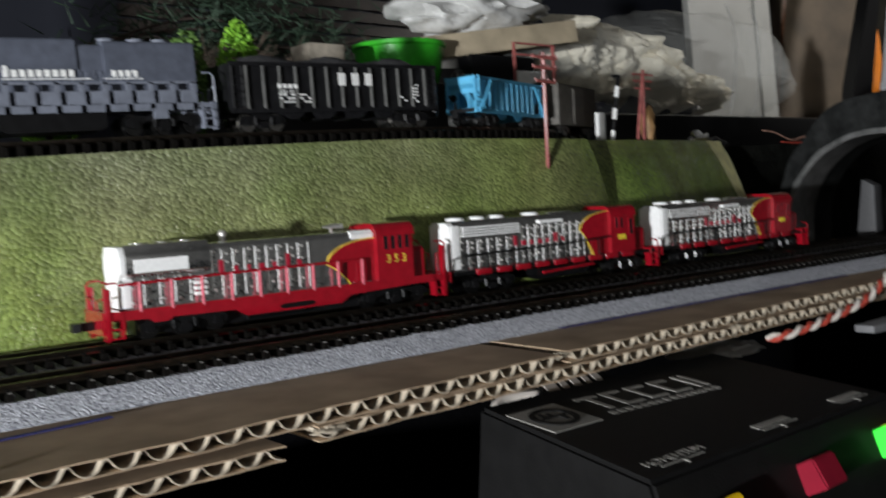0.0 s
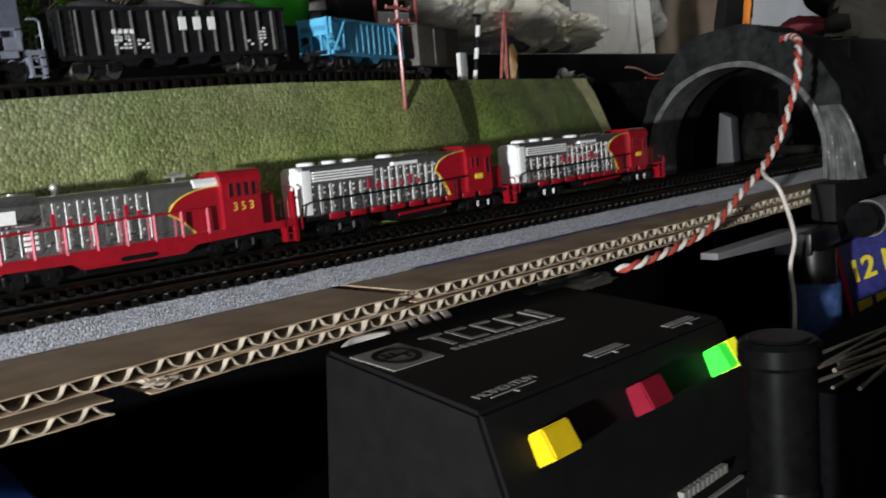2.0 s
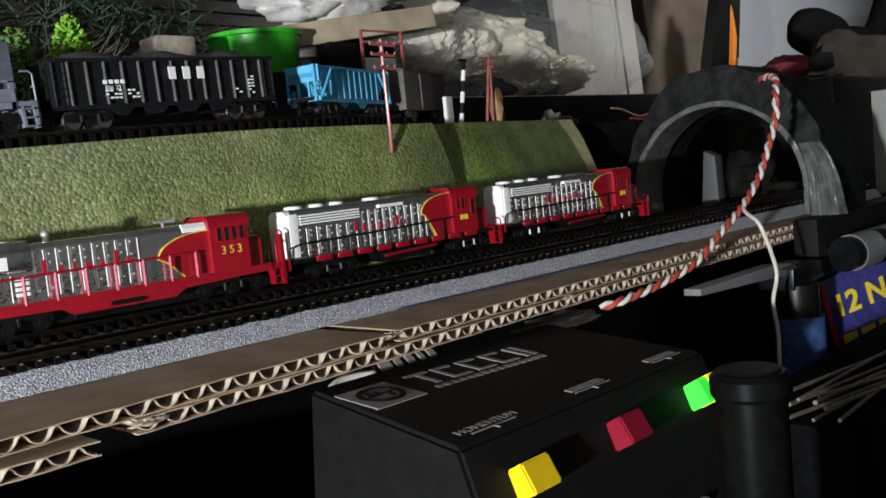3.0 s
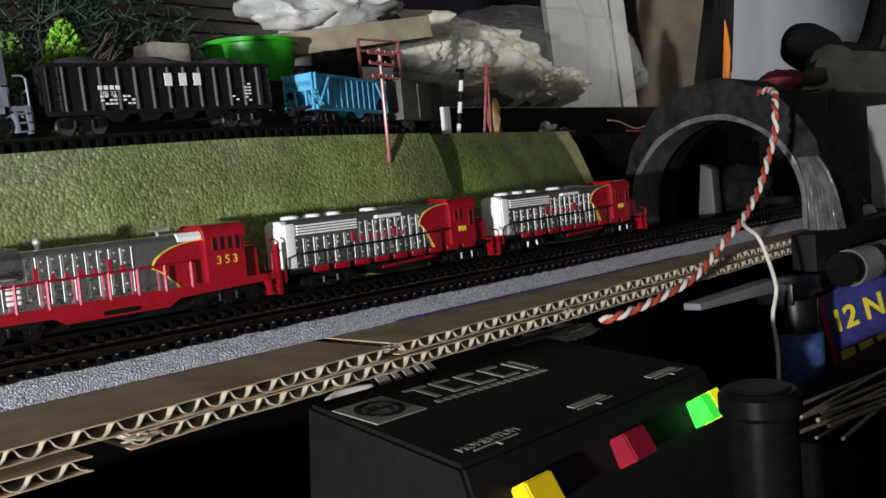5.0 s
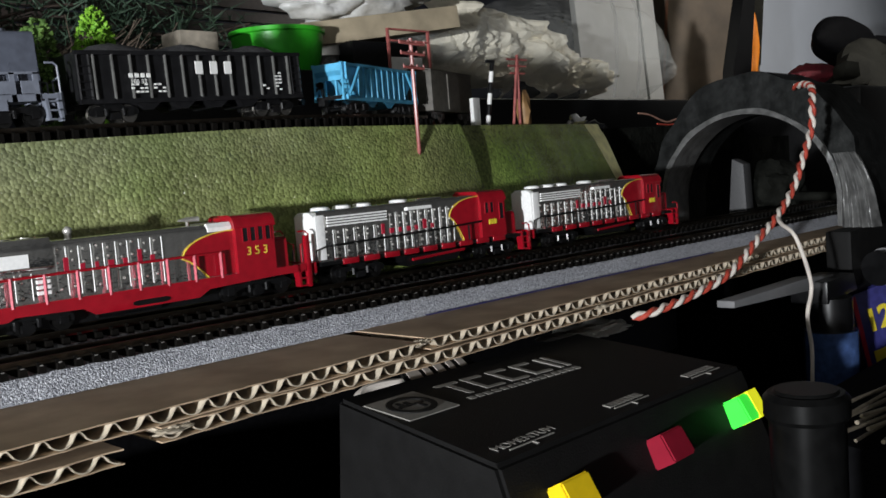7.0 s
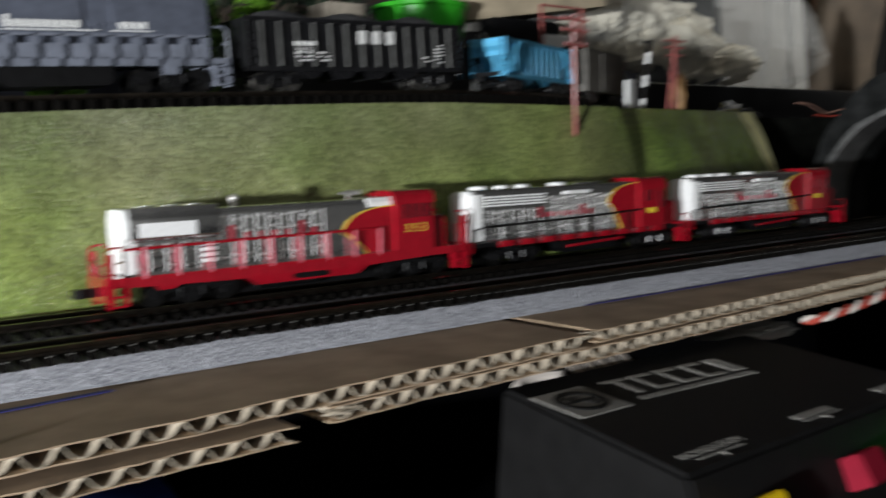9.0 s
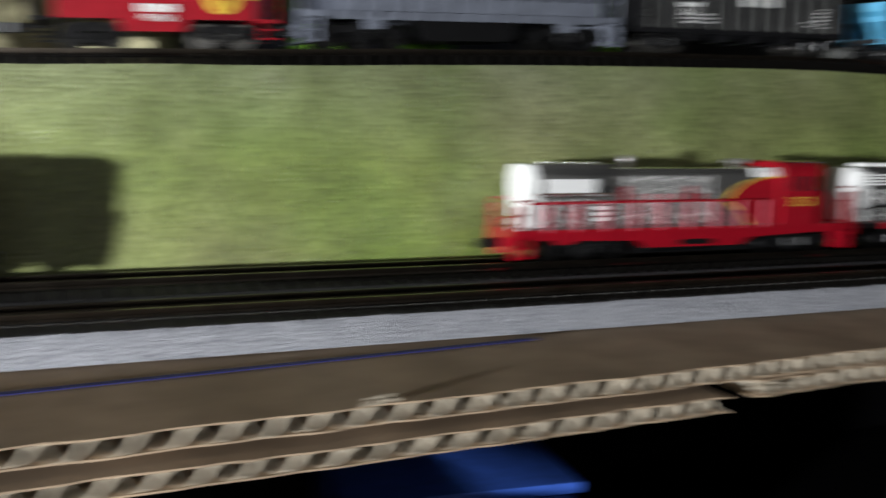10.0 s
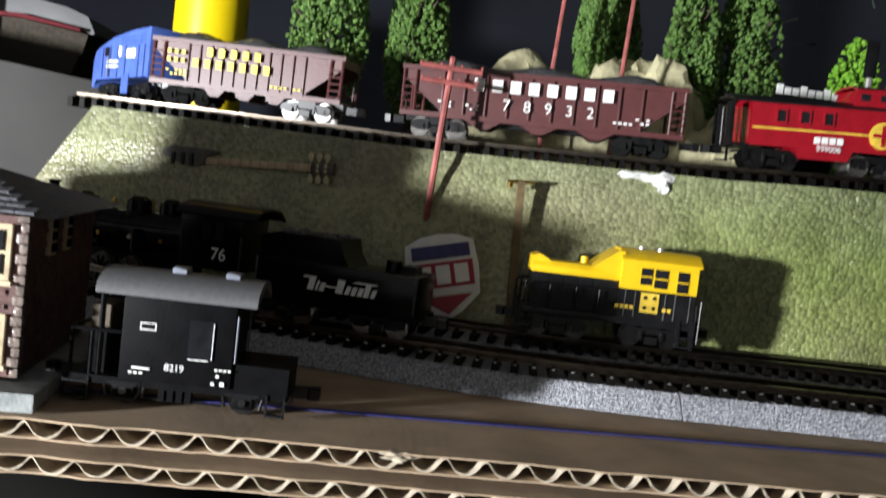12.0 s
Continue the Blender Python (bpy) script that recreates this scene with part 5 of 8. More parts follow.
def yellow_switcher(x):
    t = thing("switcher_locomotive", on_rear(x) @ Matrix.Diagonal((0.91, 1, 1, 1)), "yellow and black switcher locomotive on the rear track", "locomotive")
    L = 0.0270
    box_part("underframe", -L, L, -0.0080, 0.0080, 0.0062, 0.0082, M_SATIN, t, bevel=0.0003)
    prism_part("hood", round_hood(0, 0, 0.0058, 0.0082, 0.0192, 0.0010), -0.0235, 0.0030, M_SATIN, t, "black hood sides", "x")
    prism_part("hood_top", [(-0.0060, 0.0178), (-0.0062, 0.0196), (-0.0046, 0.0212), (0.0046, 0.0212), (0.0062, 0.0196), (0.0060, 0.0178)], -0.0242, 0.0030, M_YELLOW, t, "yellow hood top", "x", 0.0004)
    prism_part("hood_cowl", [(-0.0242, 0.0208), (-0.0242, 0.0222), (-0.0220, 0.0228), (-0.0195, 0.0218), (-0.0180, 0.0208)], -0.0050, 0.0050, M_YELLOW, t)
    prism_part("cab_slope", [(-0.0060, 0.0208), (0.0015, 0.0262), (0.0035, 0.0262), (0.0035, 0.0190)], -0.0072, 0.0072, M_YELLOW, t, "sloped yellow cab front")
    prism_part("cab_lower", round_hood(0, 0, 0.0082, 0.0082, 0.0162, 0.0003), 0.0030, 0.0262, M_SATIN, t, "black lower cab side", "x")
    c = prism_part("cab_upper", [(-0.0083, 0.0162), (-0.0083, 0.0240), (-0.0045, 0.0262), (0.0045, 0.0262), (0.0083, 0.0240), (0.0083, 0.0162)], 0.0030, 0.0262, M_YELLOW, t, "yellow upper cab", "x")
    prism_part("cab_roof", [(-0.0088, 0.0238), (-0.0046, 0.0264), (0.0046, 0.0264), (0.0088, 0.0238), (0.0088, 0.0244), (0.0046, 0.0270), (-0.0046, 0.0270), (-0.0088, 0.0244)], 0.0024, 0.0270, M_YELLOW, c, "", "x")
    for wx0, wx1, wz0, wz1 in ((0.0088, 0.0122, 0.0178, 0.0224), (0.0130, 0.0170, 0.0172, 0.0224), (0.0200, 0.0234, 0.0166, 0.0224)):
        for s in (-1, 1):
            ya, yb = sorted((s * 0.0082, s * 0.0085))
            w = box_part("window_pane", wx0, wx1, ya, yb, wz0, wz1, M_GLASSDK, c, "dark window glass")
            yc, yd = sorted((s * 0.0083, s * 0.0087))
            box_part("window_bar", wx0, wx1, yc, yd, (wz0 + wz1) / 2 - 0.0002, (wz0 + wz1) / 2 + 0.0002, M_YELLOW, w)
    bm = bmesh.new()
    bm_box(bm, 0.0095, 0.0150, -0.0086, -0.0083, 0.0102, 0.0156)
    e = part("square_emblem", bm, M_STRIPE, t, "square yellow emblem")
    bm = bmesh.new()
    for a in range(4):
        cx, cz = 0.01225 + 0.0014 * (1 if a in (0, 1) else -1), 0.0129 + 0.0014 * (1 if a in (0, 2) else -1)
        bm_box(bm, cx - 0.0005, cx + 0.0005, -0.0088, -0.0086, cz - 0.0005, cz + 0.0005)
    part("emblem_mark", bm, M_SATIN, e)
    blocks_part("side_lettering", row(0.0020, 0.0108, 0.0118, 0.0010, 0.0005, 4) + row(0.0165, 0.0108, 0.0118, 0.0010, 0.0005, 2), -0.0084, M_STRIPE, t)
    for s in (-1, 1):
        tube_part("handrail", [(-0.0255, s * 0.0078, 0.0150), (0.0030, s * 0.0078, 0.0152)], 0.0003, M_SATIN, t)
        stanchions(t, [-0.0255, -0.0180, -0.0100, -0.0030], s * 0.0078, 0.0082, 0.0152, M_SATIN)
        stanchions(t, [0.0262, 0.0282], s * 0.0078, 0.0030, 0.0150, M_SATIN, 0.00025)
        for dx in (0.0048, 0.0078, 0.0170, 0.0200, 0.0245):
            box_part("cab_side_seam", dx - 0.00012, dx + 0.00012, min(s * 0.0082, s * 0.00845), max(s * 0.0082, s * 0.00845), 0.0086, 0.0160, M_RIB, t)
        for dx in (-0.0205, -0.0160, -0.0115, -0.0070, -0.0025):
            box_part("hood_door", dx - 0.0018, dx + 0.0018, min(s * 0.0057, s * 0.00605), max(s * 0.0057, s * 0.00605), 0.0092, 0.0172, M_SATIN, t)
    cyl_part("exhaust_stack", (-0.0075, 0, 0.0210), (-0.0075, 0, 0.0232), 0.0012, M_YELLOW, t)
    for k in (0.0100, 0.0160):
        cyl_part("roof_vent", (k, 0.001, 0.0266), (k, 0.001, 0.0276), 0.0013, M_SPIKE, t)
    end_steps(t, L, 1, M_SATIN, 0.0145)
    end_steps(t, -L, -1, M_SATIN, 0.0145)
    truck(t, -0.0145, 2, 0.0120)
    truck(t, 0.0145, 2, 0.0120)
    coupler(t, L, 1)
    coupler(t, -L, -1)
    return t


yellow_switcher(-0.0688)


def on_front(x, la, lb):
    """Stands a vehicle on the front track so that its two axles at la and lb (along its own x) both lie on the line."""
    best = None
    for i in range(200):
        a = math.radians(2 - 0.12 * i)
        xa, xb = x + la * math.cos(a), x + lb * math.cos(a)
        err = abs(lane(xb, 0.0135) - lane(xa, 0.0135) - (lb - la) * math.sin(a))
        if best is None or err < best[0]:
            best = (err, a, lane(xa, 0.0135) - la * math.sin(a))
    return pose(x, best[2], FRONT_Z, 0, 0, math.degrees(best[1]))


def steam_locomotive(x):
    """Black consolidation with its tender, smokebox towards -x."""
    t = thing("steam_locomotive", on_front(x, -0.0430, 0.0040), "glossy black steam locomotive with white number 76 on the front track", "steam locomotive")
    cz = 0.0166
    gloss = mat("glossy black loco paint", (0.0030, 0.0030, 0.0034), 0.20, vary=0.3, bump=0.00002, bump_scale=1500, spec=0.22)
    boiler = cyl_part("boiler", (-0.0600, 0, cz), (-0.0240, 0, cz), 0.0060, gloss, t, "", 0.0062, 28)
    cyl_part("boiler_rear", (-0.0240, 0, cz), (-0.0050, 0, cz + 0.0003), 0.0062, gloss, t, "", 0.0072, 28)
    for bx in (-0.0520, -0.0440, -0.0360, -0.0280, -0.0200, -0.0120):
        cyl_part("boiler_band", (bx - 0.0003, 0, cz + 0.0001), (bx + 0.0003, 0, cz + 0.0001), 0.00635 + max(0, (bx + 0.024) * 0.05), gloss, boiler, "", None, 28)
    bm = bmesh.new()
    bm_cyl(bm, (-0.0600, 0, cz), (-0.0625, 0, cz), 0.0062, 0.0056, 24)
    bm_cyl(bm, (-0.0625, 0, cz), (-0.0640, 0, cz), 0.0040, 0.0026, 20)
    bm_cyl(bm, (-0.0638, 0, cz), (-0.0648, 0, cz), 0.0008, sides=10)
    part("smokebox_door", bm, gloss, t)
    bm = bmesh.new()
    bm_box(bm, -0.0640, -0.0600, -0.0014, 0.0014, cz + 0.0055, cz + 0.0062)
    bm_cyl(bm, (-0.0642, 0, cz + 0.0080), (-0.0605, 0, cz + 0.0080), 0.0018, sides=14)
    bm_cyl(bm, (-0.0622, 0, cz + 0.0090), (-0.0622, 0, cz + 0.0106), 0.0009, sides=10)
    part("headlamp", bm, gloss, t)
    bm = bmesh.new()
    bm_cyl(bm, (-0.0568, 0, cz + 0.0050), (-0.0568, 0, cz + 0.0072), 0.0023, 0.0015, 16)
    bm_cyl(bm, (-0.0568, 0, cz + 0.0072), (-0.0568, 0, cz + 0.0118), 0.0014, 0.0016, 16)
    bm_cyl(bm, (-0.0568, 0, cz + 0.0116), (-0.0568, 0, cz + 0.0122), 0.0020, sides=16)
    part("chimney", bm, gloss, t)
    for dxx, r, hh in ((-0.0440, 0.0036, 0.0100), (-0.0252, 0.0038, 0.0106), (-0.0140, 0.0034, 0.0108)):
        bm = bmesh.new()
        bm_cyl(bm, (dxx, 0, cz + 0.0045), (dxx, 0, cz + 0.0062), r * 1.25, r, 18)
        bm_cyl(bm, (dxx, 0, cz + 0.0062), (dxx, 0, cz + hh - 0.0012), r, r * 0.96, 18)
        bm_cyl(bm, (dxx, 0, cz + hh - 0.0012), (dxx, 0, cz + hh), r * 0.96, r * 0.55, 18)
        part("dome", bm, gloss, t)
    bm = bmesh.new()
    bm_cyl(bm, (-0.0342, 0, cz + 0.0060), (-0.0342, 0, cz + 0.0076), 0.0005, sides=8)
    bm_cyl(bm, (-0.0342, 0, cz + 0.0070), (-0.0342, 0, cz + 0.0092), 0.0013, 0.0004, 12)
    part("bell", bm, M_BRASS, t, "small brass bell")
    bm = bmesh.new()
    bm_cyl(bm, (-0.0195, -0.001, cz + 0.006), (-0.0195, -0.001, cz + 0.0100), 0.0004, sides=8)
    bm_cyl(bm, (-0.0085, -0.001, cz + 0.006), (-0.0085, -0.001, cz + 0.0098), 0.0006, 0.0009, 8)
    part("whistle", bm, M_BRASS, t)
    for s in (-1, 1):
        ya, yb = sorted((s * 0.0060, s * 0.0082))
        box_part("running_board", -0.0590, -0.0060, ya, yb, 0.0104, 0.0109, gloss, t)
        tube_part("boiler_rail", [(-0.0590, s * 0.0062, cz + 0.0020), (-0.0080, s * 0.0070, cz + 0.0026)], 0.00025, M_BLACK, t)
        for k in range(5):
            bm = bmesh.new()
            bm_cyl(bm, (-0.0560 + 0.011 * k, s * 0.0060, cz - 0.0015), (-0.0560 + 0.011 * k, s * 0.0072, cz - 0.0015), 0.0006, sides=8)
            part("boiler_fitting", bm, M_SPIKE if k % 2 else M_BRASS, boiler)
        cyl_part("air_tank", (-0.0460, s * 0.0074, 0.0122), (-0.0330, s * 0.0074, 0.0122), 0.0012, gloss, t)
        cyl_part("air_pump", (-0.0205, s * 0.0076, 0.0112), (-0.0205, s * 0.0076, 0.0178), 0.0012, gloss, t)
        bm = bmesh.new()
        bm_cyl(bm, (-0.0590, s * 0.0068, 0.0058), (-0.0500, s * 0.0068, 0.0058), 0.0024, sides=16)
        bm_box(bm, -0.0585, -0.0505, min(s * 0.0052, s * 0.0084), max(s * 0.0052, s * 0.0084), 0.0074, 0.0108)
        part("cylinder", bm, gloss, t)
        tube_part("piston_rod", [(-0.0500, s * 0.0070, 0.0056), (-0.0400, s * 0.0070, 0.0056)], 0.0004, M_WHEEL, t)
        bm = bmesh.new()
        bm_box(bm, -0.0430, -0.0130, min(s * 0.0064, s * 0.0068), max(s * 0.0064, s * 0.0068), 0.0030, 0.0038)
        part("side_rod", bm, M_WHEEL, t, "bright side rod")
        bm = bmesh.new()
        bm_prism(bm, [(-0.0405, 0.0050), (-0.0405, 0.0060), (-0.0235, 0.0042), (-0.0235, 0.0032)], min(s * 0.0069, s * 0.0073), max(s * 0.0069, s * 0.0073))
        part("main_rod", bm, M_WHEEL, t)
        for k in range(4):
            wx = -0.0430 + 0.0100 * k
            bm = bmesh.new()
            r = 0.0044
            bm_cyl(bm, (wx, s * 0.0042, r), (wx, s * 0.0058, r), r, sides=22)
            bm_cyl(bm, (wx, s * 0.0036, r), (wx, s * 0.0042, r), r * 1.12, sides=22)
            w = part("driving_wheel", bm, M_STEEL, t)
            bm = bmesh.new()
            for j in range(10):
                a2 = 2 * math.pi * j / 10
                bm_cyl(bm, (wx, s * 0.0060, r), (wx + r * 0.85 * math.cos(a2), s * 0.0060, r + r * 0.85 * math.sin(a2)), 0.0003, sides=5)
            bm_cyl(bm, (wx, s * 0.0056, r), (wx, s * 0.0064, r), 0.0010, sides=10)
            part("wheel_spokes", bm, gloss, w)
    bm = bmesh.new()
    bm_box(bm, -0.0640, -0.0040, -0.0040, 0.0040, 0.0060, 0.0106)
    part("loco_frame", bm, gloss, t)
    bm = bmesh.new()
    for j in range(9):
        y = -0.0064 + 0.0016 * j
        bm_cyl(bm, (-0.0650, y, 0.0082), (-0.0690 + abs(y) * 0.35, y * 0.7, 0.0012), 0.0005, sides=6)
    bm_box(bm, -0.0660, -0.0640, -0.0076, 0.0076, 0.0078, 0.0096)
    part("cowcatcher", bm, gloss, t)
    bm = bmesh.new()
    for s in (-1, 1):
        bm_cyl(bm, (-0.0560, s * 0.0040, 0.0024), (-0.0560, s * 0.0054, 0.0024), 0.0024, sides=16)
    part("leading_wheelset", bm, M_STEEL, t)
    bm = bmesh.new()
    for s in (-1, 1):
        bm_cyl(bm, (0.0040, s * 0.0040, 0.0028), (0.0040, s * 0.0056, 0.0028), 0.0028, sides=16)
    part("trailing_wheelset", bm, M_STEEL, t, "metal wheelset")
    # cab
    c = box_part("cab_side_body", -0.0050, 0.0150, -0.0080, 0.0080, 0.0092, 0.0252, gloss, t, bevel=0.0003)
    prism_part("cab_roof", [(-0.0092, 0.0246), (-0.0060, 0.0272), (0.0, 0.0280), (0.0060, 0.0272), (0.0092, 0.0246), (0.0092, 0.0251), (0.0060, 0.0277), (0.0, 0.0285), (-0.0060, 0.0277), (-0.0092, 0.0251)], -0.0065, 0.0200, gloss, t, "", "x")
    for s in (-1, 1):
        for wx in (0.0020, 0.0062):
            ya, yb = sorted((s * 0.0079, s * 0.0083))
            w = box_part("cab_window", wx, wx + 0.0034, ya, yb, 0.0178, 0.0232, M_GLASSDK, c)
            for q in (0.0, 0.0034):
                box_part("window_bar", wx + q - 0.0002, wx + q + 0.0002, min(s * 0.0080, s * 0.0086), max(s * 0.0080, s * 0.0086), 0.0176, 0.0234, gloss, w)
        ya, yb = sorted((s * 0.0078, s * 0.0084))
        box_part("firebox_side", -0.0150, 0.0020, min(s * 0.0064, s * 0.0078), max(s * 0.0064, s * 0.0078), 0.0072, 0.0120, gloss, t)
        tube_part("cab_grab_rail", [(0.0152, s * 0.0082, 0.0100), (0.0152, s * 0.0082, 0.0200)], 0.0003, M_BLACK, t)
    text_part("road_number", "76", 0.0050, near_side(0.0082, 0.0138, -0.0082), M_WHITE, t)
    box_part("drawbar", 0.0120, 0.0215, -0.0020, 0.0020, 0.0048, 0.0062, M_BRASS, t)
    # tender
    t = thing("tender", on_front(x + 0.0010, 0.0290, 0.0560), "glossy black tender with slanting white lettering behind the steam locomotive", "tender")
    td = box_part("tender_tank", 0.0205, 0.0665, -0.0078, 0.0078, 0.0066, 0.0172, gloss, t, "black tender tank", 0.0004)
    prism_part("coal_bunker", [(0.0212, 0.0172), (0.0212, 0.0228), (0.0255, 0.0240), (0.0440, 0.0240), (0.0450, 0.0200), (0.0470, 0.0172)], -0.0074, 0.0074, gloss, t)
    bm = bmesh.new()
    for j in range(26):
        lump(bm, (0.0245 + 0.0185 * random.random(), -0.0060 + 0.012 * random.random(), 0.0240), (0.0016, 0.0014, 0.0010), 0.5, j, 1)
    tagged(part("tender_coal", bm, M_COAL, t), "small lumps of black coal", kind="stuff")
    cyl_part("water_hatch", (0.0570, 0, 0.0172), (0.0570, 0, 0.0200), 0.0022, gloss, t)
    box_part("tender_step", 0.0600, 0.0640, -0.0030, 0.0030, 0.0172, 0.0192, gloss, t)
    box_part("tender_frame", 0.0200, 0.0672, -0.0080, 0.0080, 0.0052, 0.0068, gloss, t)
    for s in (-1, 1):
        tube_part("tender_grab_rail", [(0.0208, s * 0.0082, 0.0074), (0.0208, s * 0.0082, 0.0168)], 0.0003, M_STEEL, t, "steel grab rail")
        tube_part("tender_grab_rail", [(0.0660, s * 0.0082, 0.0074), (0.0660, s * 0.0082, 0.0160)], 0.0003, M_STEEL, t)
    bm = bmesh.new()
    y = -0.0080
    def slant(x0, x1, z0, z1, k=0.0007):
        bm_prism(bm, [(x0, z0), (x1, z0), (x1 + k, z1), (x0 + k, z1)], y - 0.0002, y + 0.0001)
    for x0, w, hh in ((0.0360, 0.0017, 0.0036), (0.0382, 0.0006, 0.0026), (0.0393, 0.0013, 0.0022), (0.0440, 0.0020, 0.0036), (0.0466, 0.0012, 0.0022), (0.0483, 0.0013, 0.0022), (0.0501, 0.0013, 0.0022), (0.0519, 0.0014, 0.0034), (0.0538, 0.0012, 0.0022)):
        slant(x0, x0 + w, 0.0100, 0.0100 + hh)
    slant(0.0408, 0.0438, 0.0112, 0.0116)
    slant(0.0344, 0.0364, 0.0131, 0.0136)
    slant(0.0488, 0.0552, 0.0133, 0.0137)
    part("side_lettering", bm, M_WHITE, t, "slanting white lettering")
    truck(t, 0.0290, 2, 0.0095, 0.0029, bright=True)
    truck(t, 0.0560, 2, 0.0095, 0.0029, bright=True)
    coupler(t, 0.0672, 1)
    return t


steam_locomotive(-0.1840)


def black_caboose():
    t = thing("brake_van", Matrix.Translation((-0.1705, 0.2085, 0.0)) @ pose(0, 0, 0, 0, 0, -3), "small black brake van with grey roof standing on the cardboard", "brake van")
    vb = M_VAN
    b = box_part("body", -0.0140, 0.0085, -0.0078, 0.0078, 0.0056, 0.0232, vb, t, bevel=0.0003)
    pts = [(-0.0092, 0.0228)]
    for i in range(9):
        a = math.pi * i / 8
        pts.append((-0.0092 * math.cos(a), 0.0234 + 0.0040 * math.sin(a)))
    pts += [(0.0092, 0.0228), (0.0086, 0.0226), (0, 0.0262), (-0.0086, 0.0226)]
    prism_part("roof", pts, -0.0195, 0.0126, M_ROOF, t, "grey curved roof", "x")
    for vx in (-0.0050, 0.0060):
        bm = bmesh.new()
        bm_box(bm, vx - 0.0016, vx + 0.0016, -0.0020, 0.0020, 0.0270, 0.0284)
        bmesh.ops.bevel(bm, geom=bm.edges[:], offset=0.0003, segments=1, affect="EDGES")
        part("roof_vent", bm, M_GREYLT, t, "light grey roof vent")
    box_part("floor_frame", -0.0245, 0.0200, -0.0072, 0.0072, 0.0040, 0.0056, vb, t)
    box_part("end_deck", 0.0085, 0.0200, -0.0072, 0.0072, 0.0056, 0.0108, vb, t)
    for s in (-1, 1):
        y = s * 0.0079
        def rect(x0, x1, z0, z1, w):
            bm = bmesh.new()
            for a0, a1, b0, b1 in ((x0, x1, z0, z0 + w), (x0, x1, z1 - w, z1), (x0, x0 + w, z0, z1), (x1 - w, x1, z0, z1)):
                bm_box(bm, a0, a1, y - 0.0001, y + 0.0001, b0, b1)
            return bm
        part("side_window_frame", rect(-0.0104, -0.0072, 0.0160, 0.0175, 0.0002), M_WHITE, b, "white-edged window")
        box_part("side_window", -0.0101, -0.0075, y - 0.0001 * s, y, 0.0163, 0.0172, M_GLASSDK, b)
        box_part("door_recess", -0.0006, 0.0044, min(y, y - s * 0.0004), max(y, y - s * 0.0004), 0.0112, 0.0190, M_GLASSDK, b)
        bm = bmesh.new()
        bm_box(bm, -0.0004, 0.0036, y - 0.0003, y + 0.0003, 0.0109, 0.0111)
        bm_box(bm, 0.0042, 0.00435, y - 0.0003, y + 0.0003, 0.0112, 0.0186)
        part("door_edge", bm, M_WHITE, b)
    text_part("road_number", "8219", 0.0020, near_side(-0.0030, 0.0088, -0.0080), M_WHITE, t)
    blocks_part("side_lettering", [(-0.0114, -0.0078, 0.0080, 0.0084)] + small_print(-0.0130, 0.0070, 4, 1, 0.0007, 0.0004) + small_print(0.0042, 0.0092, 6, 1, 0.0006, 0.0004) + [(0.0064, 0.0073, 0.0062, 0.0070)] + [(0.0046, 0.0053, 0.0062, 0.0068), (0.0055, 0.0061, 0.0078, 0.0084)], -0.0080, M_WHITE, t)
    for s in (-1, 1):
        for xx in (-0.0240, -0.0200):
            tube_part("end_rail", [(xx, s * 0.0068, 0.0050), (xx, s * 0.0068, 0.0150)], 0.0004, vb, t)
        tube_part("end_rail", [(-0.0240, s * 0.0068, 0.0148), (-0.0142, s * 0.0068, 0.0148)], 0.0004, vb, t)
    tube_part("end_rail", [(-0.0240, -0.0068, 0.0148), (-0.0240, 0.0068, 0.0148)], 0.0004, vb, t)
    for wx in (-0.0130, 0.0110):
        bm = bmesh.new()
        for s in (-1, 1):
            bm_cyl(bm, (wx, s * 0.0038, 0.0030), (wx, s * 0.0050, 0.0030), 0.0030, sides=18)
        bm_cyl(bm, (wx, -0.005, 0.003), (wx, 0.005, 0.003), 0.0007, sides=8)
        part("wheelset", bm, M_STEEL, t)
        for s in (-1, 1):
            box_part("axle_guard", wx - 0.0022, wx + 0.0022, min(s * 0.0056, s * 0.0068), max(s * 0.0056, s * 0.0068), 0.0014, 0.0044, vb, t, bevel=0.0003)
    for k in range(4):
        box_part("battery_box", -0.0060 + 0.0018 * k, -0.0060 + 0.0018 * k + 0.0012, -0.0066, -0.0046, 0.0014, 0.0042, vb, t)
    # steps at both ends, springs, brake rigging and a brown panel under the roof's overhang
    for s in (-1, 1):
        for xx in (-0.0250, -0.0200, 0.0160, 0.0196):
            box_part("step_hanger", xx - 0.0002, xx + 0.0002, min(s * 0.0070, s * 0.0076), max(s * 0.0070, s * 0.0076), 0.0006, 0.0052, M_SATIN, t)
        for dz in (0.0008, 0.0024, 0.0040):
            box_part("step_tread", -0.0250, -0.0200, min(s * 0.0062, s * 0.0078), max(s * 0.0062, s * 0.0078), dz, dz + 0.0004, M_SATIN, t)
        box_part("step_tread", 0.0160, 0.0196, min(s * 0.0062, s * 0.0078), max(s * 0.0062, s * 0.0078), 0.0008, 0.0012, M_SATIN, t)
        for wx in (-0.0130, 0.0110):
            for k in range(3):
                box_part("leaf_spring", wx - 0.0034 + 0.0007 * k, wx + 0.0034 - 0.0007 * k, min(s * 0.0066, s * 0.0074), max(s * 0.0066, s * 0.0074), 0.0045 - 0.0004 * k, 0.0048 - 0.0004 * k, M_SATIN, t)
            cyl_part("axle_cap", (wx, s * 0.0066, 0.0030), (wx, s * 0.0074, 0.0030), 0.0008, M_STEEL, t, "worn steel axle cap")
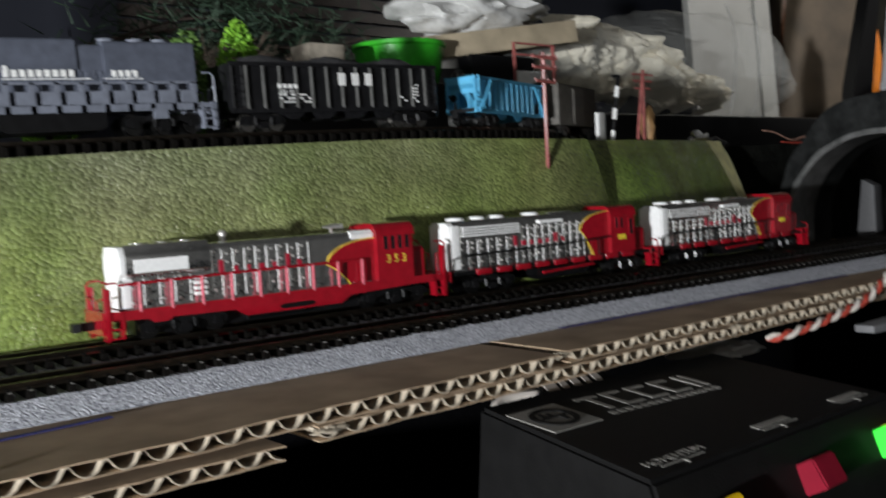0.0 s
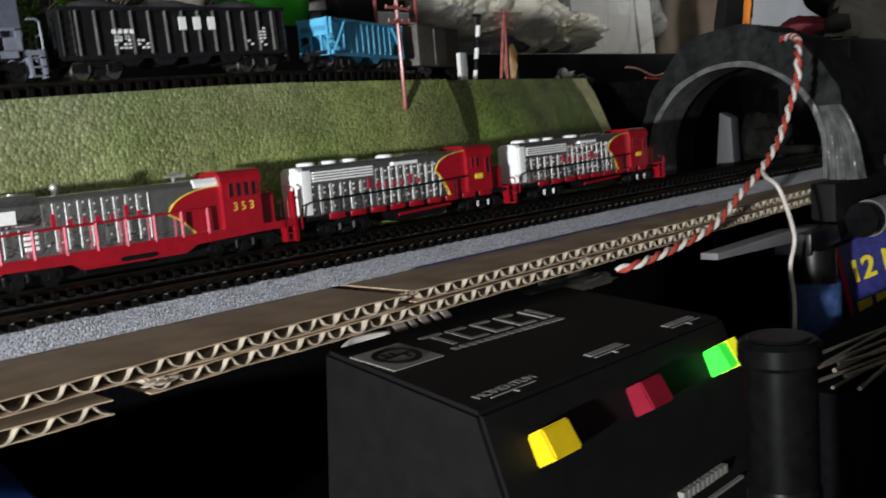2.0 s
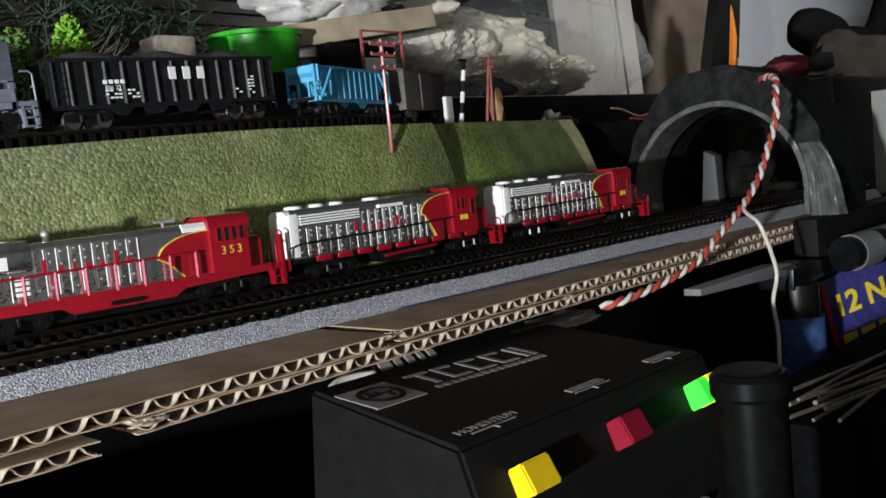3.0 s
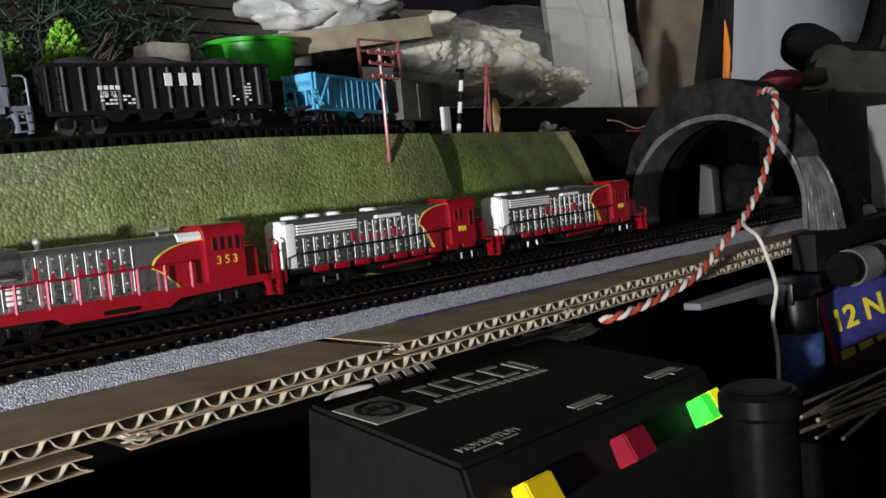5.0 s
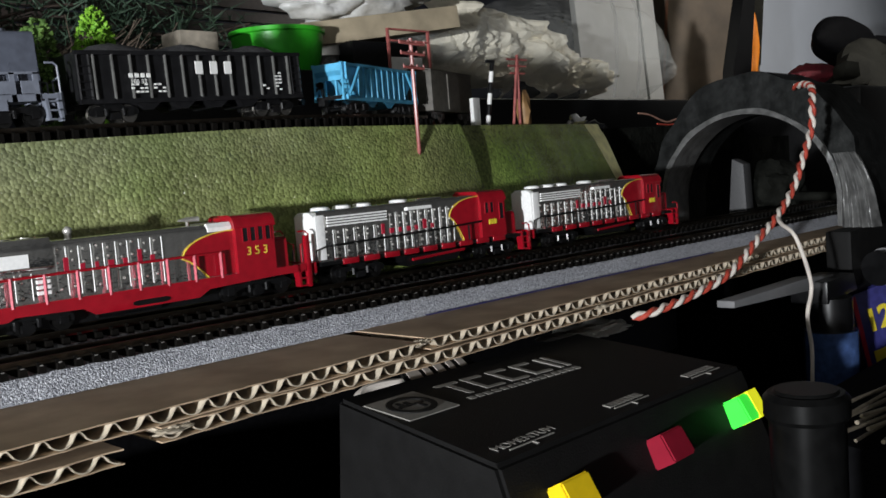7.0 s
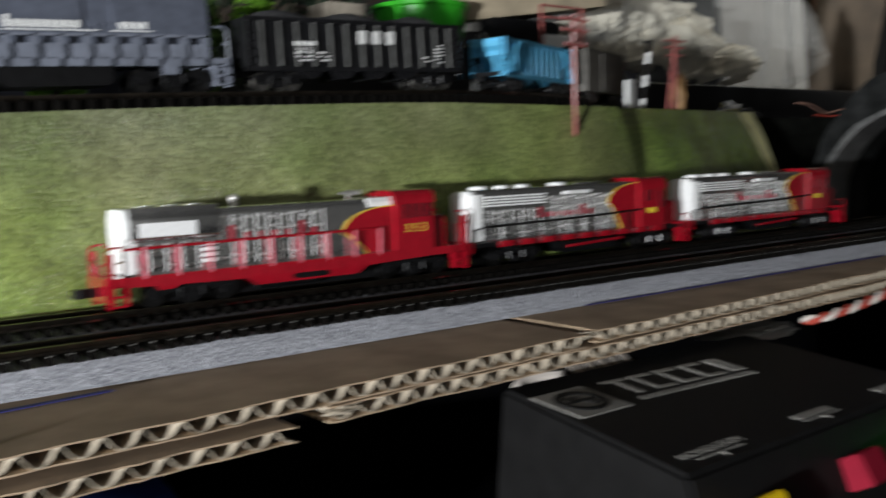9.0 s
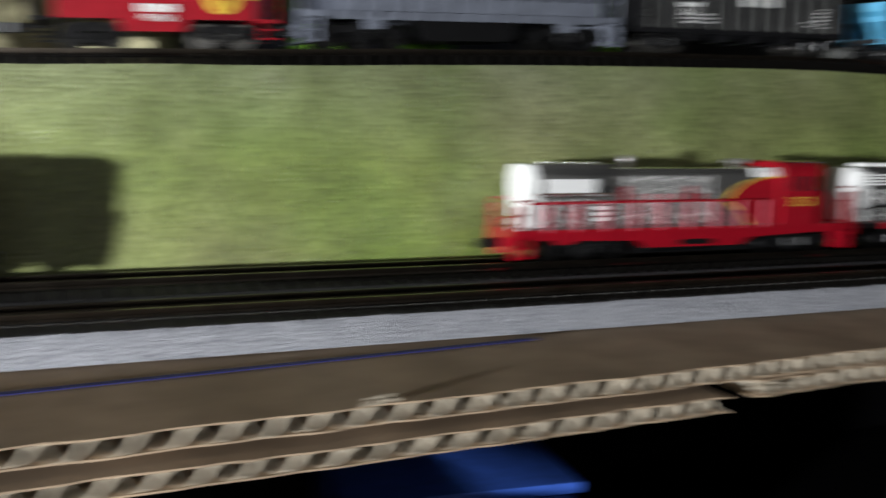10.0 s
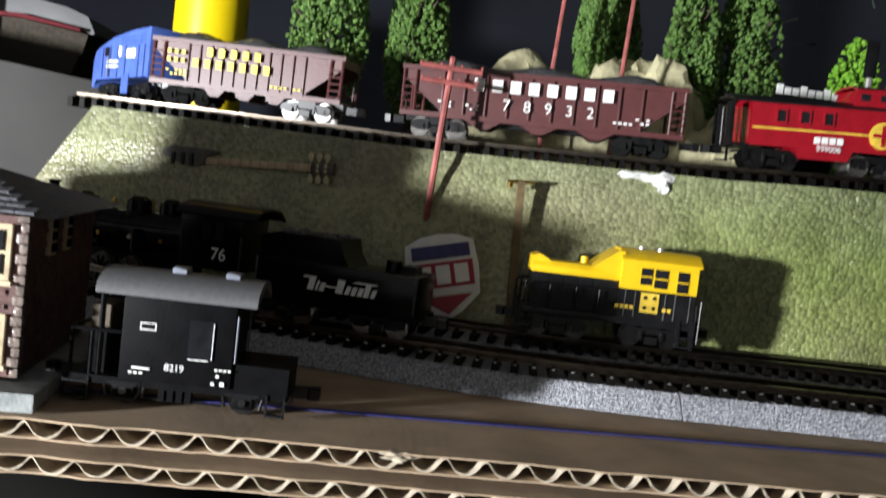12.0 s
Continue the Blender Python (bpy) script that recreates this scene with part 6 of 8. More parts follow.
            for k in (-1, 1):
                tube_part("brake_hanger", [(wx + k * 0.0042, s * 0.0062, 0.0044), (wx + k * 0.0036, s * 0.0062, 0.0016)], 0.00035, M_STEEL, t)
        tube_part("brake_rod", [(-0.0088, s * 0.0060, 0.0017), (0.0068, s * 0.0060, 0.0017)], 0.0003, M_SATIN, t)
        tube_part("grab_rail", [(0.0089, s * 0.0074, 0.0110), (0.0089, s * 0.0074, 0.0205)], 0.00022, M_GREYLT, t, "pale grab rail")
        tube_part("roof_stay", [(-0.0186, s * 0.0060, 0.0056), (-0.0186, s * 0.0060, 0.0232)], 0.0006, vb, t)
    # this panel imitates lit cardboard behind the van
    box_part("backdrop_panel", -0.0212, -0.0172, -0.0045, 0.0045, 0.0140, 0.0196, M_BOX, t, "brown panel standing in for lit cardboard behind")
    box_part("end_screen", -0.0214, -0.0170, -0.0047, 0.0047, 0.0052, 0.0140, vb, t)
    coupler(t, 0.0200, 1, 0.0048)
    coupler(t, -0.0245, -1, 0.0048)
    return t


black_caboose()


# ---- tunnel portal ----
def tunnel_portal(x, yc, label):
    t = thing("tunnel_portal", pose(x, yc, 0.0045, 0, 0, 4), label, "tunnel portal")
    ri, rise = 0.0502, 0.0150
    n = 72

    def ring(r_in, r_out, x0, x1, rough, legs_in, legs_out, material, name, seed, crown=0.0):
        bm = bmesh.new()
        rows = []
        path = [(-1, z) for z in [rise * i / 6 for i in range(6)]] + [math.pi - math.pi * i / n for i in range(n + 1)] + [(1, z) for z in [rise * (5 - i) / 6 for i in range(6)]]
        for p in path:
            if isinstance(p, tuple):
                a, b = (p[0] * legs_in, p[1]), (p[0] * legs_out, p[1])
            else:
                a = (r_in * math.cos(p), rise + r_in * math.sin(p))
                west = (1 - math.cos(p)) / 2
                ro = r_out - (0.005 * (1 - west) if crown else 0.0)
                b = (ro * math.cos(p), rise + (ro + crown) * math.sin(p))
            k = rough * noise.noise(Vector((b[0] * 60, b[1] * 60, seed)))
            b = (b[0] * (1 + k), b[1] * (1 + k * 0.8))
            xo = rough * 0.02 * noise.noise(Vector((b[0] * 90, b[1] * 90, seed + 3)))
            rows.append([bm.verts.new(v) for v in ((x0 + xo, a[0], a[1]), (x0 + xo * 2, b[0], b[1]), (x1, b[0], b[1]), (x1, a[0], a[1]))])
        for u, v in zip(rows, rows[1:]):
            for k in range(4):
                bm.faces.new((u[k], u[(k + 1) % 4], v[(k + 1) % 4], v[k]))
        bm.faces.new(rows[0])
        bm.faces.new(rows[-1][::-1])
        return part(name, bm, material, t)

    ring(ri + 0.0020, 0.0650, 0.0, 0.060, 0.045, ri + 0.0020, 0.0660, M_PORTAL, "rock_shell", 1, 0.011)
    ring(ri, ri + 0.0030, -0.0016, 0.030, 0.02, ri, ri + 0.0030, M_PORTEDGE, "arch_ring", 2)
    # fluted glossy foot of the near leg
    bm = bmesh.new()
    rows = []
    for j in range(9):
        v = j / 8
        row_v = []
        for i in range(33):
            u = i / 32
            z = -0.0005 + 0.040 * v
            arc = math.cos(math.asin(min(0.95, max(0.0, z - rise) / 0.0600)))
            y = -(0.0533 + (0.0190 - 0.0060 * v) * u) * arc
            bulge = 0.0058 * (1 - v) ** 0.7 * math.sin(math.pi * min(1, 0.12 + 0.88 * u)) ** 0.5
            flute = 0.0013 * math.cos(u * 26 + 1.4 * v) * (1 - 0.5 * v)
            row_v.append(bm.verts.new((-0.0018 - bulge + flute + 0.0006 * noise.noise(Vector((u * 9, v * 4, 2))), y, z)))
        row_v.append(bm.verts.new((0.030, -0.0600 * arc, z)))
        row_v.append(bm.verts.new((0.030, -0.0550 * arc, z)))
        rows.append(row_v)
    for u, v in zip(rows, rows[1:]):
        for k in range(35):
            bm.faces.new((u[k], u[(k + 1) % 35], v[(k + 1) % 35], v[k]))
    bm.faces.new(rows[0])
    bm.faces.new(rows[-1][::-1])
    part("fluted_foot", bm, M_PORTEDGE, t, "worn shiny fluted rock foot")
    bm = bmesh.new()
    lump(bm, (0.075, 0.010, 0.018), (0.016, 0.016, 0.018), 0.4, 5, 4, 0.12)
    prism_part("inner_wall", [(0.0205, 0.0), (0.0330, 0.0), (0.0290, 0.040), (0.0215, 0.036)], 0.050, 0.062, M_ROOF, t, "grey inner wall of the tunnel", "x", 0.001)
    part("inner_lump", bm, M_SOIL, t, "dark crumpled wrapper inside the tunnel")
    cyl_part("tunnel_rod", (0.075, -0.030, 0.012), (0.070, 0.022, 0.014), 0.0028, M_SOIL, t)
    return t


tunnel_portal(0.512, 0.2345, "dark grey moulded tunnel portal over both tracks")
tagged(box_part("black_carton", 0.488, 0.68, 0.1680, 0.1815, -0.028, 0.0042, M_CASE, bevel=0.002), "black glossy carton under the tunnel portal", "carton")


# ---- power pack ----
def power_pack():
    t = thing("power_pack", pose(0, 0, 0), "black model railway power pack with coloured buttons", "power pack")

    def top(x, y):
        return -0.0125 - 0.015 * (x - 0.17) + 0.09 * (y - 0.179)

    bm = bmesh.new()
    back, front, low = 0.1920, 0.1265, 0.1090
    x0, x1 = 0.1620, 0.2810
    a = [bm.verts.new((x0, front, top(x0, front))), bm.verts.new((x1, front, top(x1, front))), bm.verts.new((x1 + 0.003, back, top(x1, back))), bm.verts.new((x0 + 0.008, back, top(x0, back)))]
    b = [bm.verts.new((x0 - 0.002, low, -0.062)), bm.verts.new((x1 + 0.002, low, -0.066)), bm.verts.new((x1 + 0.006, back + 0.004, -0.066)), bm.verts.new((x0 + 0.006, back + 0.004, -0.062))]
    c = [bm.verts.new((v.co.x, v.co.y, -0.0985)) for v in b]
    bm.faces.new(a)
    for u, v in ((a, b), (b, c)):
        for k in range(4):
            bm.faces.new((u[k], u[(k + 1) % 4], v[(k + 1) % 4], v[k]))
    bm.faces.new(c[::-1])
    bmesh.ops.bevel(bm, geom=bm.edges[:], offset=0.0012, segments=2, affect="EDGES")
    part("case", bm, M_CASE, t)
    sx, sy = math.degrees(math.atan(0.09)), math.degrees(math.atan(0.015))

    def on_top(x, y, turn=0.0):
        return Matrix.Translation((x, y, top(x, y) + 0.0002)) @ pose(0, 0, 0, sx, sy, turn)

    def flat(name, boxes, m, material, depth=0.0002, label=""):
        bm = bmesh.new()
        for p in boxes:
            bm_prism(bm, p, -0.0004, depth - 0.00012, "z")
        bm.transform(m)
        return part(name, bm, material, t, label)

    def flat_stuff(name, boxes, m, material, depth=0.0002):
        return tagged(flat(name, boxes, m, material, depth), "fine pale printed marks", kind="stuff")

    def rect(x0, x1, y0, y1):
        return [(x0, y0), (x1, y0), (x1, y1), (x0, y1)]

    m = on_top(0.1798, 0.1722)
    flat("maker_plate", [rect(-0.0094, 0.0094, -0.0092, 0.0092)], m, M_GLYPHG, 0.0003, "pale grey plate")
    ringp = [[((r0 if i in (0, 3) else r1) * math.cos(2 * math.pi * (k + (0 if i < 2 else 1)) / 24) * 1.05, (r0 if i in (0, 3) else r1) * math.sin(2 * math.pi * (k + (0 if i < 2 else 1)) / 24)) for i in range(4)] for r0, r1 in ((0.0052, 0.0070),) for k in range(24)]
    flat_stuff("maker_ring", ringp, m @ Matrix.Translation((0, 0, 0.0004)), M_CASE, 0.0002)
    flat("maker_mark", [rect(-0.0044, 0.0044, -0.0004, 0.0006), rect(-0.003, -0.0018, 0.0006, 0.0036), rect(0.0016, 0.003, -0.0034, -0.0004), rect(-0.0006, 0.0006, 0.0006, 0.0030)], m @ Matrix.Translation((0, 0, 0.0004)), M_CASE, 0.0002)
    # maker's name as plain strokes
    m = on_top(0.2210, 0.1738, -3)
    strokes = []
    for i, w in enumerate((0.0088, 0.0078, 0.0078, 0.0078)):
        xx = -0.0245 + 0.0108 * i
        strokes.append(rect(xx, xx + w, 0.0042, 0.0060))
        if i == 0:
            strokes.append(rect(xx + 0.0034, xx + 0.0054, -0.0060, 0.0042))
        else:
            strokes += [rect(xx, xx + 0.0018, -0.0060, 0.0042), rect(xx + 0.0018, xx + w, -0.0060, -0.0044)]
    strokes += [rect(0.0195, 0.0212, -0.0060, 0.0060), rect(0.0230, 0.0247, -0.0060, 0.0060)]
    for st in strokes:
        flat("name_stroke", [st], m, M_GLYPHG, 0.0002, "pale grey printed stroke")
    flat_stuff("maker_line", [rect(-0.0245 + 0.0033 * i, -0.0245 + 0.0033 * i + 0.0022, -0.0105, -0.0082) for i in range(15)], m, M_GLYPHG)
    for x, word in ((0.1805, "MOMENTUM"), (0.2245, None), (0.2660, None)):
        m = on_top(x, 0.1335)
        if word:
            ob = text_part("control_word", word, 0.0040, m, M_GLYPHG, t)
        else:
            flat_stuff("control_word", [rect(-0.0085 + 0.0021 * i, -0.0085 + 0.0021 * i + 0.0015, -0.0013, 0.0013) for i in range(8)], m, M_GLYPHG)
        flat("control_mark", [rect(-0.0003, 0.0003, -0.0046, -0.0022), rect(-0.0085, 0.0085, -0.0028, -0.0024)], m, M_GLYPHG)
    for x, material, lab in ((0.1805, M_BTNY, "yellow lever button"), (0.2240, M_BTNR, "dark red lever button"), (0.2675, M_BTNG, "glowing green lever button")):
        bm = bmesh.new()
        bm_prism(bm, [(0.1264, -0.0276), (0.1188, -0.0234), (0.1146, -0.0304), (0.1230, -0.0351)], x - 0.0054, x + 0.0054, "x")
        bmesh.ops.bevel(bm, geom=bm.edges[:], offset=0.0005, segments=2, affect="EDGES")
        but = part("button", bm, material, t, lab)
        if material is M_BTNG:
            bm = bmesh.new()
            bm_prism(bm, [(0.1264, -0.0274), (0.1186, -0.0231), (0.1143, -0.0305), (0.1228, -0.0353)], x + 0.0004, x + 0.0057, "x")
            part("lit_half", bm, mat("yellow lit plastic", (0.75, 0.75, 0.02), 0.3, vary=0.1, emit=0.5), but, "glowing yellow half")
    bm = bmesh.new()
    for i in range(10):
        bm_box(bm, 0.2240 + 0.0026 * i, 0.2258 + 0.0026 * i, 0.1103, 0.1122, -0.0575, -0.0550)
    bm_box(bm, 0.2240, 0.2560, 0.1088, 0.1100, -0.0612, -0.0605)
    tagged(part("control_word", bm, M_GLYPHG, t), "fine pale printed marks", kind="stuff")
    return t


power_pack()

# a black bottle that stands before the power pack
t = thing("black_bottle", pose(0.2065, 0.0742, -0.0990), "glossy black plastic bottle with a flat cap before the power pack", "bottle")
bm = bmesh.new()
for z0, z1, r0, r1 in ((0.0, 0.002, 0.0074, 0.0082), (0.002, 0.060, 0.0082, 0.0082), (0.060, 0.0612, 0.0082, 0.0078), (0.0612, 0.0890, 0.0078, 0.0081)):
    bm_cyl(bm, (0, 0, z0), (0, 0, z1), r0, r1, 40)
part("bottle_body", bm, M_KNOB, t)
bm = bmesh.new()
for z0, z1, r0, r1 in ((0.0890, 0.0900, 0.0085, 0.0091), (0.0900, 0.0938, 0.0091, 0.0091), (0.0938, 0.0950, 0.0091, 0.0080), (0.0950, 0.0956, 0.0070, 0.0066)):
    bm_cyl(bm, (0, 0, z0), (0, 0, z1), r0, r1, 40)
part("bottle_cap", bm, M_KNOB, t, "flat black cap")


# ---- wires ----
def bezier(pts, n=14):
    """A smooth line through the points."""
    P = [Vector(p) for p in pts]
    P = [2 * P[0] - P[1]] + P + [2 * P[-1] - P[-2]]
    out = []
    for i in range(1, len(P) - 2):
        for k in range(n):
            u = k / n
            a, b, c, d = P[i - 1:i + 3]
            out.append(0.5 * ((2 * b) + (c - a) * u + (2 * a - 5 * b + 4 * c - d) * u * u + (3 * b - a - 3 * c + d) * u ** 3))
    out.append(P[-2])
    return out


def twisted_pair(pts, r, pitch, label):
    t = thing("twisted_wire", pose(0, 0, 0), label, "wire")
    line = bezier(pts, 40)
    dist = [0.0]
    for a, b in zip(line, line[1:]):
        dist.append(dist[-1] + (b - a).length)
    for ph, material, lab in ((0.0, M_WIRER, "red insulated strand"), (math.pi, M_WIREW, "white insulated strand")):
        pts2 = []
        for i, p in enumerate(line):
            d = (line[min(i + 1, len(line) - 1)] - line[max(0, i - 1)]).normalized()
            a = d.cross(Vector((0, 1, 0.1))).normalized()
            b = a.cross(d)
            ang = ph + 2 * math.pi * dist[i] / pitch
            pts2.append(p + r * (math.cos(ang) * a + math.sin(ang) * b))
        tube_part("strand", pts2, r * 1.02, material, t, lab, 8)
    return t


twisted_pair([(0.5095, 0.2030, 0.0812), (0.5000, 0.1935, 0.0815), (0.4800, 0.1815, 0.0780), (0.4650, 0.1755, 0.0700), (0.4620, 0.1750, 0.0580), (0.4500, 0.1750, 0.0430), (0.4380, 0.1750, 0.0300), (0.4190, 0.1750, 0.0180), (0.3970, 0.1750, 0.0090), (0.3700, 0.1750, -0.0020), (0.3440, 0.1785, -0.0076), (0.3230, 0.1820, -0.0105), (0.3175, 0.1850, -0.0116), (0.3155, 0.1885, -0.0124)], 0.00095, 0.0125, "red and white twisted wire hanging from the tunnel portal")
t = thing("single_wire", pose(0, 0, 0), "single white wire hanging down beside the power pack", "wire")
tube_part("strand", bezier([(0.4180, 0.1745, 0.0175), (0.4120, 0.1700, 0.0150), (0.4060, 0.1620, 0.0110), (0.4080, 0.1590, 0.0010), (0.4120, 0.1580, -0.0100), (0.4120, 0.1580, -0.0160), (0.4070, 0.1580, -0.0260), (0.4100, 0.1580, -0.0400), (0.4090, 0.1580, -0.0560), (0.4060, 0.1590, -0.0970)]), 0.0009, M_WIREW, t, "", 8)
t = thing("bent_wire", pose(0, 0, 0), "white cable end curling from under the cardboard", "wire")
tube_part("strand", bezier([(0.2200, 0.2000, -0.0178), (0.2050, 0.2060, -0.0160), (0.1940, 0.2075, -0.0158), (0.1880, 0.2055, -0.0176), (0.1868, 0.2040, -0.0215)]), 0.0015, M_WIREW, t, "", 8)
t = thing("striped_card", Matrix.Translation((0, 0.193, -0.0138)) @ pose(0, 0, 0, 11, 0, 0) @ Matrix.Translation((0, -0.193, 0.0138)), "black card with broad white stripes under the cardboard", "card")
prism_part("card", [(0.1985, 0.1930), (0.2290, 0.1930), (0.2420, 0.2180), (0.2110, 0.2180)], -0.0142, -0.0132, M_CASE, t, "", "z", 0.0002)
for i, w in enumerate((0.0050, 0.0026, 0.0032, 0.0022, 0.0030)):
    x0 = (0.2005, 0.2074, 0.2124, 0.2180, 0.2226)[i]
    prism_part("stripe", [(x0, 0.1936), (x0 + w, 0.1936), (x0 + w + 0.0122, 0.2175), (x0 + 0.0122, 0.2175)], -0.0133, -0.0129, M_WIREW, t, "white stripe", "z")
bm = bmesh.new()
lump(bm, (0.306, 0.203, -0.0172), (0.021, 0.010, 0.0018), 0.7, 3, 4, 0.4)
tagged(part("white_scrap", bm, M_BAGW), "crumpled white paper scrap under the cardboard edge", "paper scrap")


# ---- brick station house ----
def station_house():
    t = thing("station_house", Matrix.Translation((-0.2034, 0.1975, 0.0012)) @ pose(0, 0, 0, 0, 0, 3), "small brown brick station house with a grey shingled roof", "model house")
    w, d, h = 0.118, 0.054, 0.0365
    box_part("plinth", -w - 0.008, 0.0062, -0.0085, d + 0.006, -0.0010, 0.0028, M_STONE, t, "grey stone platform slab", 0.0005)
    body = box_part("wall", -w, 0.0, 0.0, d, 0.0035, h, M_BRICK, t, "brown brick walls")
    # brick courses on the walls that face the yard
    rnd = random.Random(5)
    bm = bmesh.new()
    for j in range(21):
        z = 0.0040 + j * 0.00142
        off = 0.0014 if j % 2 else 0
        for i in range(24):
            x = -0.0015 - i * 0.0031 - off
            if x - 0.0027 > -w and not ((-0.0138 < x < -0.0010 or -0.0368 < x < -0.0235) and (0.0050 < z < 0.0165 or 0.0200 < z < 0.0345)):
                bm_box(bm, x - 0.0027, x, -0.0003 - rnd.uniform(0, 0.00015), 0.0002, z, z + 0.0011)
        for i in range(17):
            y = 0.0004 + i * 0.0031 + off
            if y + 0.0027 < d and not ((0.0115 < y < 0.0190 or 0.0235 < y < 0.0310) and 0.0245 < z < 0.0350):
                bm_box(bm, -0.0002, 0.0003 + rnd.uniform(0, 0.00015), y, y + 0.0027, z, z + 0.0011)
    tagged(part("brickwork", bm, M_BRICK, t), "brown bricks in courses", kind="stuff")
    for x in (-0.0128, -0.0358):
        for z0, z1 in ((0.0225, 0.0335), (0.0060, 0.0160)):
            f = box_part("window_frame", x, x + 0.0105, -0.0010, 0.0004, z0, z1, M_CREAM, t, "cream window frame", 0.0002)
            hz = (z1 - z0 - 0.0030) / 2
            for i in range(2):
                for j in range(2):
                    box_part("window_pane", x + 0.0014 + 0.0042 * i, x + 0.0049 + 0.0042 * i, -0.0013, -0.0009, z0 + 0.0012 + (hz + 0.0006) * j, z0 + 0.0012 + hz + (hz + 0.0006) * j, M_GLASSDK, f, "dark window glass")
            box_part("window_sill", x - 0.0006, x + 0.0111, -0.0018, 0.0002, z0 - 0.0009, z0, M_CREAM, f)
    for y in (0.0135, 0.0255):
        f = box_part("window_frame", -0.0004, 0.0010, y, y + 0.0046, 0.0262, 0.0345, M_CREAM, t, "cream window frame", 0.0002)
        for j in range(3):
            box_part("window_pane", 0.0009, 0.0013, y + 0.0007, y + 0.0039, 0.0269 + 0.0025 * j, 0.0289 + 0.0025 * j, M_GLASSDK, f, "dark window glass")
    # rough corner stones, set one above the other, every second one longer
    rnd = random.Random(8)
    for j in range(16):
        k = 0.0015 if j % 2 else 0.0009
        q = box_part("corner_stone", -k, 0.0007, -0.0008 - rnd.uniform(0, 0.0003), k, 0.0037 + 0.00202 * j, 0.0055 + 0.00202 * j, M_QUOIN, t, bevel=0.0003)
    o = 0.0055
    bm = bmesh.new()
    e = [bm.verts.new(p) for p in ((-w - o, -o, h - 0.001), (o, -o, h - 0.001), (o, d + o, h - 0.001), (-w - o, d + o, h - 0.001))]
    r = [bm.verts.new(p) for p in ((-w + 0.018, d / 2, h + 0.0070), (-0.018, d / 2, h + 0.0070))]
    bm.faces.new((e[0], e[1], r[1], r[0]))
    bm.faces.new((e[1], e[2], r[1]))
    bm.faces.new((e[2], e[3], r[0], r[1]))
    bm.faces.new((e[3], e[0], r[0]))
    bm.faces.new(e[::-1])
    roof = part("roof", bm, M_SHINGLE, t, "grey shingled hip roof")
    # overlapping shingles on the front and end slopes
    first = None
    bm = bmesh.new()
    bm_prism(bm, [(-0.0017, 0), (0.0017, 0), (0.0017, 0.0042), (-0.0017, 0.0042)], 0.0, 0.0004, "z")
    hy = d / 2 + o
    slope = math.degrees(math.atan2(0.0080, hy))
    run = math.hypot(0.0080, hy)
    for j in range(8):
        s0 = j * 0.0038
        f = s0 / run
        half0 = -w - o + f * (o + 0.018)
        half1 = o - f * (o + 0.018)
        x = half0 + 0.0020 + (0.0018 if j % 2 else 0)
        while x < half1 - 0.0016:
            m = Matrix.Translation((x, -o, h - 0.001)) @ pose(0, 0, 0, slope, 0, 0) @ Matrix.Translation((0, s0, 0.00045 + 0.0001 * rnd.random())) @ pose(0, 0, 0, -4, 0, 0)
            if first is None:
                first = part("shingle", bm, M_SHINGLE, roof)
                ob = first
            else:
                ob = new("shingle", first.data)
                ob.parent = roof
            ob.matrix_basis = m
            x += 0.0036
    # unseen raised block with its own low gable, added to shade the hill
    cl = box_part("shadow_block", -0.1065, -0.0325, d / 2 - 0.007, d / 2 + 0.007, h + 0.003, h + 0.0145, M_BRICK, t, "brown unseen block added on the ridge to shade the hill", 0.0004)
    prism_part("shadow_block_roof", [(d / 2 - 0.010, h + 0.0143), (d / 2, h + 0.0192), (d / 2 + 0.010, h + 0.0143)], -0.1095, -0.0295, M_SHINGLE, cl, "grey shingled gable of the added block", "x")
    box_part("ridge_cap", -w + 0.016, -0.016, d / 2 - 0.001, d / 2 + 0.001, h + 0.0065, h + 0.0080, M_SHINGLE, roof)
    return t


station_house()
t = thing("trackside_signal", pose(-0.1935, 0.2420, 0.0), "small black trackside signal with a green lens", "signal")
tube_part("post", [(0, 0, 0.0), (0, 0, 0.0150)], 0.0006, M_SATIN, t, "", 8)
box_part("signal_head", -0.0012, 0.0012, -0.0008, 0.0010, 0.0120, 0.0175, M_SATIN, t, "", 0.0002)
cyl_part("lens", (0, -0.0008, 0.0136), (0, -0.0014, 0.0136), 0.0007, M_BTNG, t, "green lens")


# ---- things on the slope ----
def face(x, z):
    """A point of the slope's front at height z."""
    yb, yt = lane(max(x, -0.26), 0.0462), edge_y(x)
    v = max(0.0, min(1.0, z / brow_z(x)))
    return yb + (yt - yb) * v ** 1.15


def leaning_pole(name, x, z0, x1, z1, r, material, label, arms=(), back=0.0):
    y = face(x, z0)
    t = thing(name, pose(x, y, z0), label, name.replace("_", " "), "model line poles")
    dx, dz = x1 - x, z1 - z0
    tube_part("pole", [(0, 0.0012, -0.0025), (0, 0.0, 0.0), (dx * 0.5, back * 0.5, dz * 0.5), (dx, back, dz)], r, material, t, "", 8)
    for frac, w in arms:
        p = Vector((dx * frac, back * frac - r, dz * frac))
        arm = tube_part("cross_arm", [p + Vector((-w, 0, 0.0003)), p + Vector((w, 0, -0.0003))], r * 0.8, material, t)
        bm = bmesh.new()
        for k in range(4):
            q = p + Vector((-w + 2 * w * k / 3, 0, 0))
            bm_cyl(bm, q, q + Vector((0, 0, 0.0014)), 0.0004, sides=6)
        part("insulator", bm, material, arm)
    return t


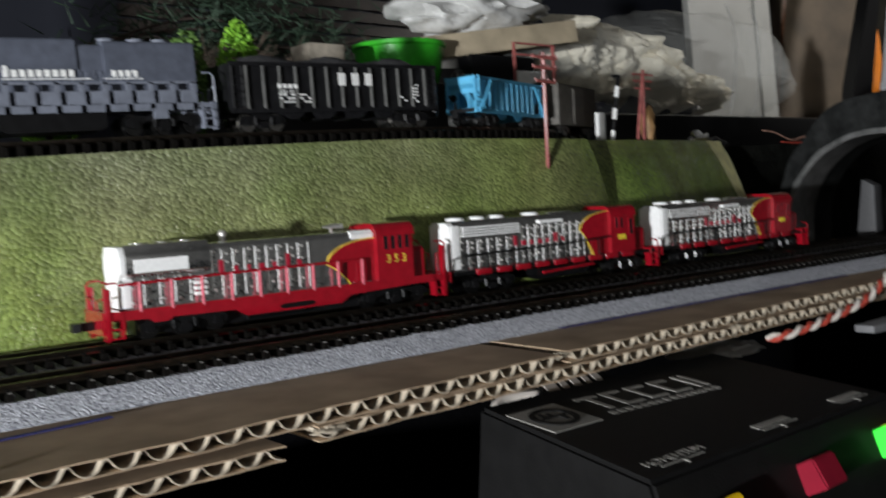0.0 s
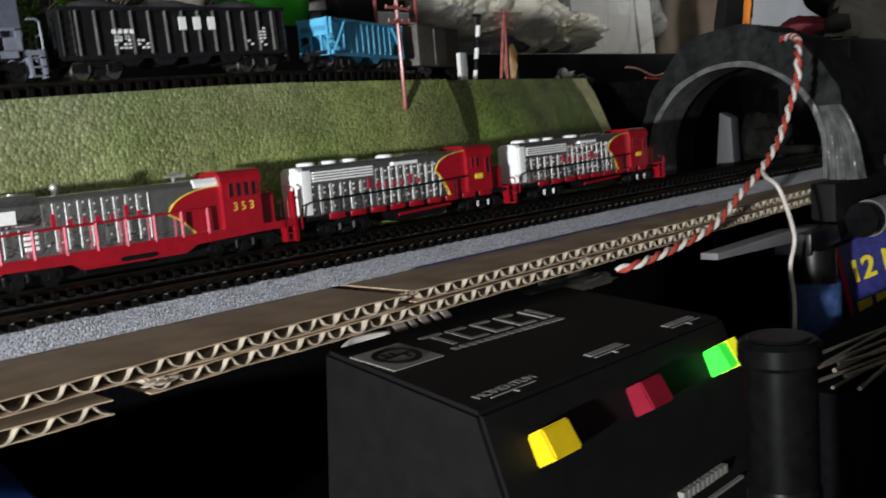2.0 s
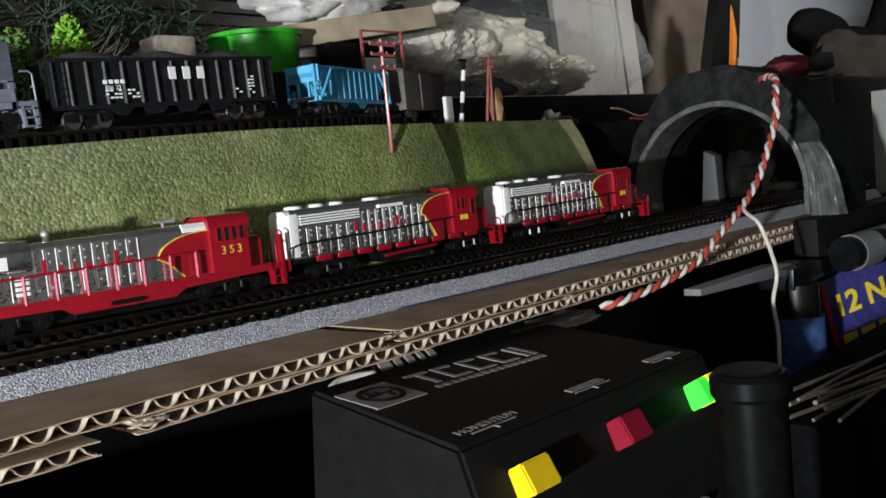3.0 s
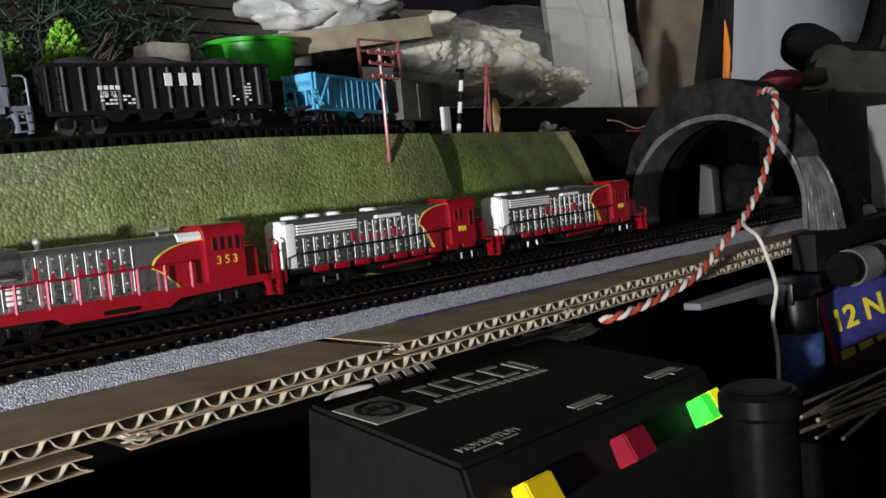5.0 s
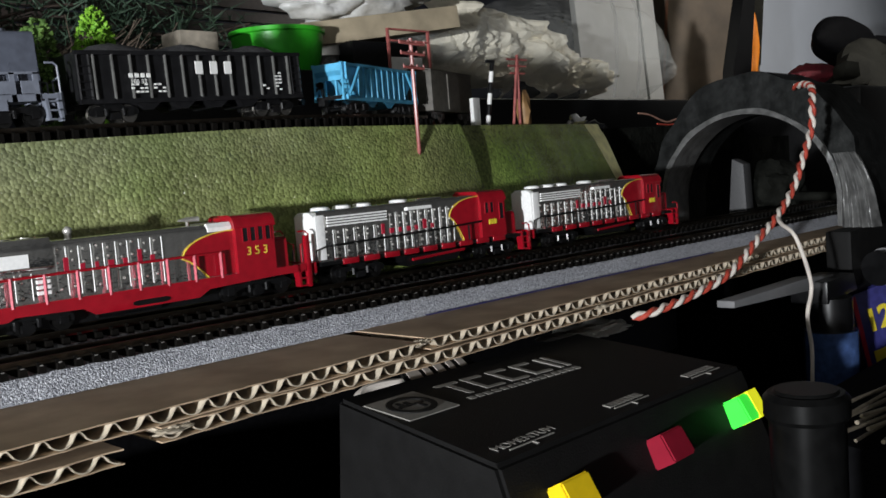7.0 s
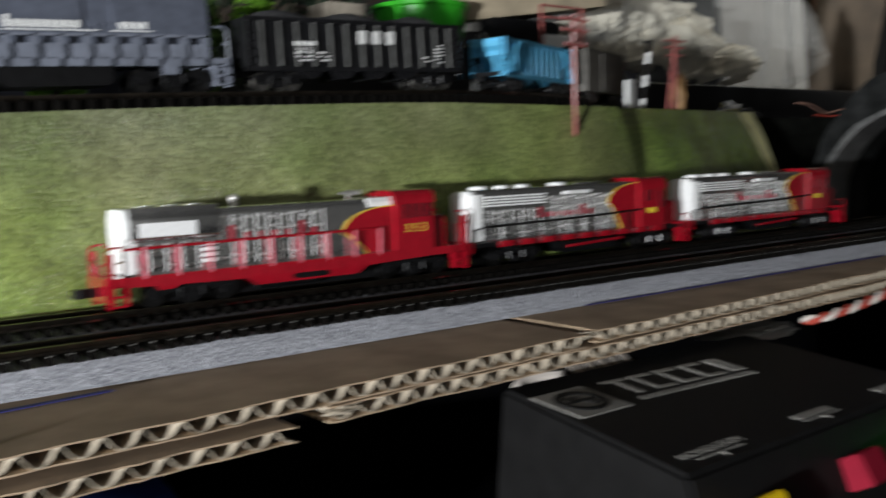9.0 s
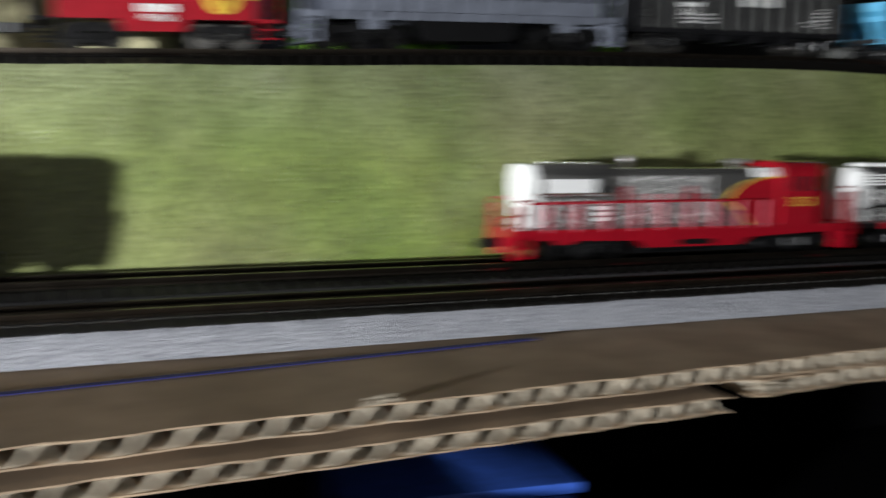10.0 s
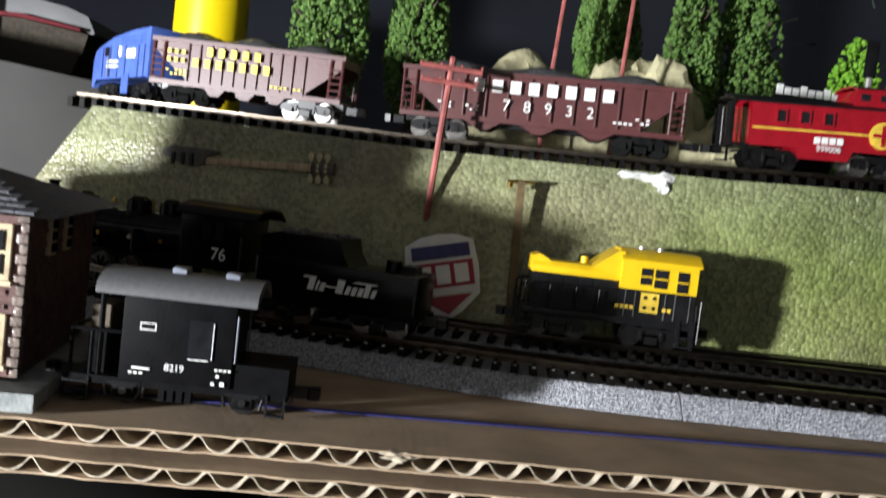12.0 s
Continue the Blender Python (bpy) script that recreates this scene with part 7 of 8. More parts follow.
leaning_pole("line_pole", -0.1195, 0.0415, -0.1170, 0.0905, 0.00105, M_POLE, "red-brown line pole leaning in front of the upper train", ((0.93, 0.0095), (0.84, 0.0085)), -0.002)
leaning_pole("line_pole", 0.2966, 0.0598, 0.2955, 0.1090, 0.00085, M_POLE, "thin red line pole stuck in the slope", ((0.95, 0.0075), (0.86, 0.0070), (0.74, 0.006)), -0.001)

t = thing("wooden_post", pose(-0.0925, face(-0.0925, 0.02) - 0.007, 0, -11, 0, 0), "old wooden post with a lamp arm at the slope's foot", "post")
box_part("post", -0.0011, 0.0011, -0.0011, 0.0011, 0.0006, 0.0560, mat("weathered brown wood", (0.16, 0.11, 0.05), 0.7, vary=0.3), t)
prism_part("lamp_arm", [(-0.0042, 0.0552), (0.0042, 0.0556), (0.0042, 0.0566), (-0.0042, 0.0562)], -0.0009, 0.0009, M_BRASS, t, "tarnished brass arm")
cyl_part("lamp", (-0.0034, 0, 0.0538), (-0.0034, 0, 0.0556), 0.0009, M_BRASS, t)


def shield_sign():
    x, z = -0.1105, 0.0115
    t = thing("shield_sign", Matrix.Translation((x, lane(x, 0.0462) - 0.0030, z)) @ pose(0, 0, 0, -8, -13, 4), "shield-shaped sign leaning against the slope", "sign")
    def shield(k):
        return [(-0.0104 * k, 0.0232), (-0.0055 * k, 0.0252), (0.0, 0.0259), (0.0055 * k, 0.0252), (0.0104 * k, 0.0232), (0.0111 * k, 0.0150), (0.0104 * k, 0.0068), (0.0045 * k, 0.0022), (0.0, 0.0), (-0.0045 * k, 0.0022), (-0.0104 * k, 0.0068), (-0.0111 * k, 0.0150)]
    p = prism_part("border", shield(1.0), -0.0006, 0.0006, M_WHITE, t, "white border")
    bm = bmesh.new()
    for z0, z1 in ((0.0185, 0.0225),):
        bm_box(bm, -0.0088, 0.0088, -0.0012, -0.0005, z0, z1)
    part("dark_band", bm, M_BOOKBLUE, t)
    bm = bmesh.new()
    bm_box(bm, -0.0092, 0.0092, -0.0012, -0.0005, 0.0098, 0.0174)
    bm_prism(bm, [(-0.0080, 0.0072), (0.0080, 0.0072), (0.0, 0.0016)], -0.0012, -0.0005)
    part("red_field", bm, M_GLYPHR, t, "dark red field")
    blocks_part("sign_lettering", row(-0.0078, 0.0108, 0.0164, 0.0042, 0.0014, 3) + [(-0.0088, 0.0088, 0.0078, 0.0090)], -0.0014, M_WHITE, t)
    return t


shield_sign()


def toy_guitar():
    x0, z0, x1, z1 = -0.2085, 0.0490, -0.1520, 0.0518
    a = Vector((x0, face(x0, z0) - 0.0022, z0))
    b = Vector((x1, face(x1, z1) - 0.0022, z1))
    d = b - a
    t = thing("toy_guitar", Matrix.Translation(a) @ d.to_track_quat("X", "Z").to_matrix().to_4x4(), "miniature electric guitar with a dark body lying against the slope", "toy guitar")
    L = d.length
    wood = mat("brown guitar neck", (0.52, 0.38, 0.24), 0.5)
    pale_brass = mat("pale tarnished brass", (0.42, 0.37, 0.22), 0.4, 0.5)
    dark = mat("dark mottled guitar body", (0.018, 0.016, 0.012), 0.35, second=(0.075, 0.068, 0.05), scale=420)
    box_part("neck", 0.0150, L - 0.006, -0.0009, 0.0009, -0.0012, 0.0012, wood, t, "brown neck", 0.0003)
    for k in range(12):
        fx = 0.0165 + (L - 0.025) * (1 - 0.9 ** k) / (1 - 0.9 ** 12)
        box_part("fret", fx - 0.0001, fx + 0.0001, -0.0011, -0.0008, -0.0012, 0.0012, M_TOOL, t)
    body = prism_part("guitar_body", [(0.0000, 0.0008), (0.0010, 0.0036), (0.0040, 0.0046), (0.0085, 0.0038), (0.0125, 0.0042), (0.0205, 0.0036), (0.0215, 0.0026), (0.0170, 0.0018), (0.0165, -0.0014), (0.0120, -0.0024), (0.0060, -0.0030), (0.0015, -0.0024)], -0.0014, 0.0012, dark, t, "dark mottled body", "y", 0.0003)
    prism_part("pickguard", [(0.0030, -0.0028), (0.0165, -0.0016), (0.0200, -0.0050), (0.0190, -0.0068), (0.0100, -0.0074), (0.0030, -0.0058)], -0.0010, 0.0008, mat("pale olive card", (0.22, 0.20, 0.12), 0.7), t, "pale olive lower body", "y", 0.0002)
    for fx in (0.0050, 0.0085, 0.0118):
        box_part("pickup", fx - 0.0006, fx + 0.0006, -0.0019, -0.0012, -0.0018, 0.0022, M_SATIN, body)
    box_part("headstock", L - 0.007, L + 0.0022, -0.0009, 0.0009, -0.0019, 0.0019, dark, t, "", 0.0003)
    for k in range(3):
        for s in (-1, 1):
            px = L - 0.0058 + 0.0028 * k
            p = cyl_part("tuning_peg", (px, 0, s * 0.0016), (px, 0, s * 0.0036), 0.0006, pale_brass, t)
            cyl_part("peg_button", (px, -0.0006, s * 0.0038), (px, 0.0006, s * 0.0038), 0.0011, pale_brass, p)
            cyl_part("string_post", (px, -0.0018, s * 0.0008), (px, -0.0006, s * 0.0008), 0.0006, pale_brass, t)
    return t


toy_guitar()
t = thing("bare_foam_patch", pose(0, 0, 0), "bare white chipped patch in the painted foam", "foam chip")
for i, (x, z, sx, sz) in enumerate(((-0.0570, 0.0612, 0.0052, 0.0010), (-0.0490, 0.0606, 0.0042, 0.0020), (-0.0480, 0.0582, 0.0017, 0.0024))):
    bm = bmesh.new()
    lump(bm, (x, face(x, z), z), (sx, 0.0009, sz), 0.8, i + 3, 3)
    part("chip", bm, M_WHITE, t)


# ---- trees, poles, rocks behind the upper track ----
def foliage(bm, centre, size, n, leaf, seed, cone=0.0):
    rnd = random.Random(seed)
    for i in range(n):
        while True:
            p = Vector((rnd.uniform(-1, 1), rnd.uniform(-1, 1), rnd.uniform(-1, 1)))
            if 0.25 < p.length < 1 and noise.noise(p * 2.2 + Vector((seed, 0, 0))) > -0.22:
                break
        k = 1 - cone * (p.z + 1) / 2
        q = Vector(centre) + Vector((p.x * size[0] * k, p.y * size[1] * k, p.z * size[2]))
        a, b = Vector((rnd.gauss(0, 1), rnd.gauss(0, 1), rnd.gauss(0, 1))).normalized(), Vector((rnd.gauss(0, 1), rnd.gauss(0, 1), rnd.gauss(0, 1)))
        b = a.cross(b).normalized()
        c = a.cross(b)
        s = leaf * rnd.uniform(0.6, 1.4)
        vs = [bm.verts.new(q + s * v) for v in (a, b * 0.8, -a, -b * 0.8, c * 0.7, -c * 0.7)]
        for f in ((0, 1, 4), (1, 2, 4), (2, 3, 4), (3, 0, 4), (1, 0, 5), (2, 1, 5), (3, 2, 5), (0, 3, 5)):
            bm.faces.new([vs[i] for i in f])


def tree(x, y, z, height, width, material, label, seed, cone=0.5, n=900, leaf=0.0016):
    t = thing("model_tree", pose(x, y, z), label, "model tree", "model trees")
    bm = bmesh.new()
    bm_cyl(bm, (0, 0, -0.001), (0, 0, height * 0.75), width * 0.07, width * 0.02, 8)
    rnd = random.Random(seed)
    for i in range(9):
        a, h = rnd.uniform(0, 6.28), height * rnd.uniform(0.25, 0.7)
        bm_cyl(bm, (0, 0, h), (0.7 * width / 2 * math.cos(a), 0.7 * width / 2 * math.sin(a), h + height * 0.1), width * 0.025, width * 0.01, 5)
    part("trunk", bm, M_TRUNK, t, "thin dark trunk")
    bm = bmesh.new()
    foliage(bm, (0, 0, height * 0.58), (width / 2, width / 2, height * 0.44), n, leaf, seed, cone)
    part("crown", bm, material, t, "clumped green crown")
    return t


for i, (x, y, h, w) in enumerate(((-0.162, 0.420, 0.104, 0.044), (-0.1235, 0.425, 0.100, 0.036), (-0.0468, 0.425, 0.062, 0.018), (-0.027, 0.455, 0.088, 0.034), (-0.0015, 0.420, 0.104, 0.034), (0.0275, 0.430, 0.110, 0.044))):
    z = 0.0605
    tree(x, y, z + (0.032 if i in (2,) else 0.012 if i == 3 else 0.0), h, w, M_LEAF, "dark green conical model tree behind the upper train", i + 1, 0.5, 3300, 0.0013)
for i, (x, y, z, h, w) in enumerate(((0.082, 0.415, 0.0640, 0.048, 0.026), (0.174, 0.375, 0.0680, 0.058, 0.020), (0.199, 0.375, 0.0700, 0.062, 0.022), (0.118, 0.385, 0.0660, 0.052, 0.030), (0.062, 0.340, 0.0655, 0.052, 0.036))):
    tree(x, y, z, h, w, M_LEAF if i == 1 else M_LIME, "darker green model bush behind the upper train" if i == 1 else "lime green model bush behind the upper train", 20 + i, 0.15, 1100, 0.0013)
for i, x in enumerate((0.268,)):
    tree(x, 0.345, 0.0710, 0.0300, 0.013, M_DKLEAF, "small dark model bush behind the hopper cars", 30 + i, 0.3, 200, 0.0013)
for x, y, z in ((-0.190, 0.365, 0.0600), (-0.150, 0.352, 0.0600), (-0.135, 0.36, 0.0600)):
    t = thing("model_bush", pose(x, y, z), "low green model bush beside the upper track", "model bush", "low model bushes")
    bm = bmesh.new()
    foliage(bm, (0, 0, 0.003), (0.012, 0.006, 0.0045), 160, 0.0014, int(-x * 1000))
    part("crown", bm, M_LIME, t)

for x, y, z0, z1, lean in ((-0.0690, 0.40, 0.060, 0.160, 0.005), (-0.0425, 0.385, 0.060, 0.160, 0.0035)):
    t = thing("line_pole", pose(x, y, z0), "tall pale red line pole behind the upper train", "line pole", "model line poles")
    tube_part("pole", [(0, 0, -0.001), (lean, 0, z1 - z0)], 0.0010, M_POLE, t, "", 8)

for i, (x, y, z, sx, sy, sz) in enumerate(((-0.067, 0.440, 0.074, 0.034, 0.020, 0.036), (-0.028, 0.425, 0.074, 0.026, 0.022, 0.042), (0.004, 0.385, 0.064, 0.016, 0.014, 0.030), (-0.012, 0.410, 0.074, 0.020, 0.014, 0.040))):
    bm = bmesh.new()
    lump(bm, (x, y, z), (sx, sy, sz), 0.3, i + 2, 4, 0.12)
    tagged(part("rock", bm, M_ROCK), "beige plaster rock behind the upper train", "rock", "plaster rocks")
tree(0.0790, 0.425, 0.0600, 0.078, 0.034, M_LIME, "lime green model tree beside the signal mast", 41, 0.35, 1500, 0.0014)
t = thing("signal_mast", pose(0.0715, 0.40, 0.0680), "silver signal mast among the trees", "signal mast")
tube_part("mast", [(0, 0, 0), (0.0005, 0, 0.062)], 0.0014, M_SPIKE, t, "", 8)
box_part("signal_head", -0.0022, 0.0022, -0.0022, 0.0010, 0.050, 0.066, M_SATIN, t, "", 0.0005)
t = thing("white_letter_strip", pose(0.032, 0.372, 0.0725), "strip of small white shapes behind the caboose", "letter strip")
for i in range(8):
    box_part("letter_block", -0.0130 + 0.0033 * i, -0.0106 + 0.0033 * i, -0.0006, 0.0006, 0.0300, 0.0330 + (0.0010 if i % 3 == 0 else 0), M_WHITE, t)
box_part("strip_base", -0.0135, 0.0135, -0.0004, 0.0004, -0.006, 0.0302, M_BLACK, t)
t = thing("yellow_bottle", pose(-0.2175, 0.45, 0.0600), "bright yellow plastic bottle behind the upper train", "bottle")
bm = bmesh.new()
bm_cyl(bm, (0, 0, 0.0), (0, 0, 0.004), 0.0155, 0.0165, 32)
bm_cyl(bm, (0, 0, 0.004), (0, 0, 0.110), 0.0165, 0.0165, 32)
bm_cyl(bm, (0, 0, 0.110), (0, 0, 0.120), 0.0165, 0.008, 32)
part("bottle_body", bm, mat("yellow plastic", (0.85, 0.62, 0.005), 0.35, vary=0.04), t)
cyl_part("bottle_cap", (0, 0, 0.120), (0, 0, 0.135), 0.0085, M_BLACK, t)


# ---- clutter at the west ----
M_DIMCARD = mat("dim grey card", (0.024, 0.022, 0.020), 0.7, vary=0.2, scale=30)
M_LINERDK = mat("dull brown page edges", (0.05, 0.04, 0.028), 0.8, vary=0.4, scale=400)
t = thing("grey_carton", pose(0, 0, 0), "large plain grey-brown carton beyond the hill's end", "carton")
prism_part("front_panel", [(-0.46, -0.0985), (-0.236, -0.0985), (-0.236, 0.0755), (-0.297, 0.0812), (-0.46, 0.0960)], 0.4350, 0.4390, M_DIMCARD, t, "", "y", 0.0008)
box_part("side", -0.4595, -0.2365, 0.4390, 0.5350, -0.0985, 0.0740, M_DIMCARD, t)
tagged(box_part("storage_box", -0.47, -0.26, 0.545, 0.68, -0.0985, 0.0870, M_DARK, bevel=0.003), "black storage box under the magazines", "box")
for lab, m, outline, y0 in (
        ("thick dog-eared magazine with grey page edges", M_DIMCARD, [(-0.430, 0.0872), (-0.315, 0.0872), (-0.311, 0.0990), (-0.345, 0.1030), (-0.430, 0.1040)], 0.568),
        ("brown magazine sagging over a pile", M_LINERDK, [(-0.430, 0.1041), (-0.345, 0.1031), (-0.311, 0.0991), (-0.308, 0.1120), (-0.345, 0.1165), (-0.430, 0.1150)], 0.572),
        ("thin red-covered magazine in a pile", M_CLOTHR, [(-0.430, 0.1151), (-0.345, 0.1166), (-0.311, 0.1128), (-0.311, 0.1146), (-0.345, 0.1188), (-0.430, 0.1170)], 0.566),
        ("pale glossy magazine curling down at its end", M_GREYBOX, [(-0.430, 0.1171), (-0.350, 0.1189), (-0.325, 0.1175), (-0.3065, 0.1122), (-0.3050, 0.1135), (-0.3095, 0.1225), (-0.322, 0.1268), (-0.360, 0.1320), (-0.430, 0.1360)], 0.574)):
    t = thing("magazine", pose(0, 0, 0), lab, "magazine", "pile of magazines")
    prism_part("page_block", outline, y0, y0 + 0.085, m, t, "", "y", 0.0004)
t = thing("brown_binder", pose(0, 0, 0), "orange-brown binder standing on end by the magazines", "binder")
box_part("spine", -0.405, -0.3665, 0.545, 0.560, 0.0872, 0.160, mat("orange-brown cloth board", (0.16, 0.06, 0.02), 0.7), t, "", 0.001)

# ---- under the cardboard ----
t = thing("blue_box", pose(0.099, 0.274, -0.0985, 0, 0, -8), "bright blue plastic box under the cardboard", "plastic box")
box_part("box_body", -0.055, 0.012, -0.026, 0.030, 0, 0.046, M_BLUEBOX, t, "", 0.003)
box_part("box_lid", -0.0565, 0.0135, -0.0275, 0.0315, 0.0462, 0.0500, M_BLUEBOX, t, "", 0.0015)
t = thing("tool_case", pose(-0.045, 0.245, -0.0985, 0, 0, -6), "dark grey plastic case under the cardboard", "tool case")
box_part("case_body", -0.085, 0.075, -0.03, 0.045, 0, 0.047, M_CASE, t, "", 0.003)
box_part("case_lid", -0.086, 0.076, -0.031, 0.046, 0.0472, 0.056, M_SATIN, t, "", 0.003)
t = thing("printed_carton", pose(-0.205, 0.235, -0.0985, 0, 0, -14), "grey carton with dark print under the cardboard", "carton")
box_part("carton_body", -0.06, 0.045, -0.035, 0.045, 0, 0.058, M_DIMCARD, t, "", 0.001)
bm = bmesh.new()
for i in range(7):
    bm_prism(bm, [(-0.05 + 0.013 * i, 0.034), (-0.042 + 0.013 * i, 0.034), (-0.039 + 0.013 * i, 0.050), (-0.047 + 0.013 * i, 0.050)], -0.0354, -0.0350)
part("dark_print", bm, M_BLACK, t)

# ---- right foreground clutter ----
t = thing("white_rod", pose(0, 0, 0), "pale grey plastic rod lying beside the layout", "rod")
prism_part("rod", [(0.360, -0.0120), (0.437, -0.0125), (0.470, -0.0155), (0.472, -0.0205), (0.436, -0.0185), (0.360, -0.0150)], 0.168, 0.176, M_GREYBOX, t, "", "y", 0.0006)
prism_part("clip", [(0.440, -0.0150), (0.474, -0.0150), (0.478, -0.0240), (0.440, -0.0260)], 0.162, 0.180, M_BLACK, t, "black clip", "y", 0.001)
t = thing("battery_tube", Matrix.Translation((0.505, 0.158, -0.016)) @ pose(0, 0, 0, 0, 0, -20), "grey cylindrical tube with a dark label", "tube")
cyl_part("tube_body", (0.0, 0, 0), (0.115, 0.02, 0.004), 0.0098, M_GREYBOX, t, "grey tube", None, 28)
cyl_part("tube_cap", (-0.007, -0.0012, -0.0002), (0.001, 0, 0), 0.0090, M_BLACK, t, "", None, 28)
cyl_part("tube_label", (0.018, 0.0031, 0.0006), (0.026, 0.0045, 0.0009), 0.0101, M_BLACK, t, "dark label band", None, 28)
t = thing("glass_jar", pose(0.452, 0.166, -0.064), "small glass bottle in the shadow, blue light put into its colour", "bottle")
# opaque blue base colour imitates blue light on the bottle
cyl_part("bottle_body", (0, 0, -0.034), (0, 0, 0.024), 0.0125, mat("bottle with blue light in its colour", (0.05, 0.09, 0.22), 0.15), t, "", None, 24)
cyl_part("bottle_cap", (0, 0, 0.024), (0, 0, 0.040), 0.0105, M_BLACK, t, "", None, 24)
t = thing("track_carton", Matrix.Translation((0.511, 0.166, -0.0965)) @ pose(0, 0, 0, 0, 0, -32) @ pose(0, 0, 0, 0, -13, 0), "dark blue printed carton of model accessories", "carton")
box_part("carton_body", 0.0, 0.110, 0.0, 0.030, 0.0, 0.067, M_BOOKBLUE, t, "", 0.001)
box_part("carton_spine", -0.0206, -0.0002, 0.0, 0.030, 0.0, 0.067, M_BLACK, t, "black spine", 0.0005)
box_part("red_edge", 0.0004, 0.0030, -0.0005, 0.0, 0.001, 0.066, M_GLYPHR, t, "red edging")
text_part("carton_word", "12 N", 0.017, near_side(0.0225, 0.050, -0.0006), M_GLYPHY, t, 0.0004)
text_part("carton_word", "N SCALE", 0.0058, Matrix.Translation((-0.0105, -0.0004, 0.036)) @ pose(0, 0, 0, 90, 0, 0) @ pose(0, 0, 0, 0, 0, -90), M_GLYPHG, t)
blocks_part("carton_print", row(0.006, 0.024, 0.034, 0.009, 0.003, 5), -0.0006, M_GLYPHY, t)
rnd = random.Random(11)
for i in range(9):
    x, y = 0.322 + rnd.uniform(-0.003, 0.006), 0.096 + 0.0022 * i
    t = thing("hand_tool", pose(x, y, -0.0475 + 0.0035 * (i % 3), 0, rnd.uniform(1, 5), rnd.uniform(-9, 7)), "slim metal hand tool in a heap", "hand tool", "heap of hand tools")
    tube_part("shaft", [(-0.012, 0, 0), (0.11, 0, 0)], 0.0006 + 0.0003 * rnd.random(), M_TOOL, t, "", 8)
    tube_part("handle", [(0.11, 0, 0), (0.15, 0, 0.0)], 0.0018, M_CLOTHR if i % 3 == 0 else M_BLACK, t, "", 10)
tagged(box_part("tool_tray", 0.312, 0.52, 0.09, 0.140, -0.0985, -0.0500, M_DARK, bevel=0.002), "black tray under the hand tools", "tray")

# ---- shelf clutter behind the upper track ----
t = thing("green_bowl", pose(0.391, 0.505, 0.1195), "bright green plastic bowl on the shelf", "bowl")
bm = bmesh.new()
prev = None
prof = [(0.020, 0.0), (0.024, 0.003), (0.0285, 0.014), (0.031, 0.030), (0.0325, 0.031), (0.0325, 0.0335), (0.0300, 0.0335), (0.027, 0.015), (0.022, 0.0045), (0.0, 0.004)]
for r, z in prof:
    cur = [bm.verts.new((r * math.cos(2 * math.pi * k / 40), r * math.sin(2 * math.pi * k / 40), z)) for k in range(40)]
    if prev:
        for k in range(40):
            bm.faces.new((prev[k], prev[(k + 1) % 40], cur[(k + 1) % 40], cur[k]))
    prev = cur
part("bowl_shell", bm, M_BOWL, t)
tagged(box_part("shelf_box", 0.20, 0.46, 0.44, 0.60, 0.0600, 0.1190, M_BLACK, bevel=0.002), "black box under the green bowl", "box")
tagged(box_part("white_block", 0.2965, 0.3225, 0.470, 0.492, 0.1192, 0.1445, mat("cream printed block", (0.42, 0.37, 0.30), 0.6, vary=0.25, scale=200), bevel=0.002), "small cream carton with faded print", "carton")
t = thing("tin", pose(0.447, 0.53, 0.1192), "round tin with a bright lid", "tin")
cyl_part("tin_body", (0, 0, 0), (0, 0, 0.020), 0.030, M_SATIN, t, "", None, 36)
cyl_part("tin_lid", (0, 0, 0.020), (0, 0, 0.030), 0.0312, M_TIN, t, "bright metal lid", None, 36)
t = thing("wooden_board", Matrix.Translation((0.470, 0.515, 0.1500)) @ pose(0, 0, 0, 0, -7, -14), "pale wooden board lying across the tins", "board")
box_part("board", -0.055, 0.075, -0.03, 0.03, 0, 0.0165, M_WOOD, t, "", 0.001)
t = thing("plastic_bag", pose(0.488, 0.53, 0.1790), "crumpled white plastic bag on the board", "plastic bag")
bm = bmesh.new()
lump(bm, (0, 0, 0.010), (0.058, 0.035, 0.020), 0.8, 4, 4, 0.3)
lump(bm, (-0.045, -0.01, -0.001), (0.026, 0.02, 0.010), 0.7, 6, 3)
part("bag", bm, M_BAGW, t, "", 75)
tagged(box_part("tin_stand", 0.440, 0.505, 0.485, 0.60, 0.0600, 0.1480, M_SATIN, bevel=0.003), "dark carton under the wooden board", "carton")

# pine garland and dried plants
t = thing("pine_garland", pose(0.330, 0.62, 0.1600), "dark artificial pine garland", "garland")
bm = bmesh.new()
rnd = random.Random(3)
for i in range(900):
    p = Vector((rnd.gauss(0, 0.055), rnd.gauss(0, 0.02), abs(rnd.gauss(0, 0.028))))
    d = Vector((rnd.gauss(0, 1), rnd.gauss(0, 1), rnd.gauss(0, 1))).normalized() * 0.018
    n1 = d.cross(Vector((0, 1, 0.2))).normalized() * 0.0007
    n2 = d.cross(n1).normalized() * 0.0007
    a = [bm.verts.new(p + q) for q in (n1, -0.5 * n1 + n2, -0.5 * n1 - n2)]
    b = bm.verts.new(p + d)
    for k in range(3):
        bm.faces.new((a[k], a[(k + 1) % 3], b))
part("needles", bm, M_DKLEAF, t)
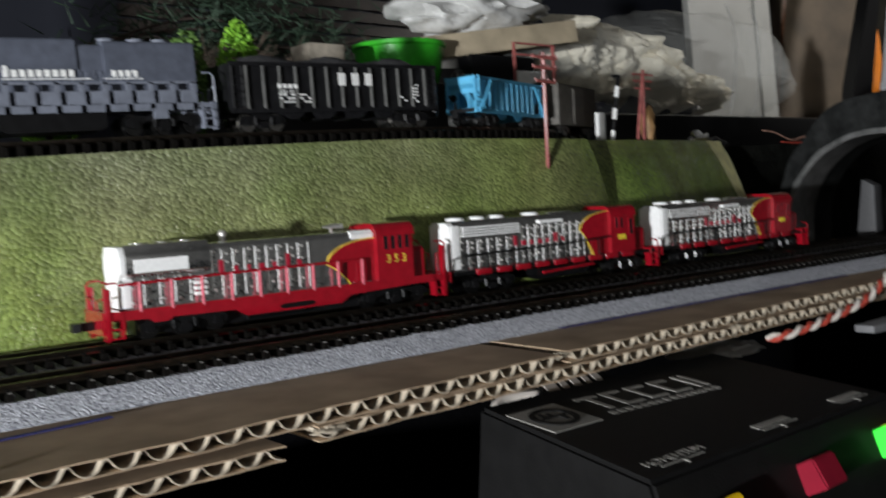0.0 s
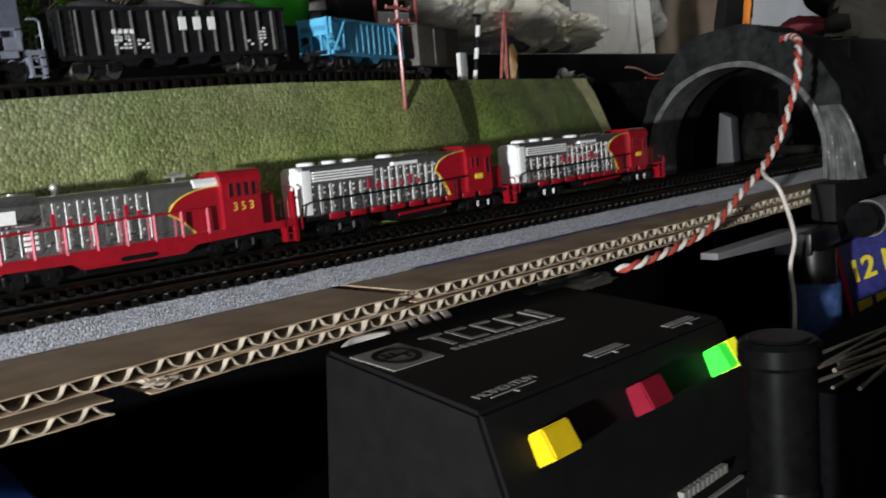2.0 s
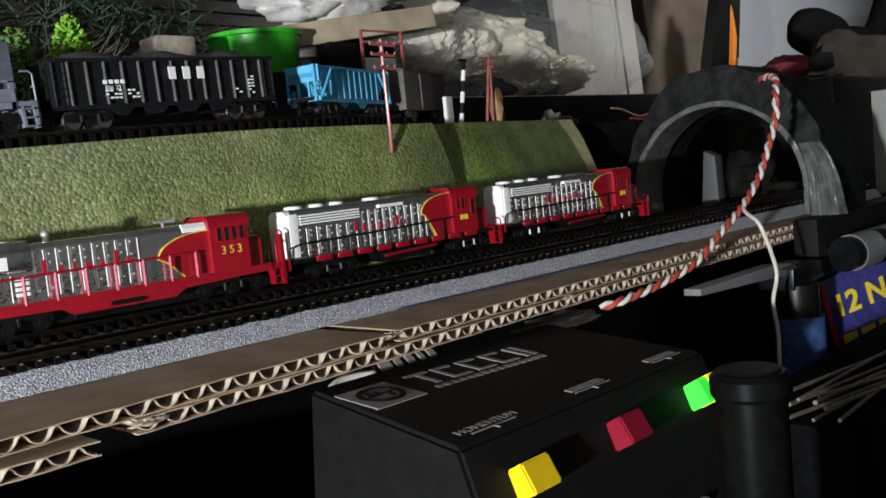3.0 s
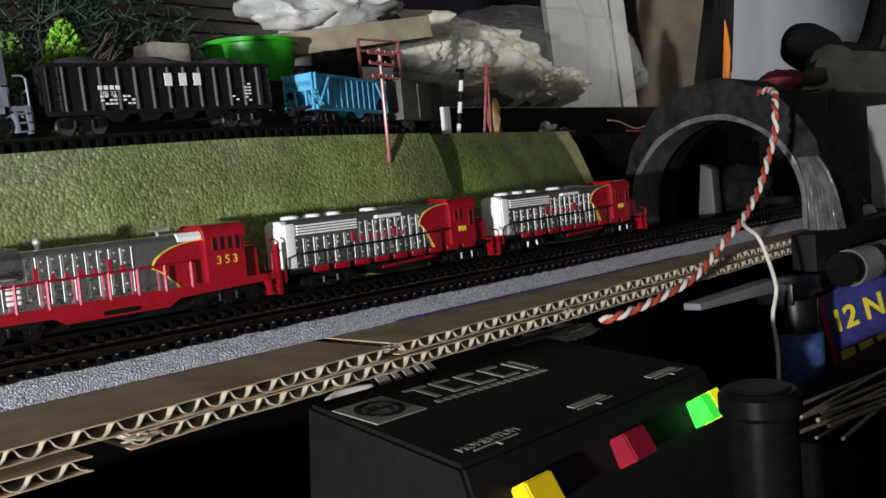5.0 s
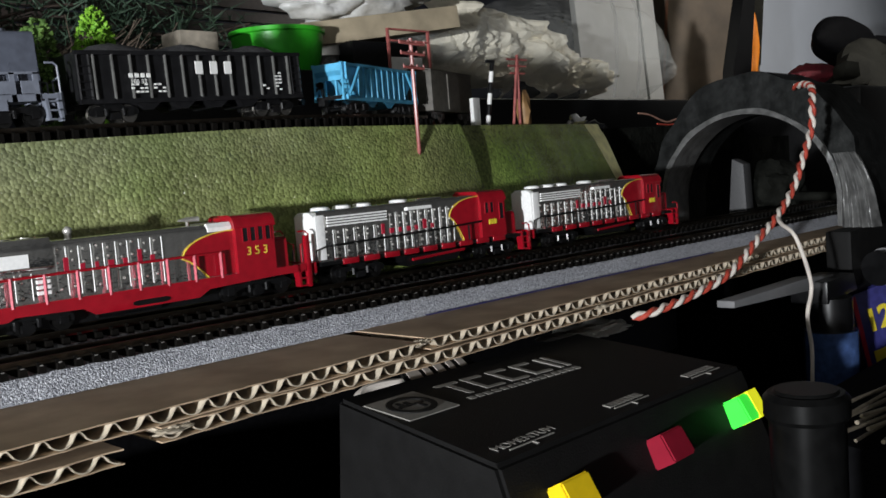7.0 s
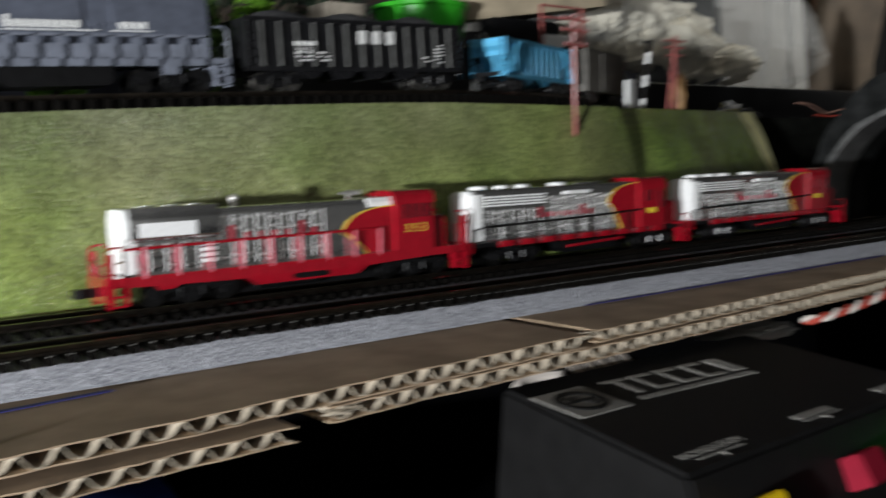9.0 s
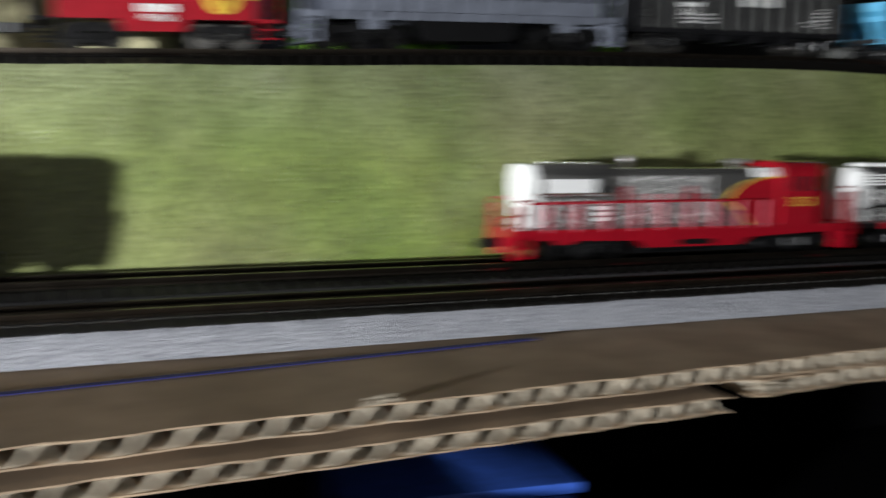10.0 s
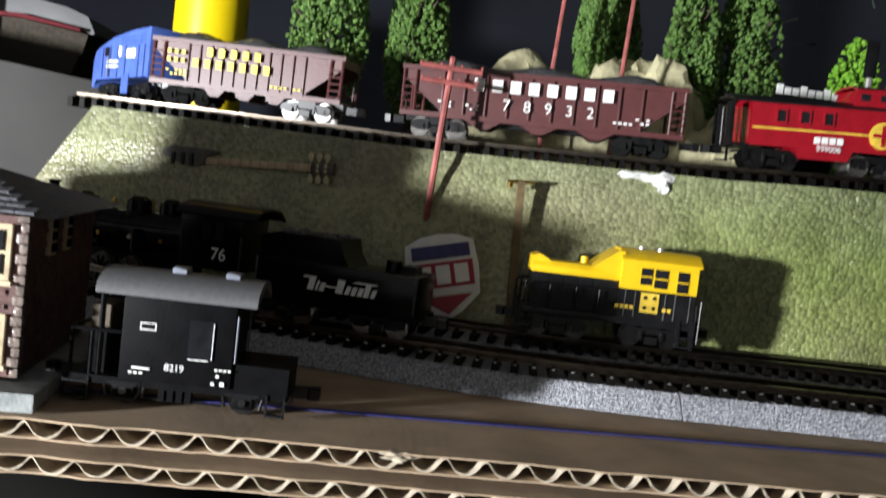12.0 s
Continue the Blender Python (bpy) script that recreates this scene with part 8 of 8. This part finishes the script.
for k in range(3):
    tube_part("stem", bezier([(-0.11, 0.012 * (k - 1), 0.002), (-0.03, 0.01 * (1 - k), 0.012 + 0.006 * k), (0.05, 0.012 * (k - 1), 0.006), (0.12, 0.0, 0.010 + 0.006 * k)], 6), 0.0011, M_TRUNK, t, "twisted brown wire stem")
t = thing("dry_grass", pose(0.275, 0.56, 0.1192), "bundle of dry brown grass stems", "dry grass")
bm = bmesh.new()
for i in range(160):
    p = Vector((rnd.gauss(0, 0.02), rnd.gauss(0, 0.012), 0))
    q = p + Vector((rnd.gauss(0.035, 0.02), rnd.gauss(0, 0.01), rnd.uniform(0.01, 0.045)))
    bm_cyl(bm, p, q, 0.0006, 0.0003, 4)
part("stems", bm, mat("dry brown stem", (0.13, 0.10, 0.075), 0.7), t)
t = thing("window_blind", pose(0.50, 0.72, 0.06), "dark horizontal slatted blind at the back", "blind")
for i in range(16):
    box_part("blind_slat", -0.22, 0.16, -0.003, 0.003, 0.012 * i, 0.012 * i + 0.0095, M_SLAT, t)
box_part("head_rail", -0.23, 0.17, -0.006, 0.006, 0.195, 0.210, M_SLAT, t)

# clear bag with crumpled paper
GLASS = bpy.data.materials.new("clear plastic film")
GLASS.use_nodes = True
gb = GLASS.node_tree.nodes["Principled BSDF"]
gb.inputs["Base Color"].default_value = (0.85, 0.86, 0.82, 1)
gb.inputs["Roughness"].default_value = 0.18
gb.inputs["Alpha"].default_value = 0.20
gn = GLASS.node_tree.nodes.new("ShaderNodeTexNoise")
gn.inputs["Scale"].default_value = 30
gbp = GLASS.node_tree.nodes.new("ShaderNodeBump")
gbp.inputs["Distance"].default_value = 0.004
GLASS.node_tree.links.new(gn.outputs["Fac"], gbp.inputs["Height"])
GLASS.node_tree.links.new(gbp.outputs["Normal"], gb.inputs["Normal"])

t = thing("clear_bag", pose(0, 0, 0), "large clear plastic bag stuffed with crumpled cream paper", "plastic bag")
bm = bmesh.new()
g = []
for i in range(41):
    u = i / 40
    x = 0.497 + 0.352 * u
    hi = float(np.interp(x, (0.497, 0.535, 0.667, 0.739, 0.83, 0.849), (0.157, 0.172, 0.201, 0.207, 0.205, 0.150)))
    lo = float(np.interp(x, (0.497, 0.55, 0.61, 0.83, 0.849), (0.153, 0.125, 0.103, 0.102, 0.120)))
    colm = []
    for j in range(23):
        a = math.pi * j / 22
        k = 1 + 0.10 * noise.noise(Vector((x * 30, math.cos(a) * 3, math.sin(a) * 3))) + 0.05 * abs(noise.noise(Vector((x * 90, a * 5, 2))))
        colm.append(bm.verts.new((x, 0.520 - (0.020 + 0.035 * min(1, 2 * u)) * math.sin(a) * k, (hi + lo) / 2 - (hi - lo) / 2 * math.cos(a) * k)))
    g.append(colm)
for a, b in zip(g, g[1:]):
    for j in range(22):
        bm.faces.new((a[j], b[j], b[j + 1], a[j + 1]))
film = part("film", bm, GLASS, t, "clear wrinkled plastic film")
film.visible_shadow = False
for x, y0 in ((0.731, 0.462), (0.768, 0.461)):
    seam = tube_part("seam", bezier([(x - 0.004, y0, 0.106), (x, y0 - 0.003, 0.14), (x + 0.003, y0 - 0.002, 0.18), (x + 0.004, y0 + 0.006, 0.204)], 6), 0.0016, GLASS, t, "folded film seam")
    seam.visible_shadow = False


def crumpled_sheet(parent, cx, cy, cz, w, h, turn, seed):
    """A sheet of packing paper crushed into sharp facets."""
    n, m = 26, 18
    bm = bmesh.new()
    turn_m = pose(cx, cy, cz, 0, turn, 0)
    rows = []
    for i in range(n + 1):
        row_v = []
        for j in range(m + 1):
            p, q = i / n - 0.5, j / m - 0.5
            s = Vector((p * 4.2, q * 3.2, seed * 2.7))
            d = 0.55 * abs(noise.noise(s)) + 0.32 * abs(noise.noise(s * 2.1 + Vector((3, 1, 0)))) + 0.16 * abs(noise.noise(s * 4.4))
            edge = 1 - 0.9 * max(abs(p), abs(q)) ** 2
            ox = 0.10 * noise.noise(Vector((q * 3, seed, p * 2)))
            oz = 0.12 * noise.noise(Vector((p * 3, seed + 4, q * 2)))
            row_v.append(bm.verts.new(turn_m @ Vector(((p + ox) * w * edge, -0.046 * d + 0.13 * (p * p + q * q), (q + oz) * h * edge))))
        rows.append(row_v)
    for u, v in zip(rows, rows[1:]):
        for j in range(m):
            bm.faces.new((u[j], v[j], v[j + 1], u[j + 1]))
    return part("crumpled_paper", bm, M_PAPER, parent, "crumpled cream paper", 9)


for i, (x, z, w, h, turn) in enumerate(((0.592, 0.156, 0.100, 0.062, -10), (0.630, 0.166, 0.100, 0.076, 20), (0.675, 0.162, 0.115, 0.084, 12), (0.718, 0.155, 0.115, 0.074, 24), (0.762, 0.146, 0.105, 0.056, 20), (0.645, 0.148, 0.115, 0.060, -6), (0.798, 0.138, 0.080, 0.040, 24))):
    crumpled_sheet(t, x, 0.524 + 0.006 * (i % 3), z, w, h, turn, i + 1)
tagged(box_part("bag_carton", 0.46, 0.86, 0.42, 0.60, 0.0600, 0.1000, M_BLACK, bevel=0.004), "black carton under the clear bag", "carton")
t = thing("standing_board", Matrix.Translation((0.935, 0.60, 0.065)) @ pose(0, 0, 0, -4, 0, -4), "off-white panel standing behind the bag", "panel")
box_part("panel", -0.045, 0.105, 0, 0.008, 0, 0.28, M_PANEL, t, "", 0.001)
box_part("panel_edge", 0.075, 0.104, -0.003, -0.0005, 0.02, 0.27, M_PANEL, t)

# tall brown box, orange thing, white board
t = thing("brown_box", Matrix.Translation((1.098, 0.66, -0.0985)) @ pose(0, 0, 0, 0, 7, -22), "tall worn brown paper box standing on end", "box")
box_part("box_body", 0.0, 0.172, 0, 0.07, 0, 0.60, M_BOX, t, "", 0.002)
box_part("tape_strip", 0.002, 0.006, -0.0006, 0.0, 0.0, 0.598, mat("brown parcel tape", (0.17, 0.075, 0.04), 0.35), t, "brown tape strip")
box_part("paper_tag", 0.130, 0.172, -0.0008, -0.0002, 0.29, 0.47, M_TAN, t, "olive paper tag")
tagged(prism_part("dark_post", [(1.075, -0.10), (1.115, -0.10), (1.148, 0.149), (1.186, 0.32), (1.168, 0.32), (1.100, 0.149)], 0.53, 0.545, M_BLACK), "black upright post behind the tunnel", "post")
bm = bmesh.new()
lump(bm, (1.193, 0.555, 0.186), (0.016, 0.014, 0.062), 0.2, 2, 4)
tagged(part("orange_bottle", bm, M_ORANGE), "orange plastic bottle half hidden behind the post", "bottle")
tagged(box_part("white_board", 1.612, 2.5, 0.74, 0.76, 0.02, 0.76, mat("white painted board", (0.66, 0.71, 0.79), 0.5, vary=0.06, scale=8)), "white painted board leaning at the back", "board")
t = thing("mallet", pose(0, 0, 0), "black rubber-headed mallet lying on cloths", "mallet")
bm = bmesh.new()
lump(bm, (1.206, 0.435, 0.174), (0.088, 0.022, 0.031), 0.08, 1, 4)
part("mallet_head", bm, M_DARK, t)
tube_part("mallet_handle", bezier([(1.26, 0.440, 0.166), (1.33, 0.436, 0.172), (1.40, 0.432, 0.168), (1.52, 0.42, 0.160)], 8), 0.017, M_DARK, t, "", 12)
tube_part("mallet_strap", bezier([(1.38, 0.432, 0.172), (1.42, 0.430, 0.200), (1.47, 0.428, 0.262)], 8), 0.016, M_DARK, t, "", 10)
box_part("paper_tag", 1.208, 1.245, 0.405, 0.4075, 0.150, 0.158, M_GREYBOX, t, "small grey tag")
bm = bmesh.new()
lump(bm, (1.195, 0.462, 0.126), (0.088, 0.03, 0.023), 0.3, 5, 4, 0.1)
tagged(part("red_cloth", bm, M_CLOTHR), "dark red folded cloth", "cloth")
bm = bmesh.new()
lump(bm, (1.215, 0.385, 0.074), (0.22, 0.06, 0.078), 0.35, 7, 4, 0.12)
tagged(part("olive_cloth", bm, M_TAN), "olive heaped cloth behind the tunnel", "cloth")
tagged(box_part("cloth_stand", 0.88, 1.6, 0.30, 0.51, -0.10, 0.100, M_BLACK, bevel=0.004), "black crate under the cloths", "crate")
tagged(box_part("pale_card", 0.72, 0.74, 0.185, 0.215, 0.0, 0.075, M_PANEL, bevel=0.001), "pale card standing beside the tunnel", "card")

# ---- trackside things on the upper level at the east ----
t = thing("grey_boxcar", Matrix.Translation((0.3610, 0.3290, 0.0748)) @ pose(0, 0, 0, 0, 0, 20), "plain weathered grey boxcar on the upper curve", "boxcar")
gb2 = mat("weathered grey-brown car", (0.085, 0.077, 0.064), 0.6, vary=0.25)
box_part("body", -0.026, 0.026, -0.0088, 0.0088, 0.0062, 0.0262, gb2, t, "", 0.0003)
prism_part("roof", [(-0.0092, 0.0260), (0, 0.0278), (0.0092, 0.0260), (0.0092, 0.0266), (0, 0.0284), (-0.0092, 0.0266)], -0.0265, 0.0265, gb2, t, "", "x")
box_part("door", -0.007, 0.007, -0.0094, -0.0088, 0.0072, 0.0250, gb2, t)
truck(t, -0.0165, 2, 0.0105)
truck(t, 0.0165, 2, 0.0105)
coupler(t, -0.026, -1)
t = thing("billboard", pose(0.3630, 0.350, 0.0710), "white signboard with red timber frame above the train", "signboard")
box_part("board", -0.0150, 0.0088, -0.0008, 0.0008, 0.0345, 0.0420, M_WHITE, t, "bright white board")
for zz in (0.0335, 0.0500, 0.0560):
    box_part("frame_rail", -0.0154, 0.0154, -0.0014, -0.0004, zz, zz + 0.0010, M_POLE, t)
for xx in (-0.0150, 0.0150):
    box_part("frame_leg", xx - 0.0006, xx + 0.0006, -0.0010, 0.0004, 0.0, 0.0570, M_POLE, t)
t = thing("striped_signal", pose(0.3790, 0.3115, 0.0720), "black and white banded signal post", "signal post")
for i in range(6):
    tube_part("band", [(0.0012 * i, 0, 0.0058 * i), (0.0012 * (i + 1), 0, 0.0058 * (i + 1))], 0.0012, M_WHITE if i % 2 == 0 else M_BLACK, t, "", 10)
box_part("signal_arm", 0.0020, 0.0082, -0.0010, 0.0004, 0.0335, 0.0350, M_SATIN, t)
box_part("signal_box", -0.0115, -0.0065, -0.0012, 0.0012, 0.0, 0.0150, M_WHITE, t, "white signal box")
t = thing("line_pole", pose(0.4055, 0.3130, 0.0708), "brown line pole with three cross arms", "line pole", "model line poles")
for dx in (-0.0035, 0.0022):
    tube_part("pole", [(dx, 0, 0), (0.0035, 0, 0.0400)], 0.0008, M_POLE, t, "", 8)
for zz, w in ((0.0375, 0.0085), (0.0340, 0.0075), (0.0300, 0.006)):
    tube_part("cross_arm", [(0.003 - w, 0, zz), (0.003 + w, 0, zz)], 0.0006, M_POLE, t)
bm = bmesh.new()
lump(bm, (0.4145, 0.3150, 0.0800), (0.004, 0.004, 0.012), 0.4, 3, 2)
tagged(part("tan_shed", bm, mat("tan painted shed", (0.30, 0.17, 0.07), 0.6)), "tan trackside hut beside the line pole", "hut")
t = thing("clear_dome", pose(0.3080, 0.350, 0.0930), "small clear plastic dome behind the blue hopper", "plastic dome")
bm = bmesh.new()
bm_cyl(bm, (0, 0, -0.022), (0, 0, 0.012), 0.0065, 0.0062, 20)
bm_cyl(bm, (0, 0, 0.012), (0, 0, 0.0185), 0.0062, 0.0018, 20)
dome = part("dome", bm, GLASS, t)
dome.visible_shadow = False
for i, (x, z) in enumerate(((0.503, 0.0745), (0.497, 0.0785), (0.518, 0.0740))):
    bm = bmesh.new()
    lump(bm, (x, 0.340, z - 0.003), (0.004 if i == 1 else 0.009, 0.006, 0.0042), 0.9, i, 2)
    tagged(part("foil_scrap", bm, M_TIN if i == 1 else M_SATIN), "crumpled scrap on the hill's end", "scrap", "scraps")
t = thing("lead_wire", pose(0, 0, 0), "thin pinkish lead wire running behind the tunnel", "wire")
tube_part("strand", bezier([(0.5280, 0.313, 0.0782), (0.5400, 0.312, 0.0770), (0.5600, 0.312, 0.0722), (0.5750, 0.311, 0.0742), (0.5950, 0.309, 0.0752)]), 0.0006, mat("faded pink wire", (0.36, 0.20, 0.15), 0.5), t, "pinkish strand")
tube_part("strand", bezier([(0.5500, 0.313, 0.0710), (0.5670, 0.312, 0.0703), (0.5950, 0.309, 0.0722)]), 0.0006, M_WIRER, t, "red strand")
